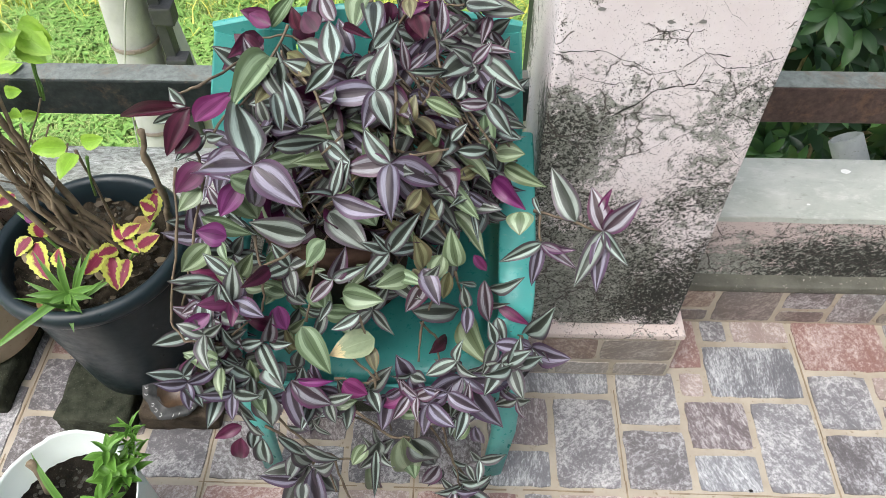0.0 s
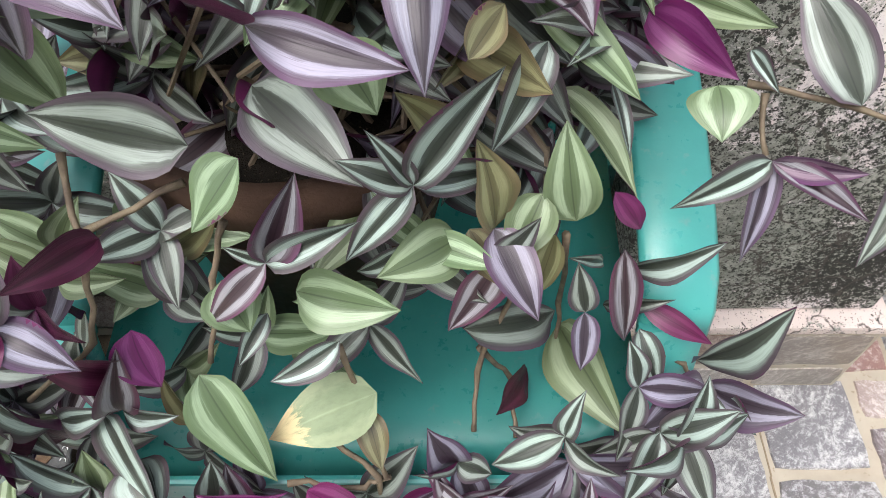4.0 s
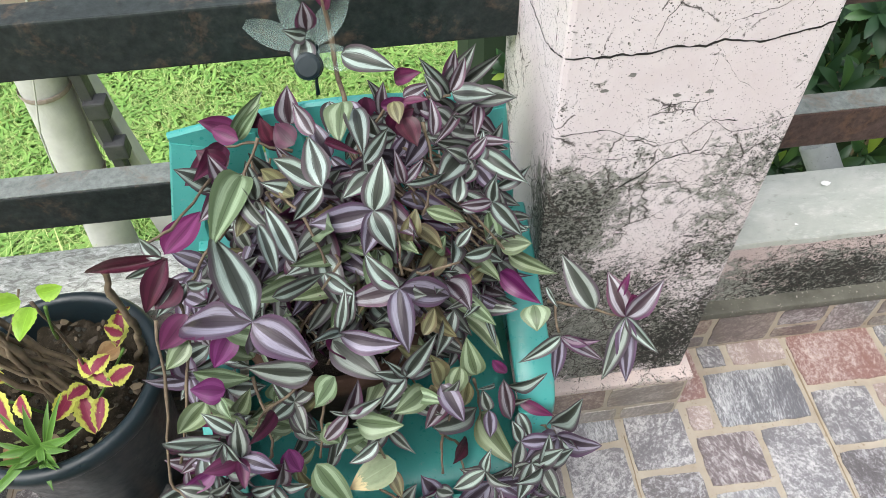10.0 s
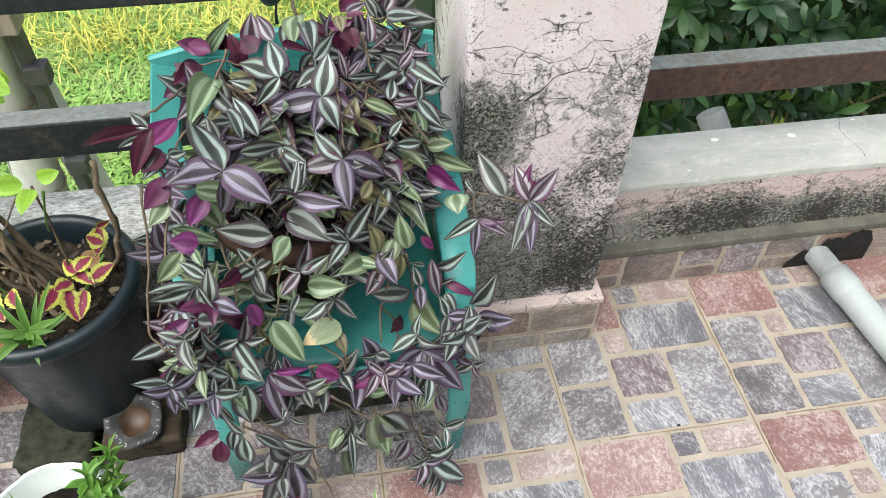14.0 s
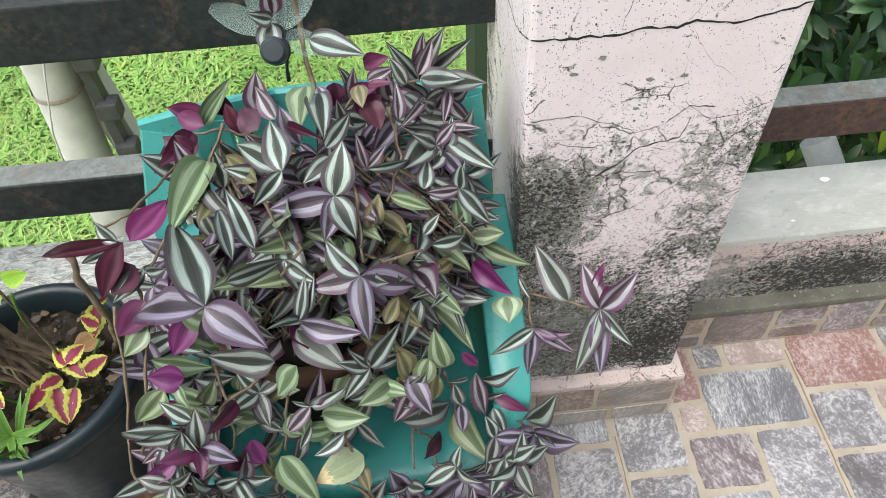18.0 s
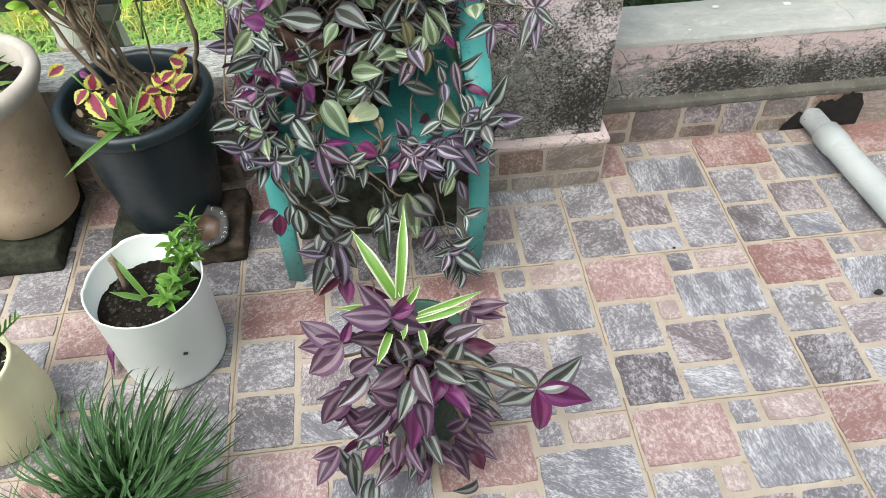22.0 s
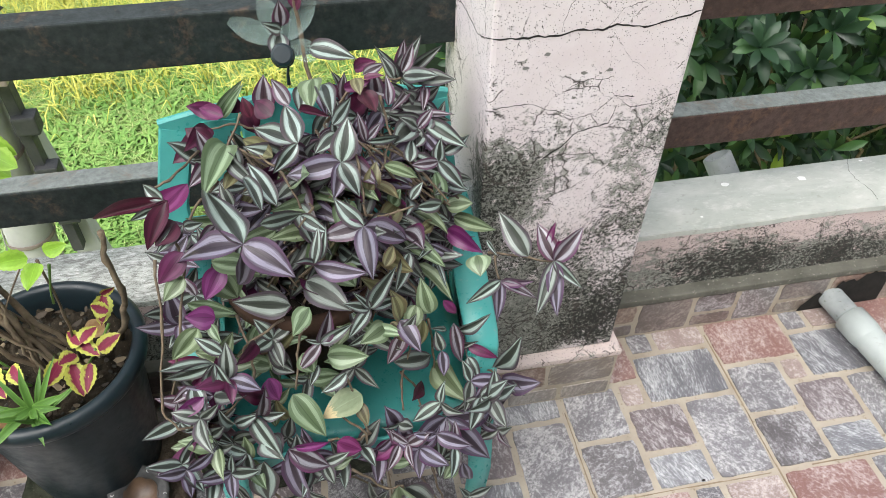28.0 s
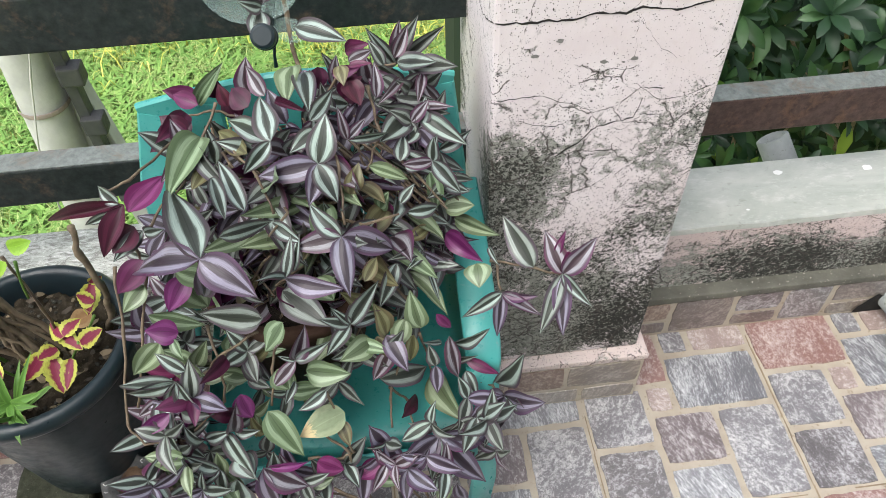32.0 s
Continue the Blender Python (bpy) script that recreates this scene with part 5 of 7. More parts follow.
# lower left sprigs
leaf("s", -0.625, 0.004, 0.625, -0.706, 0.028, 0.594, 0.017)
leaf("s", -0.625, 0.004, 0.625, -0.700, 0.021, 0.585, 0.019)
leaf("s", -0.625, 0.004, 0.625, -0.649, -0.003, 0.576, 0.016)
leaf("s", -0.625, 0.004, 0.625, -0.605, -0.007, 0.566, 0.020)
leaf("s", -0.614, 0.014, 0.630, -0.647, 0.032, 0.649, 0.017)
leaf("m", -0.575, 0.049, 0.597, -0.599, -0.000, 0.620, 0.020)
leaf("v", -0.652, 0.002, 0.559, -0.695, -0.011, 0.543, 0.019)
leaf("m", -0.579, 0.009, 0.526, -0.605, -0.007, 0.572, 0.023)
leaf("v", -0.566, 0.020, 0.555, -0.556, 0.003, 0.522, 0.026)
leaf("g", -0.497, 0.062, 0.642, -0.525, 0.045, 0.607, 0.029)
leaf("r", -0.489, 0.034, 0.597, -0.471, 0.058, 0.637, 0.024)
leaf("s", -0.489, 0.034, 0.597, -0.510, 0.038, 0.605, 0.008)
leaf("s", -0.489, 0.034, 0.597, -0.441, 0.042, 0.620, 0.018)
leaf("r", -0.489, 0.034, 0.597, -0.524, 0.021, 0.560, 0.016)
leaf("g", -0.483, 0.048, 0.550, -0.424, 0.033, 0.553, 0.034)
leaf("g", -0.516, 0.037, 0.577, -0.504, 0.021, 0.551, 0.030)
leaf("s", -0.497, 0.034, 0.549, -0.513, 0.010, 0.532, 0.012)
leaf("s", -0.459, 0.026, 0.532, -0.498, 0.008, 0.518, 0.017)
leaf("g", -0.538, 0.012, 0.519, -0.499, -0.029, 0.461, 0.037)
leaf("y", -0.441, 0.016, 0.486, -0.503, -0.011, 0.481, 0.036)
leaf("n", -0.448, 0.009, 0.477, -0.438, -0.022, 0.459, 0.017)
leaf("s", -0.624, -0.002, 0.489, -0.636, -0.012, 0.550, 0.018)
leaf("s", -0.624, -0.002, 0.489, -0.587, -0.004, 0.507, 0.018)
leaf("r", -0.586, 0.001, 0.496, -0.571, 0.009, 0.556, 0.021)
leaf("s", -0.586, 0.001, 0.496, -0.550, -0.006, 0.504, 0.017)
leaf("s", -0.598, 0.001, 0.494, -0.559, -0.055, 0.454, 0.030)
leaf("n", -0.549, 0.006, 0.470, -0.563, 0.016, 0.510, 0.019)
leaf("d", -0.546, 0.050, 0.538, -0.565, 0.064, 0.577, 0.022)
# right, over the arm and the seat
leaf("g", -0.347, 0.085, 0.589, -0.365, 0.058, 0.560, 0.026)
leaf("g", -0.393, 0.070, 0.570, -0.436, 0.037, 0.579, 0.030)
leaf("n", -0.387, 0.071, 0.576, -0.369, 0.050, 0.550, 0.019)
leaf("n", -0.338, 0.076, 0.564, -0.346, 0.068, 0.512, 0.017)
leaf("d", -0.389, 0.042, 0.518, -0.322, 0.097, 0.447, 0.027)
leaf("r", -0.288, 0.095, 0.523, -0.279, 0.068, 0.455, 0.020)
leaf("s", -0.282, 0.098, 0.500, -0.233, 0.085, 0.544, 0.018)
leaf("s", -0.299, 0.096, 0.508, -0.328, 0.074, 0.544, 0.008)
leaf("p", -0.266, 0.090, 0.467, -0.218, 0.068, 0.450, 0.015)
leaf("s", -0.224, 0.070, 0.426, -0.188, 0.058, 0.514, 0.024)
leaf("g", -0.316, 0.102, 0.419, -0.280, 0.015, 0.423, 0.043)
leaf("s", -0.267, 0.078, 0.454, -0.254, 0.045, 0.428, 0.020)
leaf("d", -0.291, 0.094, 0.460, -0.249, 0.082, 0.485, 0.012)
leaf("l", -0.211, 0.060, 0.402, -0.158, 0.026, 0.427, 0.034)
leaf("s", -0.211, 0.060, 0.402, -0.182, 0.023, 0.400, 0.019)
leaf("s", -0.211, 0.060, 0.402, -0.254, -0.017, 0.394, 0.028)
leaf("l", -0.211, 0.060, 0.402, -0.271, 0.018, 0.420, 0.036)
leaf("l", -0.316, 0.001, 0.411, -0.241, 0.009, 0.397, 0.029)
leaf("l", -0.316, 0.001, 0.411, -0.254, -0.047, 0.348, 0.042)
leaf("s", -0.316, 0.001, 0.411, -0.333, -0.039, 0.355, 0.024)
leaf("l", -0.316, 0.001, 0.411, -0.374, -0.020, 0.386, 0.036)
leaf("d", -0.317, 0.015, 0.420, -0.358, 0.018, 0.430, 0.024)
leaf("m", -0.341, 0.068, 0.415, -0.366, 0.022, 0.439, 0.018)
leaf("l", -0.392, -0.004, 0.424, -0.411, -0.002, 0.475, 0.025)
leaf("s", -0.392, -0.004, 0.424, -0.420, -0.021, 0.448, 0.011)
leaf("l", -0.392, -0.004, 0.424, -0.372, -0.025, 0.359, 0.024)
leaf("d", -0.392, -0.004, 0.424, -0.369, -0.008, 0.413, 0.020)
# front edge and hanging ends
leaf("s", -0.614, -0.028, 0.450, -0.652, -0.019, 0.481, 0.020)
leaf("s", -0.614, -0.028, 0.450, -0.655, -0.036, 0.422, 0.017)
leaf("s", -0.614, -0.028, 0.450, -0.616, -0.050, 0.403, 0.017)
leaf("d", -0.618, -0.030, 0.447, -0.708, -0.021, 0.362, 0.019)
leaf("p", -0.715, -0.023, 0.428, -0.672, -0.027, 0.500, 0.027)
leaf("p", -0.710, -0.016, 0.416, -0.664, -0.019, 0.456, 0.022)
leaf("s", -0.591, -0.041, 0.440, -0.599, -0.050, 0.341, 0.038)
leaf("s", -0.583, -0.018, 0.467, -0.565, -0.051, 0.457, 0.039)
leaf("r", -0.554, -0.038, 0.459, -0.500, -0.051, 0.416, 0.029)
leaf("l", -0.554, -0.038, 0.459, -0.540, -0.054, 0.332, 0.032)
leaf("v", -0.546, -0.037, 0.461, -0.494, -0.033, 0.453, 0.012)
leaf("g", -0.500, -0.045, 0.407, -0.466, -0.039, 0.408, 0.019)
leaf("v", -0.485, -0.027, 0.439, -0.451, -0.034, 0.417, 0.031)
leaf("d", -0.652, -0.032, 0.403, -0.625, -0.040, 0.335, 0.018)
leaf("p", -0.663, -0.022, 0.281, -0.705, -0.040, 0.272, 0.019)
leaf("s", -0.632, -0.033, 0.306, -0.642, -0.054, 0.270, 0.022)
leaf("s", -0.601, -0.042, 0.294, -0.548, -0.053, 0.241, 0.015)
leaf("d", -0.581, -0.042, 0.226, -0.597, -0.075, 0.194, 0.025)
leaf("l", -0.580, -0.069, 0.189, -0.641, -0.075, 0.216, 0.019)
leaf("d", -0.573, -0.072, 0.186, -0.571, -0.107, 0.172, 0.023)
leaf("v", -0.402, -0.014, 0.388, -0.440, -0.029, 0.374, 0.025)
leaf("g", -0.413, -0.015, 0.340, -0.371, -0.026, 0.348, 0.020)
leaf("g", -0.403, -0.036, 0.295, -0.388, -0.074, 0.215, 0.033)
leaf("d", -0.379, -0.044, 0.292, -0.356, -0.048, 0.214, 0.031)
leaf("g", -0.463, -0.054, 0.295, -0.484, -0.077, 0.269, 0.022)
leaf("s", -0.447, -0.056, 0.282, -0.449, -0.111, 0.225, 0.015)
leaf("l", -0.296, -0.039, 0.336, -0.283, -0.038, 0.275, 0.019)
leaf("g", -0.306, -0.037, 0.350, -0.326, -0.041, 0.297, 0.019)
leaf("d", -0.345, -0.029, 0.150, -0.370, -0.061, 0.154, 0.016)
leaf("m", -0.637, 0.002, 0.450, -0.656, -0.007, 0.511, 0.025)
leaf("s", -0.295, -0.029, 0.078, -0.260, -0.030, 0.118, 0.022)
leaf("s", -0.295, -0.029, 0.078, -0.354, -0.073, 0.101, 0.021)
leaf("s", -0.295, -0.029, 0.078, -0.253, -0.096, 0.092, 0.026)
leaf("s", -0.295, -0.029, 0.078, -0.322, -0.096, 0.077, 0.023)


# denser leaves behind the sprigs, joined into one mesh a kind
def leaf_mass(name, rows, parent):
    by_kind = {}
    for row in rows:
        by_kind.setdefault(row[0], []).append(row)
    for kind, group in by_kind.items():
        verts, faces, mats, uvs = [], [], [], []
        for _, b, t, w, facing in group:
            me = leaf_mesh(kind, LEAVES.randrange(9))
            y = (t - b).normalized()
            x = y.cross(Vector(facing)).normalized()
            z = x.cross(y)
            size = (t - b).length
            m = Matrix((x * w * 1.08, y * size, z * size)).transposed().to_4x4()
            m.translation = b
            o = len(verts)
            verts += [tuple(m @ v.co) for v in me.vertices]
            for p in me.polygons:
                faces.append(tuple(o + i for i in p.vertices))
                mats.append(p.material_index)
                uvs += [tuple(me.uv_layers[0].data[i].uv) for i in p.loop_indices]
        me = bpy.data.meshes.new(name)
        me.from_pydata(verts, [], faces)
        src = leaf_mesh(kind, 0)
        for mm in src.materials:
            me.materials.append(mm)
        me.polygons.foreach_set("material_index", mats)
        me.polygons.foreach_set("use_smooth", [True] * len(faces))
        layer = me.uv_layers.new(name="UVMap")
        layer.data.foreach_set("uv", [c for uv in uvs for c in uv])
        tagged(under(new(name, me), parent), kind="stuff")


rng = random.Random(77)
rows = []


def jitter(s):
    return Vector((rng.uniform(-s, s), rng.uniform(-s, s), rng.uniform(-s, s)))


for k in range(250):
    a, e = rng.uniform(-3.3, 0.2), rng.uniform(-0.75, 1.4)
    d = Vector((math.cos(a) * math.cos(e), math.sin(a) * math.cos(e), math.sin(e)))
    f = rng.uniform(0.66, 0.94)
    b = Vector((-0.455, 0.255, 0.600)) + Vector((d.x * 0.175, d.y * 0.125, d.z * 0.175)) * f
    t = b + (d * 0.55 + Vector((rng.uniform(-1, 1), rng.uniform(-0.6, 0.2), rng.uniform(-1.2, 0.6)))).normalized() * rng.uniform(0.045, 0.075)
    if t.z > 0.86 or b.z < 0.44 or t.y > 0.36:
        continue
    rows.append((rng.choice("ddddrrlsngssl"), b, t, rng.uniform(0.02, 0.030), tuple(d + Vector((rng.uniform(-0.4, 0.4), -0.35, 0.35)))))


def sprig(c, kinds, size, out):
    """A star of three to five leaves round a shoot's tip."""
    out = Vector(out).normalized()
    u = out.orthogonal().normalized()
    w = out.cross(u)
    a0, count, kind = rng.uniform(0, 6.28), rng.choice((2, 3, 3, 4)), rng.choice(kinds)
    for k in range(count):
        a = a0 + 6.283 * k / count + rng.uniform(-0.35, 0.35)
        d = (u * math.cos(a) + w * math.sin(a) + out * rng.uniform(-0.1, 0.55)).normalized()
        s = size * rng.uniform(0.7, 1.15)
        rows.append((kind if rng.random() < 0.6 else rng.choice("drssdl"), c, c + d * s, s * rng.uniform(0.40, 0.50), tuple(out + jitter(0.3))))


# over the chair back, down its sides, on the seat's left and hanging from its front edge
for x0, x1, y0, y1, z0, z1, count, size, kinds in (
        (-0.58, -0.28, 0.26, 0.35, 0.69, 0.765, 13, 0.050, "ssddrrl"),
        (-0.54, -0.28, 0.37, 0.40, 0.725, 0.755, 6, 0.050, "ssdrr"),
        (-0.33, -0.275, 0.21, 0.31, 0.52, 0.78, 20, 0.052, "dddrsr"),
        (-0.63, -0.56, 0.16, 0.28, 0.50, 0.72, 16, 0.055, "dgrsd"),
        (-0.625, -0.56, 0.29, 0.335, 0.58, 0.73, 13, 0.056, "dgrsd"),
        (-0.70, -0.635, 0.08, 0.30, 0.50, 0.60, 13, 0.056, "ddslgs"),
        (-0.70, -0.62, -0.02, 0.08, 0.40, 0.50, 7, 0.052, "dslrs"),
        (-0.60, -0.32, -0.045, -0.005, 0.375, 0.43, 9, 0.052, "sldlr"),
        (-0.70, -0.63, -0.06, -0.02, 0.41, 0.48, 4, 0.050, "ssl"),
        (-0.275, -0.215, -0.02, 0.02, 0.36, 0.50, 5, 0.050, "sldd"),
        (-0.69, -0.61, -0.02, 0.12, 0.42, 0.62, 9, 0.050, "dgrspp"),
        (-0.62, -0.36, 0.05, 0.10, 0.44, 0.58, 15, 0.052, "gggdsn"),
        (-0.68, -0.60, -0.04, 0.02, 0.38, 0.50, 6, 0.050, "ssg"),
        (-0.64, -0.50, -0.03, 0.06, 0.41, 0.46, 5, 0.050, "dsrpg"),
        (-0.60, -0.30, -0.045, -0.015, 0.30, 0.42, 5, 0.046, "dsrd"),
        (-0.34, -0.24, -0.03, 0.10, 0.42, 0.50, 4, 0.050, "dsrl"),
        (-0.62, -0.28, -0.06, -0.02, 0.10, 0.28, 3, 0.042, "ddd"),
        (-0.36, -0.25, -0.07, -0.01, 0.06, 0.22, 4, 0.045, "ddrs")):
    for _ in range(count):
        c = Vector((rng.uniform(x0, x1), rng.uniform(y0, y1), rng.uniform(z0, z1)))
        sprig(c, kinds, size, (rng.uniform(-0.5, 0.5), -0.8, rng.uniform(0.2, 0.9)))
leaf_mass("inner_leaves", rows, zebrina)

# dusky shoots that hang from the seat's front edge to the floor
for args in (
        ("d", -0.562, -0.050, 0.205, -0.622, -0.070, 0.060, 0.040), ("d", -0.567, -0.050, 0.205, -0.640, -0.060, 0.190, 0.032),
        ("d", -0.555, -0.050, 0.215, -0.580, -0.045, 0.275, 0.040), ("d", -0.545, -0.055, 0.215, -0.520, -0.065, 0.130, 0.034),
        ("l", -0.556, -0.055, 0.205, -0.556, -0.080, 0.090, 0.036), ("d", -0.556, -0.055, 0.210, -0.515, -0.060, 0.245, 0.034),
        ("m", -0.549, -0.080, 0.133, -0.610, -0.090, 0.080, 0.016), ("v", -0.541, -0.080, 0.118, -0.552, -0.092, 0.045, 0.034),
        ("m", -0.507, -0.085, 0.092, -0.455, -0.095, 0.050, 0.020), ("v", -0.488, -0.140, 0.085, -0.492, -0.150, 0.030, 0.034),
        ("v", -0.486, -0.140, 0.075, -0.462, -0.148, 0.068, 0.018), ("m", -0.535, -0.165, 0.030, -0.590, -0.175, 0.025, 0.030),
        ("d", -0.440, -0.050, 0.300, -0.478, -0.058, 0.212, 0.040), ("g", -0.449, -0.040, 0.262, -0.449, -0.050, 0.115, 0.018),
        ("d", -0.440, -0.045, 0.280, -0.447, -0.050, 0.350, 0.016), ("g", -0.402, -0.060, 0.336, -0.392, -0.062, 0.215, 0.044),
        ("d", -0.391, -0.055, 0.320, -0.348, -0.058, 0.262, 0.046), ("r", -0.350, -0.050, 0.215, -0.378, -0.058, 0.160, 0.026),
        ("s", -0.312, -0.060, 0.158, -0.362, -0.070, 0.150, 0.024), ("s", -0.314, -0.062, 0.152, -0.328, -0.085, 0.082, 0.026),
        ("s", -0.312, -0.062, 0.154, -0.248, -0.080, 0.092, 0.034), ("s", -0.314, -0.058, 0.170, -0.264, -0.050, 0.182, 0.024),
        ("d", -0.612, -0.060, 0.330, -0.640, -0.045, 0.392, 0.020), ("s", -0.616, -0.060, 0.320, -0.618, -0.070, 0.255, 0.030),
        ("p", -0.655, -0.050, 0.300, -0.662, -0.060, 0.245, 0.026), ("d", -0.560, -0.055, 0.285, -0.505, -0.060, 0.252, 0.020)):
    leaf(*args, (0.0, -0.9, 0.45))
stem((-0.60, -0.03, 0.345), (-0.555, -0.05, 0.285), (-0.51, -0.058, 0.248), (-0.455, -0.055, 0.240))
stem((-0.515, -0.058, 0.250), (-0.505, -0.075, 0.180), (-0.488, -0.10, 0.115), (-0.486, -0.14, 0.075), (-0.512, -0.17, 0.030))
stem((-0.470, -0.045, 0.385), (-0.420, -0.055, 0.325), (-0.395, -0.055, 0.325), (-0.405, -0.05, 0.26), (-0.445, -0.052, 0.225))
stem((-0.345, -0.035, 0.33), (-0.328, -0.052, 0.235), (-0.314, -0.06, 0.155))
stem((-0.555, -0.052, 0.215), (-0.53, -0.055, 0.245))

# the stems that show between them
stem((-0.349, 0.087, 0.580), (-0.358, 0.067, 0.538), (-0.379, 0.044, 0.457), (-0.381, 0.016, 0.427))
stem((-0.330, 0.084, 0.554), (-0.318, 0.108, 0.439), (-0.317, 0.077, 0.398))
stem((-0.598, 0.089, 0.617), (-0.582, 0.036, 0.588), (-0.587, 0.016, 0.549), (-0.633, 0.001, 0.510))
stem((-0.686, 0.121, 0.710), (-0.691, 0.069, 0.641), (-0.712, 0.007, 0.532), (-0.695, -0.012, 0.512), (-0.647, -0.005, 0.499))
stem((-0.650, 0.113, 0.702), (-0.664, 0.065, 0.653), (-0.696, 0.021, 0.550))
stem((-0.481, 0.010, 0.465), (-0.442, -0.017, 0.433), (-0.436, -0.017, 0.331), (-0.425, -0.028, 0.292))
stem((-0.502, -0.043, 0.390), (-0.435, -0.031, 0.291))
stem((-0.513, 0.058, 0.600), (-0.524, 0.043, 0.569), (-0.533, 0.020, 0.519))
stem((-0.461, 0.029, 0.521), (-0.446, 0.006, 0.463), (-0.437, -0.017, 0.432))
stem((-0.223, 0.158, 0.602), (-0.164, 0.137, 0.602), (-0.131, 0.121, 0.602))
stem((-0.213, 0.152, 0.600), (-0.212, 0.124, 0.577))
stem((-0.618, -0.035, 0.311), (-0.538, -0.049, 0.225), (-0.515, -0.088, 0.190))
stem((-0.630, 0.302, 0.742), (-0.653, 0.185, 0.787), (-0.681, 0.169, 0.787))
stem((-0.562, 0.317, 0.789), (-0.585, 0.292, 0.756), (-0.588, 0.226, 0.765))
stem((-0.642, 0.141, 0.743), (-0.622, 0.185, 0.748), (-0.597, 0.209, 0.758))
stem((-0.498, -0.023, 0.439), (-0.451, -0.021, 0.425), (-0.435, -0.016, 0.431))
stem((-0.378, 0.052, 0.476), (-0.353, 0.057, 0.420), (-0.351, 0.019, 0.408))
stem((-0.653, -0.008, 0.505), (-0.656, -0.010, 0.457), (-0.690, -0.016, 0.395))
stem((-0.375, -0.018, 0.318), (-0.306, -0.012, 0.084), (-0.294, -0.025, 0.070))
stem((-0.535, 0.077, 0.608), (-0.582, 0.057, 0.595), (-0.598, 0.023, 0.607))
stem((-0.675, 0.152, 0.763), (-0.654, 0.126, 0.723), (-0.653, 0.113, 0.702))
stem((-0.266, 0.075, 0.440), (-0.227, 0.072, 0.414), (-0.212, 0.065, 0.396))
stem((-0.418, 0.217, 0.811), (-0.407, 0.179, 0.780), (-0.407, 0.123, 0.740))
stem((-0.371, 0.229, 0.789), (-0.332, 0.226, 0.748), (-0.310, 0.204, 0.710))
stem((-0.549, 0.253, 0.770), (-0.510, 0.196, 0.769), (-0.491, 0.149, 0.744))
stem((-0.364, 0.278, 0.823), (-0.354, 0.243, 0.778), (-0.376, 0.196, 0.755))


# inner leaves and tangled stems that fill the plant behind the sprigs
rng = random.Random(12)
heart = Vector((-0.455, 0.23, 0.60))
for k in range(45):
    a, e = rng.uniform(-2.9, -0.2), rng.uniform(-0.5, 1.35)
    d = Vector((math.cos(a) * math.cos(e), math.sin(a) * math.cos(e), math.sin(e)))
    b = heart + Vector((d.x * 0.155, d.y * 0.115, d.z * 0.165)) * rng.uniform(0.75, 1.05)
    t = b + (d * 0.5 + Vector((rng.uniform(-1, 1), -0.3, rng.uniform(-1.1, 0.5)))).normalized() * rng.uniform(0.05, 0.085)
    leaf(rng.choice("ddnnggrsd"), *b, *t, rng.uniform(0.022, 0.034), tuple(d + Vector((0, -0.3, 0.3))))
tangle = bmesh.new()
for k in range(150):
    a, e = rng.uniform(-3.1, 0.1), rng.uniform(-0.3, 1.5)
    d = Vector((math.cos(a) * math.cos(e), math.sin(a) * math.cos(e), math.sin(e)))
    p0 = heart + Vector((d.x * 0.10, d.y * 0.11, d.z * 0.14)) * rng.uniform(0.5, 1.0)
    p1 = p0 + Vector((rng.uniform(-0.06, 0.06), rng.uniform(-0.05, 0.04), rng.uniform(-0.05, 0.03)))
    p2 = p1 + Vector((rng.uniform(-0.05, 0.05), rng.uniform(-0.04, 0.03), rng.uniform(-0.07, 0.02)))
    tube((p0, p1, p2), (0.0022, 0.002, 0.0014), 5, tangle)
for k in range(120):
    p0 = Vector((rng.uniform(-0.585, -0.345), rng.uniform(0.27, 0.36), rng.uniform(0.68, 0.745)))
    turn, bow = rng.uniform(-0.6, 0.6), rng.uniform(-0.02, 0.03)
    pts = [p0 + Vector((math.sin(turn + f) * 0.10 * f, -0.085 * f, bow * math.sin(3.1 * f) - 0.05 * f * f)) for f in (0.0, 0.25, 0.5, 0.75, 1.0)]
    tube(pts, (0.0018, 0.0023, 0.0018, 0.0022, 0.0014), 5, tangle)
tagged(under(part("stem_tangle", tangle, STEM), zebrina), kind="stuff")
litter = bmesh.new()
for k in range(24):
    p0 = Vector((rng.uniform(-0.54, -0.40), rng.uniform(0.2, 0.3), rng.uniform(0.58, 0.66)))
    tube((p0, p0 + Vector((rng.uniform(-0.1, 0.1), rng.uniform(-0.08, 0.05), rng.uniform(0.0, 0.06)))), (0.003, 0.002), 5, litter)
tagged(under(part("dry_stems", litter, WOOD), zebrina), kind="stuff")
stem((-0.455, 0.36, 0.77), (-0.462, 0.42, 0.85), (-0.470, 0.43, 0.93), (-0.478, 0.44, 1.02), r=0.0028)
stem((-0.49, 0.41, 0.77), (-0.482, 0.425, 0.83), (-0.475, 0.43, 0.87), r=0.002, mat=BLACK)
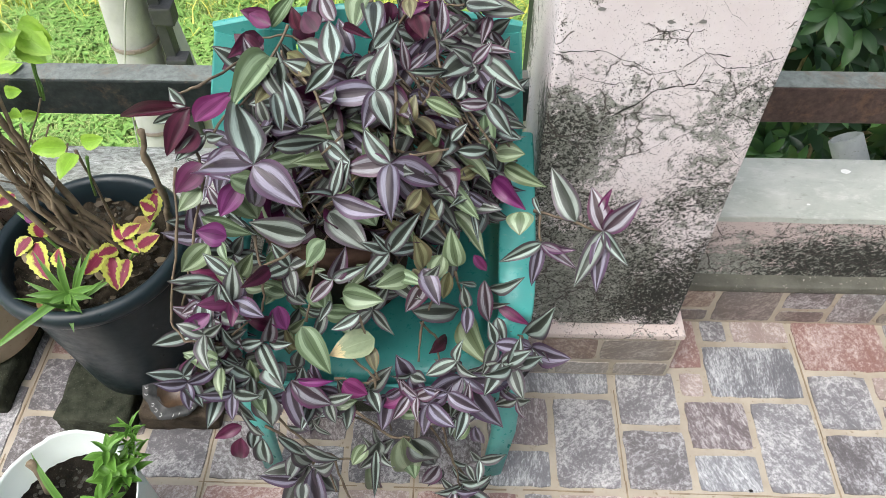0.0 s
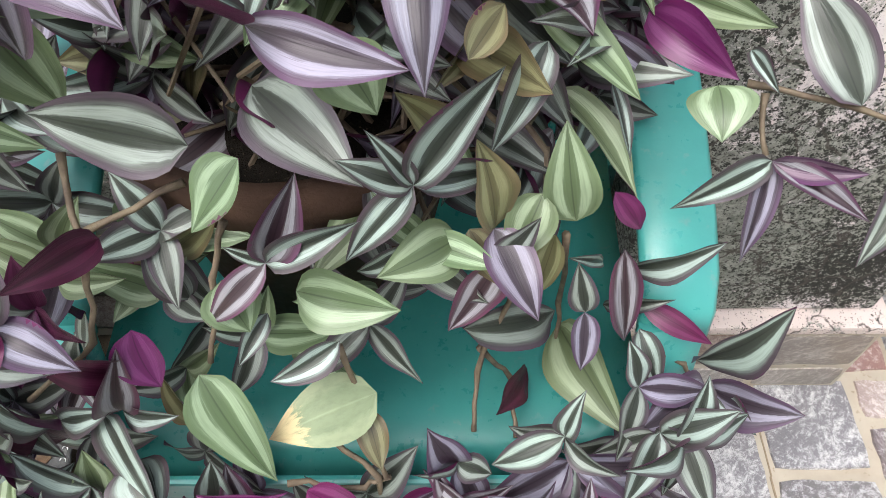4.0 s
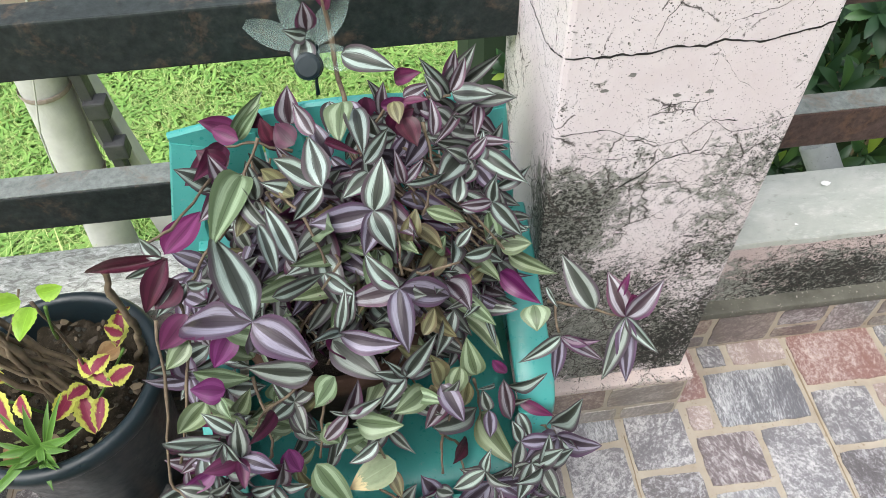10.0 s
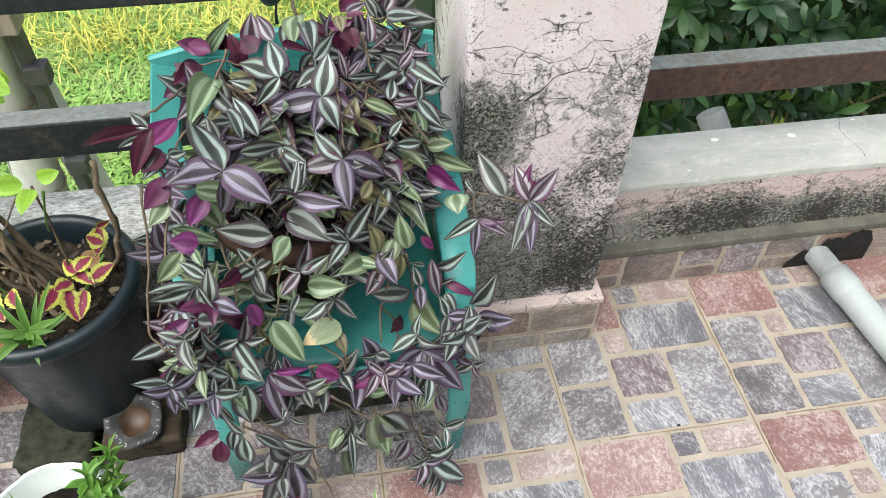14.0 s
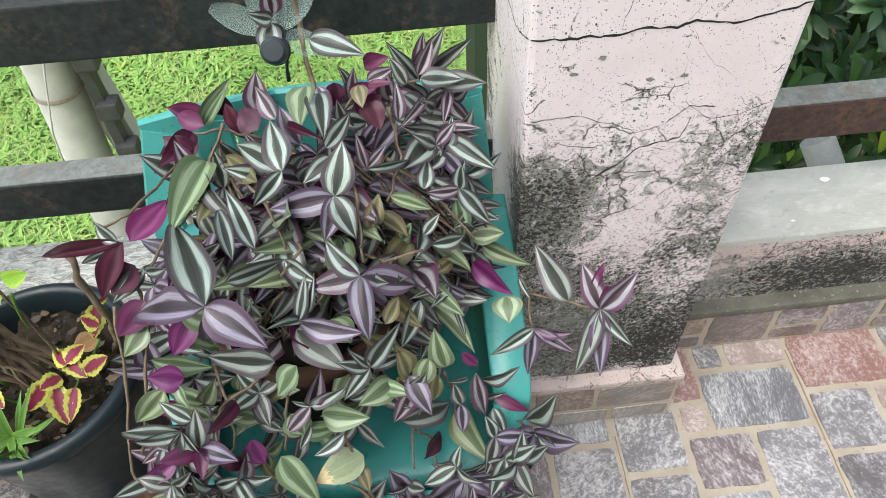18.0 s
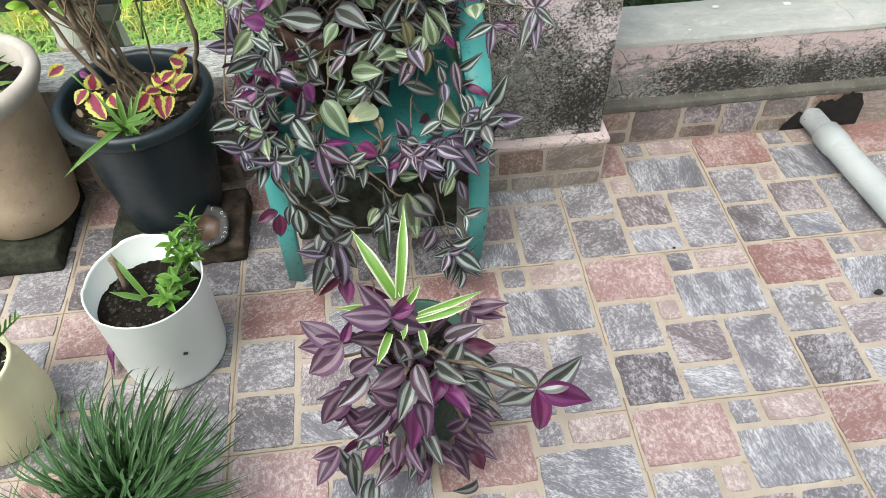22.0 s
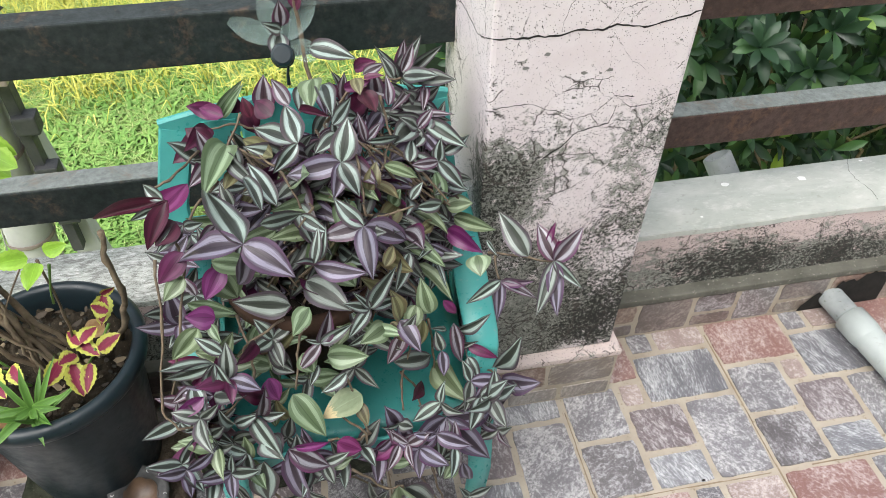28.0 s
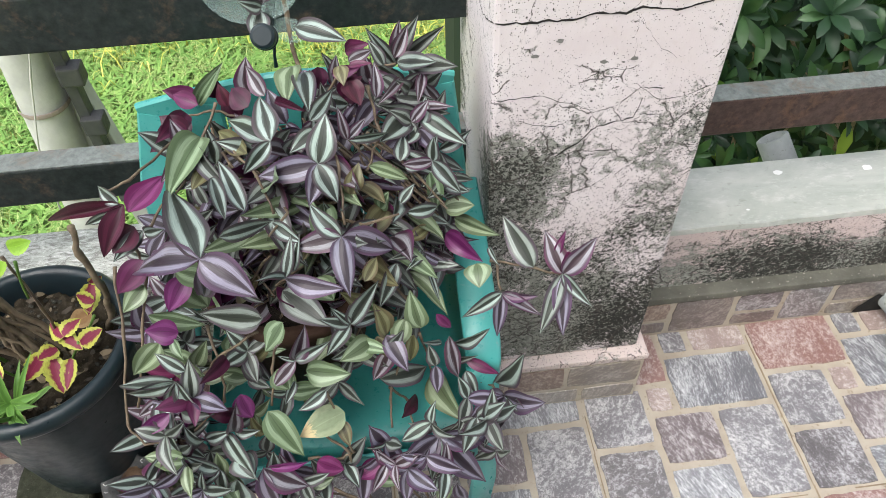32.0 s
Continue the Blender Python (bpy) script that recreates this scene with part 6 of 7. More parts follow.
for args in (("s", -0.492, 0.395, 0.868, -0.500, 0.36, 0.842, 0.026), ("r", -0.488, 0.40, 0.875, -0.487, 0.40, 0.915, 0.024), ("s", -0.490, 0.395, 0.872, -0.515, 0.38, 0.893, 0.018), ("d", -0.468, 0.42, 0.92, -0.435, 0.42, 0.965, 0.032), ("p", -0.468, 0.43, 0.885, -0.438, 0.42, 0.945, 0.026), ("s", -0.452, 0.40, 0.838, -0.385, 0.37, 0.828, 0.030), ("d", -0.475, 0.44, 1.0, -0.45, 0.43, 1.04, 0.03), ("d", -0.33, 0.36, 0.80, -0.29, 0.36, 0.865, 0.022), ("s", -0.325, 0.36, 0.79, -0.36, 0.35, 0.86, 0.02), ("r", -0.32, 0.36, 0.80, -0.315, 0.36, 0.86, 0.022), ("d", -0.315, 0.36, 0.80, -0.255, 0.37, 0.84, 0.016), ("r", -0.36, 0.34, 0.78, -0.365, 0.34, 0.83, 0.026), ("m", -0.40, 0.34, 0.76, -0.37, 0.33, 0.80, 0.03), ("p", -0.41, 0.34, 0.80, -0.37, 0.33, 0.815, 0.016)):
    leaf(*args)

# maroon and striped leaves over the top of the chair back
for args in (
        ("m", -0.617, 0.370, 0.728, -0.680, 0.345, 0.692, 0.036), ("m", -0.559, 0.378, 0.752, -0.549, 0.364, 0.718, 0.030),
        ("p", -0.600, 0.380, 0.748, -0.646, 0.385, 0.766, 0.024), ("r", -0.531, 0.378, 0.752, -0.525, 0.395, 0.802, 0.032),
        ("m", -0.391, 0.350, 0.792, -0.376, 0.335, 0.772, 0.024), ("m", -0.429, 0.366, 0.795, -0.430, 0.354, 0.765, 0.022),
        ("p", -0.390, 0.380, 0.806, -0.356, 0.370, 0.822, 0.020), ("r", -0.363, 0.340, 0.790, -0.322, 0.328, 0.783, 0.022),
        ("s", -0.323, 0.330, 0.818, -0.272, 0.310, 0.826, 0.026), ("d", -0.329, 0.310, 0.778, -0.278, 0.298, 0.776, 0.020),
        ("s", -0.316, 0.300, 0.767, -0.258, 0.288, 0.728, 0.030), ("g", -0.604, 0.370, 0.751, -0.558, 0.398, 0.794, 0.020),
        ("m", -0.580, 0.383, 0.747, -0.572, 0.388, 0.775, 0.024), ("r", -0.359, 0.348, 0.800, -0.366, 0.336, 0.766, 0.022),
        ("s", -0.472, 0.358, 0.800, -0.478, 0.330, 0.770, 0.026), ("l", -0.448, 0.358, 0.798, -0.440, 0.328, 0.762, 0.022),
        ("r", -0.352, 0.330, 0.760, -0.310, 0.312, 0.742, 0.024), ("d", -0.345, 0.325, 0.800, -0.315, 0.315, 0.768, 0.024)):
    leaf(*args)
stem((-0.53, 0.345, 0.735), (-0.585, 0.362, 0.742), (-0.62, 0.37, 0.730))
stem((-0.44, 0.345, 0.74), (-0.405, 0.352, 0.785), (-0.36, 0.345, 0.80), (-0.325, 0.33, 0.815))

# flower cut from a plastic bottle, tied to the rail: a black cap with clear petals
bottle = thing("bottle_flower", (-0.492, 0.40, 0.838), 0, "flower cut from a clear plastic bottle with black cap", "ornament")
part("cap", lathe(((0, 0.0), (0.012, 0.0), (0.0155, 0.002), (0.0165, 0.006), (0.0165, 0.022), (0.0175, 0.023), (0.0175, 0.028), (0.0, 0.028)), 40, None, lambda a, r, z: (r + (0.0006 * math.sin(20 * a) if 0.005 < z < 0.023 else 0), z)), BLACK, bottle, "ribbed black screw cap").matrix_basis = pose(0, -0.035, 0.012, -126, 0, 0)
CLEAR, n_, l_, b_ = material("clear_bottle_plastic", 0.12, 0.0, 0.5)
b_.inputs["Base Color"].default_value = (0.42, 0.58, 0.53, 1)
b_.inputs["Alpha"].default_value = 0.30
for k, (ang, length) in enumerate(((106, 0.062), (150, 0.068), (48, 0.068), (-20, 0.045))):
    bm = bmesh.new()
    rows = []
    for j in range(9):
        v = j / 8
        half = 0.0165 * math.sin(math.pi * (0.12 + 0.80 * v)) ** 0.8
        rows.append([bm.verts.new((half * u, 0.012 + length * v, 0.012 * v * v - 0.006 * (1 - u * u))) for u in (-1, 0, 1)])
    for a, b in zip(rows, rows[1:]):
        for i in range(2):
            bm.faces.new((a[i], a[i + 1], b[i + 1], b[i])).smooth = True
    part("petal", bm, CLEAR, bottle, "clear greenish plastic petal").matrix_basis = pose(0, 0.008, 0.004, 66, 0, 0) @ pose(0, 0, 0, 0, 0, ang - 90)

# ---- pots on the left ----
def pebbles(bm, rng, count, radius, z, size):
    for _ in range(count):
        a, r = rng.uniform(0, 6.28), radius * math.sqrt(rng.random())
        made = bmesh.ops.create_icosphere(bm, subdivisions=1, radius=size * rng.uniform(0.4, 1.2))["verts"]
        for v in made:
            v.co = Vector((v.co.x * rng.uniform(0.8, 1.3), v.co.y, v.co.z * 0.6)) + Vector((r * math.cos(a), r * math.sin(a), z))
    return bm


def soil_part(parent, radius, z, seed, rough=0.006, earth=SOIL):
    bm = bmesh.new()
    bmesh.ops.create_grid(bm, x_segments=44, y_segments=44, size=radius)
    for v in bm.verts:
        u, w = v.co.x / radius, v.co.y / radius
        v.co.x, v.co.y = radius * u * math.sqrt(1 - w * w / 2), radius * w * math.sqrt(1 - u * u / 2)
        v.co.z = z + rough * noise.noise(Vector((v.co.x * 40, v.co.y * 40, seed))) + 0.4 * rough * noise.noise(Vector((v.co.x * 130, v.co.y * 130, seed)))
    part("soil", bm, earth, parent, "", True)
    tagged(part("soil_litter", pebbles(bmesh.new(), random.Random(seed), 170, radius * 0.92, z, 0.0048), CRUMB, parent), kind="stuff")


def rough_block(x0, x1, y0, y1, z1, seed, depth=0.005):
    """A worn concrete block: rounded corners, lumpy faces and broken edges; its foot and its top stay level."""
    bm = boxed(x0, x1, y0, y1, 0.0, z1, 0.010, 2)
    bmesh.ops.subdivide_edges(bm, edges=[e for e in bm.edges if e.calc_length() > 0.03], cuts=9, use_grid_fill=True)
    off = Vector((seed * 3.1, seed * 1.7, 0))
    for v in bm.verts:
        p = v.co
        d = noise.noise(p * 28 + off) * depth + noise.noise(p * 75 + off) * depth * 0.6
        edge = 0.5 if p.z > z1 - 0.004 else 1.0
        p.x += d * (1 if p.x > (x0 + x1) / 2 else -1)
        p.y += d * (1 if p.y > (y0 + y1) / 2 else -1)
        p.z = max(0.0, p.z - abs(d) * edge if p.z > 0.01 else 0.0)
    return bm


slab = part("concrete_block", rough_block(-1.10, -0.955, 0.09, 0.27, 0.062, 1), MOSS, None, "", True)
tagged(slab, "mossy dark concrete block under the black pot", "block", "blocks under the pot")
slab = part("concrete_block", rough_block(-0.940, -0.788, 0.105, 0.30, 0.060, 2), OLD_BLOCK, None, "", True)
tagged(slab, "worn brown concrete block with rusty stains beside the chair", "block", "blocks under the pot")

black = thing("black_pot", (-0.955, 0.255, 0.06), 0, "large black plastic plant pot on mossy blocks", "pot")
part("body", lathe(((0, 0.0), (0.105, 0.0), (0.112, 0.006), (0.118, 0.05), (0.146, 0.295), (0.148, 0.31)), 56), BLACK, black, "", True)
part("rim", lathe(((0.146, 0.305), (0.160, 0.308), (0.166, 0.318), (0.166, 0.334), (0.160, 0.342), (0.150, 0.343), (0.143, 0.336), (0.140, 0.31), (0.135, 0.25)), 56), BLACK, black, "rolled black rim", True)
soil_part(black, 0.139, 0.292, 3, 0.026, SOIL_DRY)

flakes = bmesh.new()
fl = random.Random(51)
for k in range(80):
    a, q = fl.uniform(0, 6.28), 0.13 * math.sqrt(fl.random())
    c, g, w = Vector((q * math.cos(a), q * math.sin(a), 0.302 + fl.uniform(0, 0.008))), fl.uniform(0, 6.28), fl.uniform(0.003, 0.012)
    u, v = Vector((math.cos(g), math.sin(g), fl.uniform(-0.5, 0.5))) * w, Vector((-math.sin(g), math.cos(g), fl.uniform(-0.5, 0.5))) * w * 0.6
    flakes.faces.new([flakes.verts.new(c + u * x + v * y + Vector((0, 0, 0.2 * w * x * x))) for x, y in ((-1, 0), (-0.4, -0.9), (0.6, -0.7), (1.1, 0.1), (0.4, 0.9), (-0.6, 0.8))])
tagged(part("dry_litter", flakes, island_leaf("dry_leaf_litter", ((0.0, (0.05, 0.04, 0.03)), (0.45, (0.11, 0.085, 0.055)), (0.85, (0.24, 0.19, 0.12)), (1.0, (0.09, 0.12, 0.04))), 0.85), black), kind="stuff")

coleus = thing("coleus_plant", (-0.93, 0.2, 0.35), 0, "coleus with crimson leaves edged yellow in black pot", "plant")
spiky = thing("strap_leaf_plant", (-0.95, 0.16, 0.35), 0, "small green strap-leaved seedling in black pot soil", "plant")
spider = thing("spider_plant", (-0.41, -0.37, 0.25), 0, "spider plant with white-edged green leaves in green pot", "plant")
PLANTS = {"w": spider, "c": coleus, "k": spiky}
PLANT = PLANTS["w"]
strap("w", -0.442, -0.382, 0.418, -0.504, -0.284, 0.485, 0.021)
strap("w", -0.438, -0.381, 0.419, -0.416, -0.264, 0.510, 0.018)
strap("w", -0.415, -0.406, 0.400, -0.304, -0.400, 0.441, 0.013)
strap("w", -0.411, -0.410, 0.396, -0.326, -0.415, 0.426, 0.016)
strap("w", -0.480, -0.388, 0.410, -0.534, -0.394, 0.426, 0.011)
strap("w", -0.458, -0.421, 0.383, -0.483, -0.468, 0.366, 0.015)
strap("w", -0.408, -0.424, 0.385, -0.404, -0.464, 0.376, 0.013)
strap("w", -0.434, -0.410, 0.394, -0.438, -0.444, 0.391, 0.012)
strap("w", -0.431, -0.394, 0.409, -0.401, -0.379, 0.451, 0.012)
PLANT = PLANTS["c"]
leaf("c", -1.024, 0.240, 0.424, -1.017, 0.253, 0.455, 0.035)
leaf("c", -1.028, 0.229, 0.424, -0.996, 0.172, 0.396, 0.042)
leaf("c", -0.909, 0.214, 0.424, -0.934, 0.176, 0.407, 0.032)
leaf("c", -0.892, 0.202, 0.424, -0.874, 0.151, 0.400, 0.035)
leaf("c", -0.863, 0.198, 0.424, -0.869, 0.153, 0.403, 0.028)
leaf("c", -0.895, 0.257, 0.424, -0.854, 0.219, 0.413, 0.028)
leaf("c", -0.854, 0.223, 0.424, -0.812, 0.228, 0.450, 0.031)
leaf("c", -0.860, 0.346, 0.424, -0.865, 0.297, 0.399, 0.034)
leaf("c", -0.864, 0.347, 0.424, -0.836, 0.344, 0.442, 0.016)
leaf("c", -1.105, 0.337, 0.424, -1.133, 0.311, 0.418, 0.029)
for bx, by, bz, tx, ty, tz in ((-0.88, 0.235, 0.43, -0.905, 0.262, 0.435), (-0.88, 0.235, 0.435, -0.855, 0.26, 0.44), (-0.985, 0.215, 0.425, -0.965, 0.18, 0.415), (-0.845, 0.30, 0.43, -0.875, 0.315, 0.435), (-0.885, 0.215, 0.43, -0.905, 0.19, 0.44), (-1.035, 0.235, 0.43, -1.055, 0.205, 0.415)):
    leaf("c", bx, by, bz, tx, ty, tz, 0.030)
PLANT = PLANTS["k"]
strap("k", -0.948, 0.140, 0.404, -0.926, 0.079, 0.385, 0.0125)
strap("k", -0.948, 0.140, 0.404, -0.932, 0.105, 0.408, 0.0125)
strap("k", -0.948, 0.140, 0.404, -1.060, 0.035, 0.372, 0.0125)
strap("k", -0.948, 0.140, 0.404, -1.001, 0.096, 0.394, 0.0125)
strap("k", -0.948, 0.140, 0.404, -1.007, 0.125, 0.419, 0.0125)
strap("k", -0.948, 0.140, 0.404, -0.953, 0.175, 0.467, 0.0125)
strap("k", -0.948, 0.140, 0.404, -0.883, 0.134, 0.438, 0.0125)
strap("k", -0.948, 0.140, 0.404, -0.896, 0.119, 0.423, 0.0125)
strap("k", -0.948, 0.140, 0.404, -0.978, 0.113, 0.411, 0.0125)
strap("k", -0.948, 0.140, 0.404, -0.912, 0.101, 0.406, 0.0125)
for k in range(9):
    a = 2.4 * k + 0.5
    strap("k", -0.948, 0.140, 0.380, -0.948 + 0.075 * math.cos(a), 0.140 + 0.06 * math.sin(a), 0.41 + 0.008 * k, 0.009)
PLANT = coleus
for x, y, z in ((-0.845, 0.27, 0.43), (-0.905, 0.20, 0.42), (-1.0, 0.20, 0.43), (-1.07, 0.27, 0.45), (-0.86, 0.22, 0.43)):
    stem((x * 0.5 - 0.475, y * 0.5 + 0.125, 0.345), (x, y + 0.01, z - 0.01), r=0.0022, mat=STRAP["k"])
leaf("o", -0.86, 0.30, 0.40, -0.90, 0.29, 0.385, 0.03)
leaf("o", -0.835, 0.215, 0.37, -0.815, 0.20, 0.365, 0.03)
leaf("o", -1.02, 0.155, 0.37, -0.985, 0.14, 0.365, 0.03)
leaf("v", -1.045, 0.26, 0.455, -1.02, 0.25, 0.45, 0.014)

woody = thing("woody_shrub", (-0.96, 0.27, 0.35), 0, "leggy shrub with bare brown stems and bright green leaves", "shrub")
PLANT = woody
rng = random.Random(33)
WOOD_TOPS = ((-1.06, 0.22, 0.80), (-1.02, 0.25, 0.86), (-0.99, 0.22, 0.83), (-0.97, 0.26, 0.80), (-0.94, 0.25, 0.74), (-0.91, 0.23, 0.68), (-1.08, 0.27, 0.72), (-1.03, 0.20, 0.70), (-1.10, 0.24, 0.88), (-1.05, 0.27, 0.92), (-1.00, 0.20, 0.90), (-0.965, 0.22, 0.88), (-1.12, 0.22, 0.80), (-0.93, 0.24, 0.84))
for k, (x, y, z) in enumerate(WOOD_TOPS):
    x -= 0.03
    bx, by = -0.925 + rng.uniform(-0.035, 0.03), 0.255 + rng.uniform(-0.03, 0.03)
    low = Vector((-0.972 + 0.25 * (x + 1.03) + rng.uniform(-0.02, 0.02), 0.25 + rng.uniform(-0.02, 0.02), 0.50))
    mid = Vector((-1.0 + 0.55 * (x + 1.03) + rng.uniform(-0.02, 0.02), 0.245 + rng.uniform(-0.02, 0.02), 0.50 * 0.45 + z * 0.55))
    stem((bx, by, 0.345), low, mid, (x, y, z), r=rng.uniform(0.0018, 0.0046), mat=WOOD, name="branch", seed=0.006)
    for _ in range(1 + k % 2):
        f = rng.uniform(0.1, 0.8)
        p = low.lerp(mid, f)
        q = p + Vector((rng.uniform(-0.08, 0.08), rng.uniform(-0.05, 0.04), rng.uniform(0.05, 0.14)))
        stem(p, q, r=0.0014, mat=WOOD, name="branch", seed=0.003)
stem((-0.845, 0.30, 0.36), (-0.815, 0.28, 0.43), (-0.79, 0.25, 0.53), (-0.795, 0.25, 0.60), (-0.785, 0.25, 0.655), r=0.005, mat=WOOD, name="branch", seed=0.003)
stem((-0.905, 0.26, 0.36), (-0.885, 0.24, 0.50), (-0.868, 0.212, 0.65), r=0.0022, mat=STEM, name="branch", seed=0.003)
for cx, cy, cz, n in ((-0.880, 0.225, 0.84, 7), (-0.890, 0.24, 0.82, 7), (-0.915, 0.22, 0.90, 8), (-0.945, 0.23, 0.84, 7), (-0.98, 0.23, 0.90, 8), (-0.865, 0.21, 0.66, 3), (-1.03, 0.22, 0.95, 8), (-0.93, 0.22, 0.95, 8), (-1.08, 0.22, 0.90, 7)):
    for k in range(n):
        a = 2.4 * k + cx * 31
        s = rng.uniform(0.028, 0.052)
        b = Vector((cx, cy, cz)) + Vector((math.cos(a), 0.6 * math.sin(a), rng.uniform(-0.6, 0.6))) * 0.012
        t = b + Vector((math.cos(a), 0.5 * math.sin(a) - 0.35, rng.uniform(-0.8, 0.25))).normalized() * s
        leaf("b", *b, *t, s * rng.uniform(0.5, 0.68))
    stem((cx + 0.01, cy, cz - 0.02), (cx - 0.02, cy + 0.02, cz - 0.12), r=0.0018, mat=STRAP["k"])

shell = thing("clay_dish", (-0.868, 0.15, 0.058), 20, "small dark glazed clay dish with white scrollwork on its rim", "dish")
lobed = lambda a, r, z: (r * (1 + (0.05 * math.sin(5 * a + 0.6) + 0.02 * math.sin(13 * a) if r > 0.035 else 0)), z + (0.005 * math.sin(3 * a) if r > 0.04 else 0))
part("dish", lathe(((0, 0.0), (0.022, 0.0), (0.034, 0.012), (0.052, 0.028), (0.064, 0.033), (0.064, 0.037), (0.050, 0.034), (0.036, 0.026)), 60, None, lobed), SHELL, shell, "", True)
part("bowl", lathe(((0.038, 0.028), (0.030, 0.017), (0.016, 0.010), (0, 0.008)), 40), SHELL_IN, shell, "brown glazed hollow", True)
scrolls = bmesh.new()
for k in range(24):
    a = 2 * math.pi * k / 24
    if 0.9 < a < 1.9 or k % 7 in (2, 5):
        continue
    loop = [Vector(((0.055 + 0.0038 * math.cos(g)) * math.cos(a + 0.07 * math.sin(g)), (0.055 + 0.0038 * math.cos(g)) * math.sin(a + 0.07 * math.sin(g)), 0.0372 + 0.005 * math.sin(3 * a))) for g in [0.6 * i for i in range(4 + (k * 5) % 6)]]
    loop = [p * (1 + 0.05 * math.sin(5 * a + 0.6)) * Vector((1, 1, 1)).x for p in loop]
    for p in loop:
        p.z = 0.0375 + 0.005 * math.sin(3 * a)
    tube(loop, 0.0006, 4, scrolls)
tagged(part("scrollwork", scrolls, WHITE_CHIP, shell, "white painted scrolls"), kind="stuff")
shell.matrix_basis = pose(-0.868, 0.150, 0.070, 26, -8, 20) @ Matrix.Scale(0.84, 4)

bucket = thing("white_bucket", (-0.927, -0.135, 0.0), 0, "cut-down white plastic bucket used as a planter", "bucket")
cut = random.Random(8)
JAG = [cut.uniform(-0.004, 0.004) for _ in range(12)]
part("shell", lathe(((0, 0.0), (0.098, 0.0), (0.106, 0.006), (0.1085, 0.02), (0.1075, 0.045), (0.1095, 0.05), (0.113, 0.235), (0.1145, 0.24), (0.1125, 0.241), (0.110, 0.235), (0.106, 0.14), (0, 0.14)), 64, None, lambda a, r, z: (r, z + (JAG[int(a / 6.284 * 12) % 12] + 0.012 * max(0, math.sin(a)) if z > 0.23 else 0))), WHITE, bucket, "", True)
soil_part(bucket, 0.1055, 0.180, 5, 0.007)
bm = bmesh.new()
box(bm, 0.055, 0.064, -0.099, -0.0945, 0.118, 0.122, 0.001)
part("scratch", bm, CRACK, bucket, "dark scratch")
seedlings = thing("green_seedlings", (-0.88, -0.12, 0.175), 0, "bright green leafy seedlings in the white bucket", "plant")
PLANT = seedlings
for cx, cy, cz in ((-0.87, -0.135, 0.235), (-0.855, -0.10, 0.262), (-0.885, -0.165, 0.222), (-0.865, -0.07, 0.275), (-0.845, -0.085, 0.255)):
    stem((cx - 0.005, cy + 0.01, 0.175), (cx, cy, cz), r=0.0018, mat=STRAP["k"])
    for k in range(11):
        a = 2.4 * k + rng.uniform(-0.5, 0.5)
        s = 0.048 - 0.0018 * k
        b = Vector((cx, cy, cz - 0.03 + 0.0035 * k))
        t = b + Vector((math.cos(a), math.sin(a), 0.35)).normalized() * s
        leaf("t", *b, *t, s * rng.uniform(0.30, 0.42), (rng.uniform(-0.5, 0.5), rng.uniform(-0.5, 0.5), 1))
for k in range(26):
    a, f = 2.4 * k, k / 26
    b = Vector((-0.838 + 0.006 * f, -0.055 + 0.02 * f, 0.225 + 0.08 * f))
    t = b + Vector((math.cos(a), math.sin(a), 0.5)).normalized() * 0.03
    leaf("t", *b, *t, 0.005, (0, 0, 1))
strap("k", -0.935, -0.13, 0.175, -1.0, -0.06, 0.25, 0.012)
strap("k", -0.935, -0.13, 0.175, -1.01, -0.12, 0.20, 0.012)
stem((-0.985, -0.095, 0.175), (-0.995, -0.078, 0.25), r=0.006, mat=WOOD, name="dry_stick")
fallen = thing("fallen_leaf", (-1.045, -0.16, 0.0), 0, "fallen purple leaf beside the white bucket", "leaf")
PLANT = fallen
leaf("v", -1.045, -0.12, 0.05, -1.05, -0.19, 0.01, 0.03)

beige = thing("beige_pot", (-1.315, 0.30, 0.05), 0, "tall beige cement pot with a grey rim", "pot")
part("body", lathe(((0, 0.0), (0.095, 0.0), (0.115, 0.012), (0.128, 0.10), (0.136, 0.25), (0.138, 0.33), (0.146, 0.35)), 56), CLAY, beige, "", True)
part("rim", lathe(((0.144, 0.345), (0.158, 0.355), (0.168, 0.375), (0.168, 0.392), (0.158, 0.400), (0.145, 0.400), (0.138, 0.39), (0.132, 0.33)), 56), CLAY_RIM, beige, "thick worn grey rim", True)
soil_part(beige, 0.135, 0.34, 9, 0.01)
tagged(part("concrete_block", rough_block(-1.49, -1.225, 0.13, 0.44, 0.052, 3, 0.004), MOSS, None, "", True), "mossy dark slab under the beige pot", "block", "blocks under the pot")
beige_plant = thing("potted_grass", (-1.315, 0.3, 0.39), 0, "drooping narrow green leaves in the beige pot", "plant")
PLANT = beige_plant
for k in range(16):
    a = 2.4 * k
    strap("k", -1.30 + 0.02 * math.cos(a), 0.30 + 0.02 * math.sin(a), 0.40, -1.30 + 0.11 * math.cos(a), 0.30 + 0.11 * math.sin(a), 0.42 + 0.03 * math.sin(3 * a), 0.012, 0.5)
for k in range(26):
    a = 2.4 * k
    b = Vector((-1.17 + 0.03 * math.cos(a), 0.50 + 0.03 * math.sin(a), 0.46 + 0.005 * k))
    t = b + Vector((math.cos(a), math.sin(a), 0.2)).normalized() * 0.04
    leaf("b", *b, *t, 0.02)

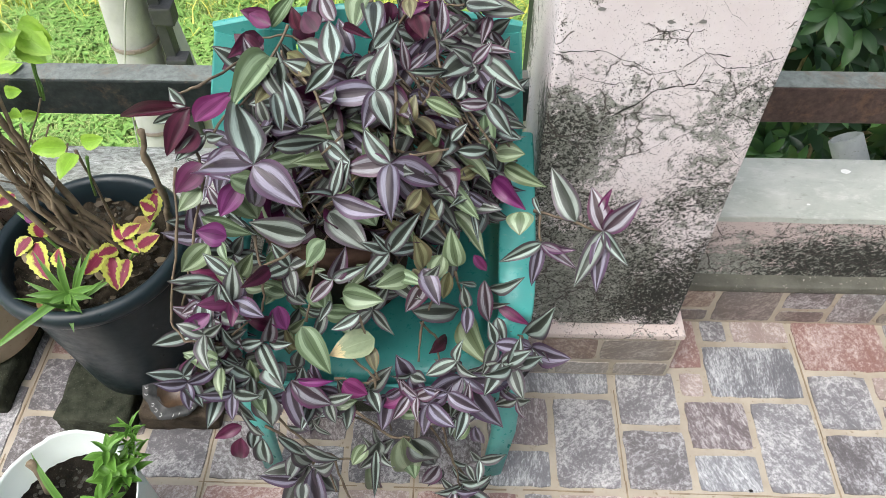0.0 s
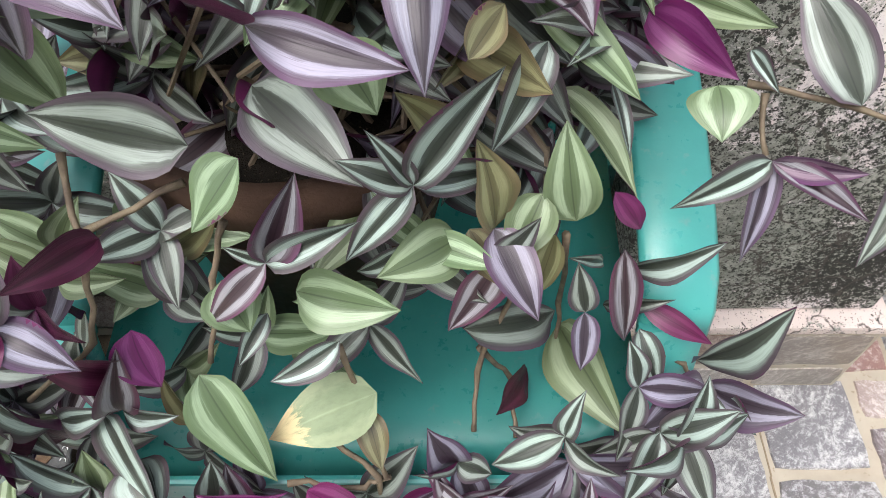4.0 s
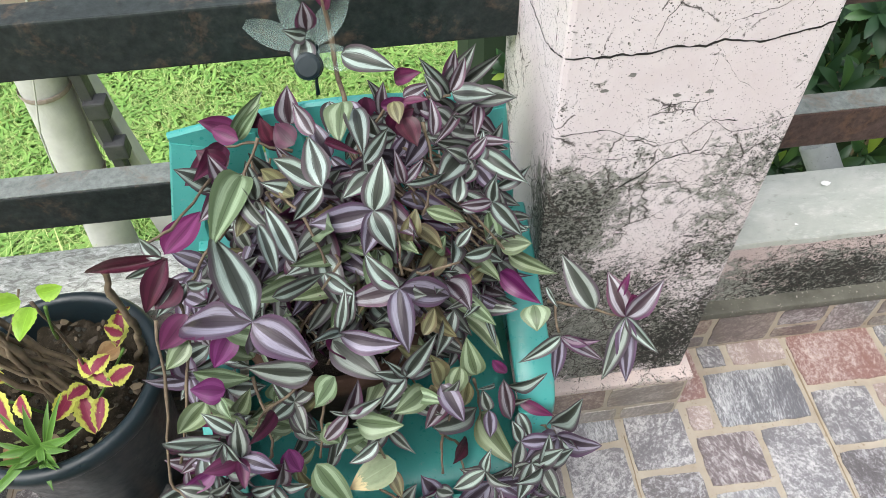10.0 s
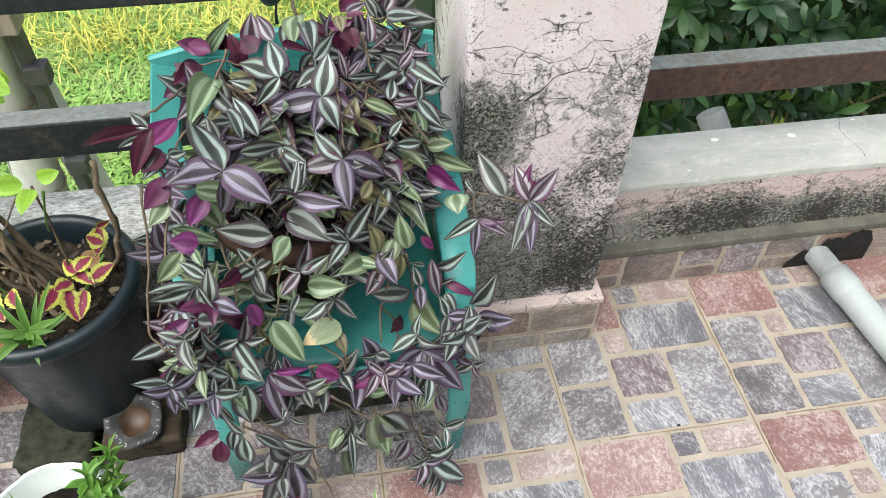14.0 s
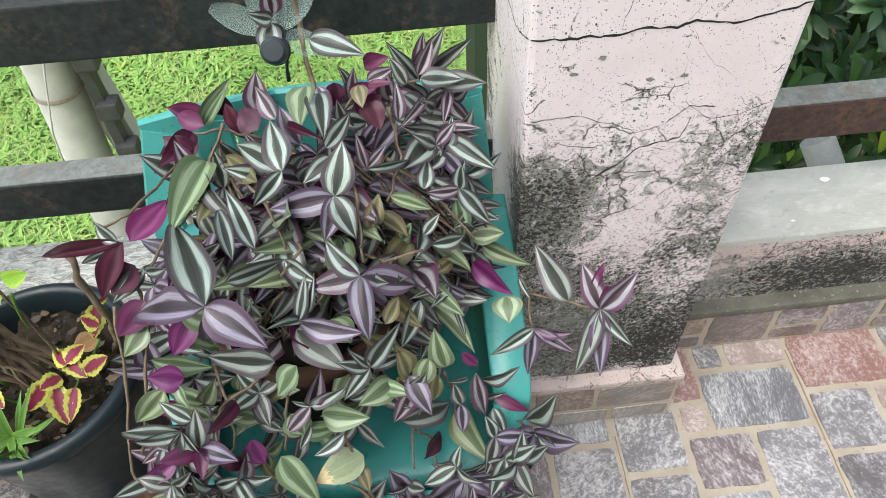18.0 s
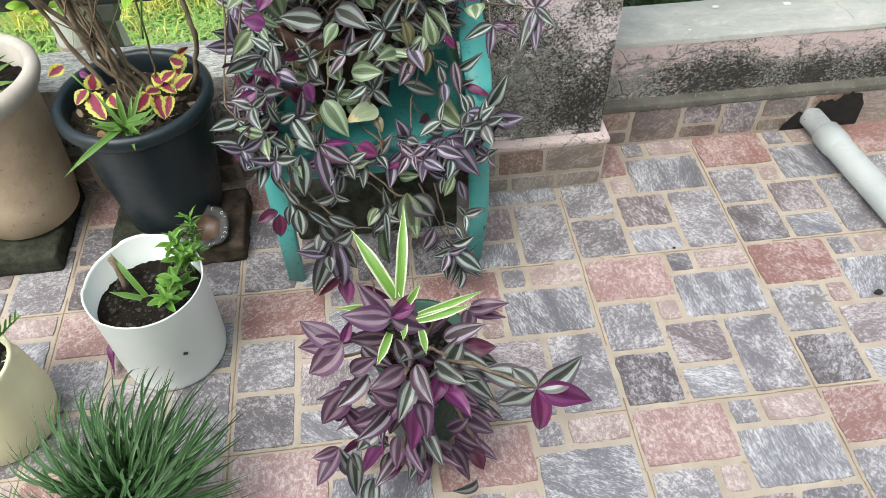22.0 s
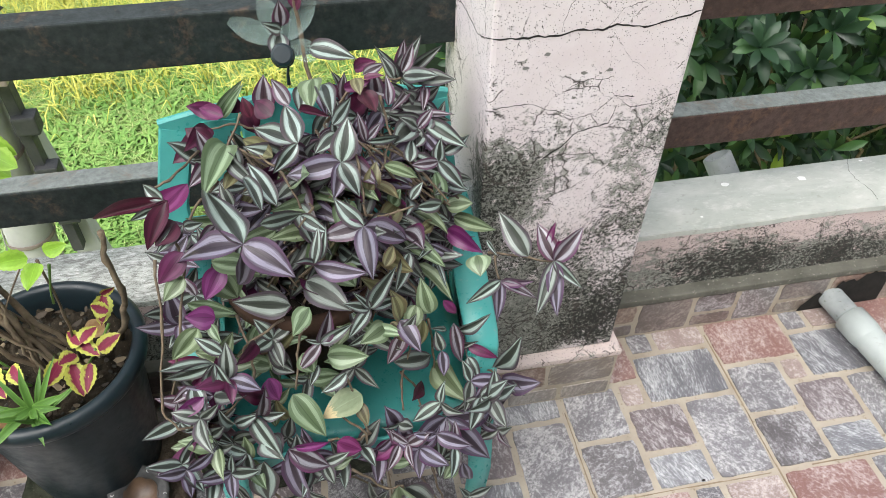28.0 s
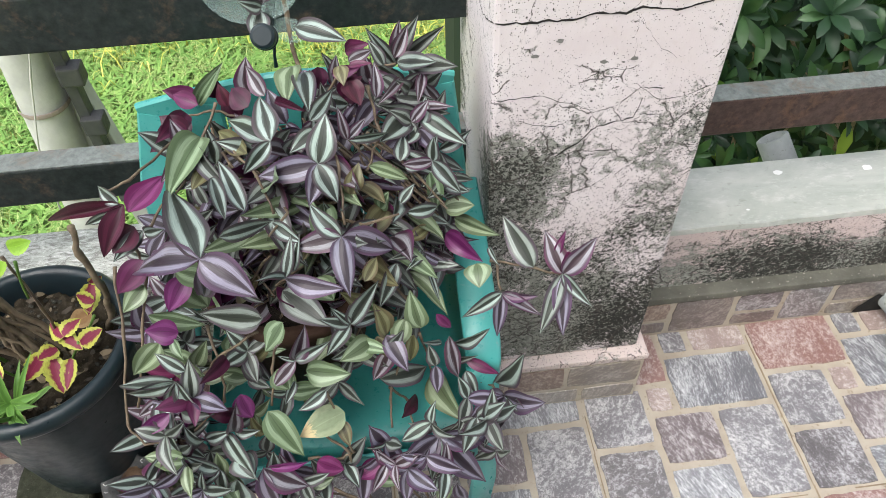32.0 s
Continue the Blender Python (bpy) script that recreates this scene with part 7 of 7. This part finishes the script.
yellow = thing("yellow_pot", (-1.245, -0.275, 0.0), 0, "cream yellow plastic pot with feathery plant", "pot")
part("body", lathe(((0, 0.0), (0.085, 0.0), (0.098, 0.01), (0.108, 0.06), (0.100, 0.15), (0.088, 0.20), (0.092, 0.215), (0.084, 0.215), (0.08, 0.19), (0, 0.18)), 48), CREAM, yellow, "", True)
soil_part(yellow, 0.08, 0.19, 12)
fern = thing("feathery_plant", (-1.235, -0.245, 0.19), 0, "feathery light green plant in the yellow pot", "plant")
PLANT = fern
for k in range(9):
    a = 2.4 * k
    tip = Vector((-1.235 + 0.11 * math.cos(a), -0.215 + 0.09 * math.sin(a), 0.27 + 0.012 * k))
    stem((-1.235, -0.245, 0.19), tip, r=0.0012, mat=STRAP["k"])
    for j in range(12):
        c = Vector((-1.235, -0.245, 0.19)).lerp(tip, 0.35 + 0.65 * j / 12)
        d = Vector((math.cos(a + 1.6 * (-1) ** j), math.sin(a + 1.6 * (-1) ** j), 0.35)).normalized() * 0.022
        leaf("t", *c, *(c + d), 0.004, (0, 0, 1))

grass_pot = thing("grass_pot", (-0.935, -0.50, 0.0), 0, "black pot under a dense tuft of dark grass", "pot")
part("body", lathe(((0, 0.0), (0.07, 0.0), (0.085, 0.10), (0.09, 0.105), (0.08, 0.105), (0.075, 0.08), (0, 0.08)), 40), BLACK, grass_pot, "", True)
tuft = thing("mondo_grass", (-0.935, -0.50, 0.08), 0, "dense tuft of narrow dark green mondo grass", "grass")
rng = random.Random(17)
bm = bmesh.new()
for k in range(420):
    a, r0 = rng.uniform(0, 6.283), 0.07 * math.sqrt(rng.random())
    b = Vector((-0.935 + r0 * math.cos(a), -0.50 + r0 * math.sin(a), 0.085))
    L = rng.uniform(0.10, 0.20)
    sp = rng.uniform(0.3, 1.0)
    g = a + rng.uniform(-1.1, 1.1)
    t = b + Vector((math.cos(g) * sp, math.sin(g) * sp, rng.uniform(0.3, 1.0) * (1.0 - 0.65 * sp))).normalized() * L
    strap("a", *b, *t, rng.uniform(0.004, 0.0065), rng.uniform(0.6, 2.3), bm)
ob = part("blades", bm, STRAP["a"])
tagged(under(ob, tuft), kind="stuff")

# ---- the potted zebrina in front ----
green = thing("green_pot", (-0.41, -0.375, 0.0), 0, "dark green plastic pot with drainage holes", "pot")
part("body", lathe(((0, 0.0), (0.062, 0.0), (0.066, 0.005), (0.082, 0.27), (0.088, 0.275), (0.088, 0.29), (0.08, 0.29), (0.076, 0.25), (0, 0.25)), 48), GREEN_POT, green, "", True)
soil_part(green, 0.077, 0.262, 15)
for k in range(5):
    a = -2.2 + 0.5 * k
    part("drain_hole", lathe(((0.0055, 0.0), (0.004, 0.0015), (0, 0.0015)), 12), CRACK, green, "small dark hole").matrix_basis = pose(0.0785 * math.cos(a), 0.0785 * math.sin(a), 0.21, 90, 0, math.degrees(a) + 90)
front = thing("purple_zebrina", (-0.43, -0.42, 0.25), 0, "purple and green zebrina spilling from a green pot", "plant")
PLANT = front
leaf("V", -0.453, -0.415, 0.416, -0.502, -0.361, 0.449, 0.032)
leaf("v", -0.453, -0.415, 0.416, -0.406, -0.372, 0.424, 0.028)
leaf("V", -0.453, -0.415, 0.416, -0.531, -0.409, 0.427, 0.037)
leaf("V", -0.453, -0.415, 0.416, -0.397, -0.411, 0.367, 0.036)
leaf("V", -0.453, -0.485, 0.277, -0.538, -0.492, 0.229, 0.039)
leaf("V", -0.453, -0.485, 0.277, -0.476, -0.508, 0.214, 0.024)
leaf("V", -0.453, -0.485, 0.277, -0.404, -0.517, 0.154, 0.040)
leaf("V", -0.453, -0.485, 0.277, -0.389, -0.489, 0.259, 0.035)
leaf("V", -0.453, -0.485, 0.277, -0.499, -0.471, 0.302, 0.033)
leaf("d", -0.238, -0.523, 0.337, -0.158, -0.483, 0.353, 0.037)
leaf("v", -0.238, -0.523, 0.337, -0.149, -0.538, 0.305, 0.037)
leaf("v", -0.238, -0.523, 0.337, -0.233, -0.551, 0.253, 0.032)
leaf("d", -0.238, -0.523, 0.337, -0.296, -0.499, 0.259, 0.035)
leaf("d", -0.238, -0.523, 0.337, -0.270, -0.477, 0.333, 0.032)
leaf("d", -0.244, -0.509, 0.329, -0.316, -0.452, 0.294, 0.038)
leaf("V", -0.531, -0.440, 0.399, -0.596, -0.399, 0.411, 0.033)
leaf("V", -0.531, -0.440, 0.399, -0.603, -0.428, 0.380, 0.032)
leaf("v", -0.531, -0.440, 0.399, -0.514, -0.414, 0.424, 0.016)
leaf("V", -0.531, -0.440, 0.399, -0.592, -0.453, 0.341, 0.039)
leaf("d", -0.375, -0.442, 0.287, -0.335, -0.403, 0.337, 0.036)
leaf("d", -0.375, -0.442, 0.287, -0.316, -0.469, 0.291, 0.026)
leaf("d", -0.375, -0.442, 0.287, -0.423, -0.472, 0.298, 0.024)
leaf("v", -0.375, -0.442, 0.287, -0.408, -0.493, 0.263, 0.030)
leaf("v", -0.375, -0.442, 0.287, -0.359, -0.481, 0.265, 0.032)
leaf("m", -0.339, -0.418, 0.315, -0.286, -0.435, 0.332, 0.030)
leaf("V", -0.322, -0.363, 0.344, -0.257, -0.378, 0.371, 0.025)
leaf("V", -0.322, -0.363, 0.344, -0.264, -0.396, 0.356, 0.019)
leaf("V", -0.322, -0.363, 0.344, -0.337, -0.416, 0.331, 0.025)
leaf("V", -0.536, -0.462, 0.295, -0.586, -0.485, 0.232, 0.039)
leaf("d", -0.506, -0.456, 0.267, -0.414, -0.464, 0.273, 0.034)
leaf("V", -0.498, -0.491, 0.186, -0.554, -0.461, 0.258, 0.029)
leaf("r", -0.504, -0.429, 0.368, -0.455, -0.440, 0.312, 0.029)
leaf("r", -0.450, -0.418, 0.362, -0.435, -0.441, 0.302, 0.028)
leaf("V", -0.527, -0.452, 0.329, -0.481, -0.443, 0.352, 0.027)
leaf("V", -0.564, -0.509, 0.191, -0.607, -0.556, 0.153, 0.031)
leaf("V", -0.564, -0.509, 0.191, -0.609, -0.523, 0.192, 0.021)
leaf("d", -0.564, -0.509, 0.191, -0.532, -0.541, 0.135, 0.025)
leaf("s", -0.513, -0.529, 0.104, -0.526, -0.602, 0.075, 0.032)
leaf("d", -0.541, -0.516, 0.183, -0.544, -0.564, 0.111, 0.029)
leaf("r", -0.447, -0.507, 0.174, -0.440, -0.537, 0.109, 0.022)
leaf("d", -0.481, -0.498, 0.132, -0.496, -0.526, 0.082, 0.026)
leaf("V", -0.409, -0.497, 0.155, -0.370, -0.496, 0.100, 0.034)
leaf("d", -0.524, -0.483, 0.197, -0.479, -0.502, 0.161, 0.029)
leaf("m", -0.329, -0.486, 0.079, -0.314, -0.517, 0.054, 0.027)
leaf("d", -0.327, -0.528, 0.038, -0.378, -0.558, 0.073, 0.027)
leaf("V", -0.378, -0.485, 0.167, -0.338, -0.482, 0.191, 0.024)
leaf("V", -0.550, -0.466, 0.213, -0.574, -0.461, 0.247, 0.023)
leaf("d", -0.427, -0.462, 0.254, -0.455, -0.434, 0.303, 0.028)
leaf("V", -0.387, -0.413, 0.274, -0.432, -0.415, 0.353, 0.028)

for p in ((-0.454, -0.415, 0.41), (-0.452, -0.478, 0.28), (-0.24, -0.52, 0.335), (-0.54, -0.44, 0.36), (-0.37, -0.44, 0.33), (-0.34, -0.37, 0.40), (-0.52, -0.50, 0.20), (-0.46, -0.53, 0.14), (-0.33, -0.50, 0.15)):
    m_ = Vector((-0.42, -0.39, 0.28)).lerp(Vector(p), 0.5) + Vector((0, -0.01, 0.03))
    stem((-0.415, -0.385, 0.26), m_, p, r=0.003)
for bx, by, bz, dx, dy, dz, k in ((-0.40, -0.40, 0.31, -0.05, -0.05, 0.03, "d"), (-0.41, -0.36, 0.30, 0.06, -0.01, 0.05, "V"), (-0.44, -0.44, 0.31, -0.06, -0.03, -0.01, "V"), (-0.39, -0.43, 0.30, 0.05, -0.05, 0.0, "d"), (-0.42, -0.45, 0.33, 0.02, -0.07, -0.02, "r"), (-0.46, -0.40, 0.34, -0.07, 0.0, 0.01, "V"), (-0.37, -0.40, 0.32, 0.07, 0.0, 0.03, "r"), (-0.43, -0.46, 0.30, -0.03, -0.06, -0.03, "d"), (-0.38, -0.45, 0.27, 0.06, -0.04, -0.03, "V"), (-0.50, -0.44, 0.30, -0.06, -0.04, -0.03, "r"), (-0.35, -0.42, 0.30, 0.05, -0.04, 0.01, "d")):
    leaf(k, bx, by, bz, bx + dx, by + dy, bz + dz, 0.030)
rng = random.Random(41)
for k in range(34):
    a, z = rng.uniform(-3.0, 0.0), rng.uniform(0.06, 0.30)
    b = Vector((-0.43 + 0.085 * math.cos(a), -0.41 + 0.085 * math.sin(a), z))
    t = b + Vector((math.cos(a) + rng.uniform(-0.6, 0.6), math.sin(a), rng.uniform(-1.0, 0.4))).normalized() * rng.uniform(0.06, 0.09)
    leaf(rng.choice("VVVVvdr"), *b, *t, rng.uniform(0.024, 0.034), (math.cos(a), math.sin(a), 0.4))

# scraps on the floor
grit = random.Random(77)
for x, y, s in ((0.232, 0.008, 0.004), (0.645, -0.185, 0.010), (0.80, -0.40, 0.005), (0.83, -0.44, 0.005), (0.86, -0.42, 0.004)):
    bm = bmesh.new()
    bmesh.ops.create_icosphere(bm, subdivisions=1, radius=s)
    for v in bm.verts:
        v.co = Vector((v.co.x * 1.2, v.co.y * 0.8, (v.co.z + s) * 0.45)) * grit.uniform(0.8, 1.2)
    o = part("dirt_crumb", bm, CRACK)
    o.location = (x, y, 0.0)
    tagged(o, "small dark crumb of dirt on the tiles", "dirt", "crumbs on the floor")

# a dried splash and a scrap on the tiles
splash = random.Random(61)
bm = bmesh.new()
bm.faces.new([bm.verts.new((0.50 + math.cos(math.pi * k / 10) * r, -0.185 + math.sin(math.pi * k / 10) * r, 0.0012)) for k, r in ((k, splash.uniform(0.028, 0.050) if k % 3 == 1 else splash.uniform(0.009, 0.014)) for k in range(20))])
under(part("stain", bm, mottled("dried_splash", (0.17, 0.16, 0.155), (0.24, 0.23, 0.22), 60, 0.5), None, "grey dried splash"), floor)

# ---- tiles, last: each square tile shows ten slates ----
SLATES = (
    ("red", 0, 3, 0, 2), ("grey", 3, 4, 0, 1), ("pink", 4, 6, 0, 1), ("blue", 2.9, 5.95, 1, 3), ("pink", 2, 2.9, 2, 3),
    ("grey", 0, 2, 2, 4), ("dark", 0, 2, 4, 6), ("mauve", 2, 4, 3, 4.72), ("blue", 2, 4, 4.72, 6), ("grey", 4, 6, 3, 6),
)
TILE = 0.4
GAP = 0.0062


def slate_mesh(kind, w, h, seed, thick=0.003):
    """A slab with a wavy outline and a chamfered edge."""
    rng = random.Random(seed)
    bm = bmesh.new()
    outline = []
    for (x0, y0), (x1, y1) in (((0, 0), (w, 0)), ((w, 0), (w, h)), ((w, h), (0, h)), ((0, h), (0, 0))):
        steps = max(3, int(max(abs(x1 - x0), abs(y1 - y0)) / 0.018))
        for k in range(steps):
            f = k / steps
            j = 0.0 if k == 0 else rng.uniform(-0.0016, 0.0016)
            outline.append((x0 + (x1 - x0) * f + (j if x0 == x1 else 0) + (0.002 * (1 if x0 < w / 2 else -1) if k == 0 else 0), y0 + (y1 - y0) * f + (j if y0 == y1 else 0) + (0.002 * (1 if y0 < h / 2 else -1) if k == 0 else 0)))
    low = [bm.verts.new((x, y, -0.004)) for x, y in outline]
    cx, cy = w / 2, h / 2
    top = [bm.verts.new((cx + (x - cx) * (1 - 0.003 / w), cy + (y - cy) * (1 - 0.003 / h), 0.0)) for x, y in outline]
    n = len(outline)
    for k in range(n):
        bm.faces.new((low[k], low[(k + 1) % n], top[(k + 1) % n], top[k]))
    bm.faces.new(top)
    me = bpy.data.meshes.new("slate")
    bm.normal_update()
    bm.to_mesh(me)
    bm.free()
    me.materials.append(SLATE[kind])
    return me


SLATE_MESH = [slate_mesh(k, (u1 - u0) * TILE / 6 - 2 * GAP, (v1 - v0) * TILE / 6 - 2 * GAP, 5 + i) for i, (k, u0, u1, v0, v1) in enumerate(SLATES)]
near = []
for ix in range(-6, 8):
    for iy in range(-6, 1):
        for i, (k, u0, u1, v0, v1) in enumerate(SLATES):
            x = ix * TILE + u0 * TILE / 6 + GAP
            y = (iy + 1) * TILE - v1 * TILE / 6 + GAP
            far = y + (v1 - v0) * TILE / 6 - 2 * GAP
            if y > 0.36 or x < -2.4 or x > 3.1 or far > 0.398:
                continue
            close = abs(x + 0.1) < 1.25 and -0.75 < y
            near.append((not close, abs(x + 0.1) + abs(y + 0.2), x, y, i))
near.sort()
for k, (_, _, x, y, i) in enumerate(near[:298]):
    ob = new("slate", SLATE_MESH[i])
    ob.parent = floor
    ob.location = (x, y, 0.0)
verts, faces, mats = [], [], []
for _, _, x, y, i in near[298:]:
    me = SLATE_MESH[i]
    o = len(verts)
    verts += [(v.co.x + x, v.co.y + y, v.co.z) for v in me.vertices]
    faces += [tuple(o + a for a in p.vertices) for p in me.polygons]
    mats += [list(SLATE).index(SLATES[i][0])] * len(me.polygons)
me = bpy.data.meshes.new("far_slates")
me.from_pydata(verts, [], faces)
for m in SLATE.values():
    me.materials.append(m)
me.polygons.foreach_set("material_index", mats)
ob = new("far_slates", me)
ob.parent = floor
tagged(ob, kind="stuff")

# dark dirt in the seams between whole tiles
seams = bmesh.new()
rng = random.Random(2)
for ix in range(-6, 8):
    y = -2.5
    while y < 0.36:
        s = rng.uniform(0.03, 0.12)
        if rng.random() < 0.72:
            w = rng.uniform(0.0006, 0.0016)
            x = ix * TILE + rng.uniform(-0.001, 0.001)
            box(seams, x - w, x + w, y, min(y + s, 0.385), -0.0034, -0.0018)
        y += s
for iy in range(-6, 1):
    x = -2.4
    while x < 3.1:
        s = rng.uniform(0.03, 0.12)
        if rng.random() < 0.72:
            w = rng.uniform(0.0006, 0.0016)
            y = iy * TILE + rng.uniform(-0.001, 0.001)
            box(seams, x, x + s, y - w, y + w, -0.0034, -0.0018)
        x += s
ob = part("seam_dirt", seams, SEAM)
ob.parent = floor
tagged(ob, kind="stuff")

# cut slates on the skirting and the pillar base
skirting = thing("skirting", (0, 0, 0), 0, "skirting of cut slate tiles below the kerb wall", "skirting", kind="structure")
part("bed", boxed(-2.4, -0.222, 0.392, 0.404, -0.003, 0.112), GROUT, skirting)
part("bed", boxed(0.113, 3.1, 0.392, 0.404, -0.003, 0.112), GROUT, skirting)
# mostly the umber slate, which carries the ledge's shade in its colour
STRIP_KINDS = ("umber_shaded", "rust", "umber_shaded", "dark", "brown", "umber_shaded", "brown", "umber_shaded")


def upright(x0, x1, z0, z1, y, kind, seed, parent, turn=0):
    me = slate_mesh(kind, x1 - x0, z1 - z0, seed)
    ob = new("slate", me)
    ob.parent = parent
    ob.matrix_basis = pose(x0, y, z0, 90, 0, 0) if not turn else pose(y, x0, z0, 90, 0, 90)


rng = random.Random(31)
for start, stop in ((-2.38, -0.225), (0.118, 3.08)):
    x, k = start, 0
    while x < stop - 0.03:
        w = min(rng.choice((0.06, 0.10, 0.125, 0.13)), stop - x - 0.004)
        if rng.random() < 0.45:
            upright(x, x + w, 0.006, 0.045, 0.3905, STRIP_KINDS[k % 8], k, skirting)
            upright(x, x + w, 0.054, 0.112, 0.3905, STRIP_KINDS[(k + 1) % 8], k + 50, skirting)
        else:
            upright(x, x + w, 0.006, 0.112, 0.3905, STRIP_KINDS[(k * 3 + 2) % 8], k + 90, skirting)
        x += w + 0.010
        k += 1
for x0, x1, z0, z1, kind in ((-0.218, -0.13, 0.004, 0.05, "brown"), (-0.122, -0.01, 0.004, 0.05, "brown"), (-0.002, 0.108, 0.004, 0.05, "brown"), (-0.218, -0.165, 0.060, 0.134, "brown"), (-0.157, -0.045, 0.060, 0.134, "rust"), (-0.037, 0.108, 0.060, 0.134, "brown")):
    upright(x0, x1, z0, z1, 0.2505, kind, int(900 * (x0 + 1)), plinth)
for y0, y1, z0, z1, kind in ((0.256, 0.32, 0.004, 0.134, "brown"), (0.328, 0.388, 0.004, 0.134, "brown")):
    upright(y0, y1, z0, z1, 0.1145, kind, int(700 * y0), plinth, 1)
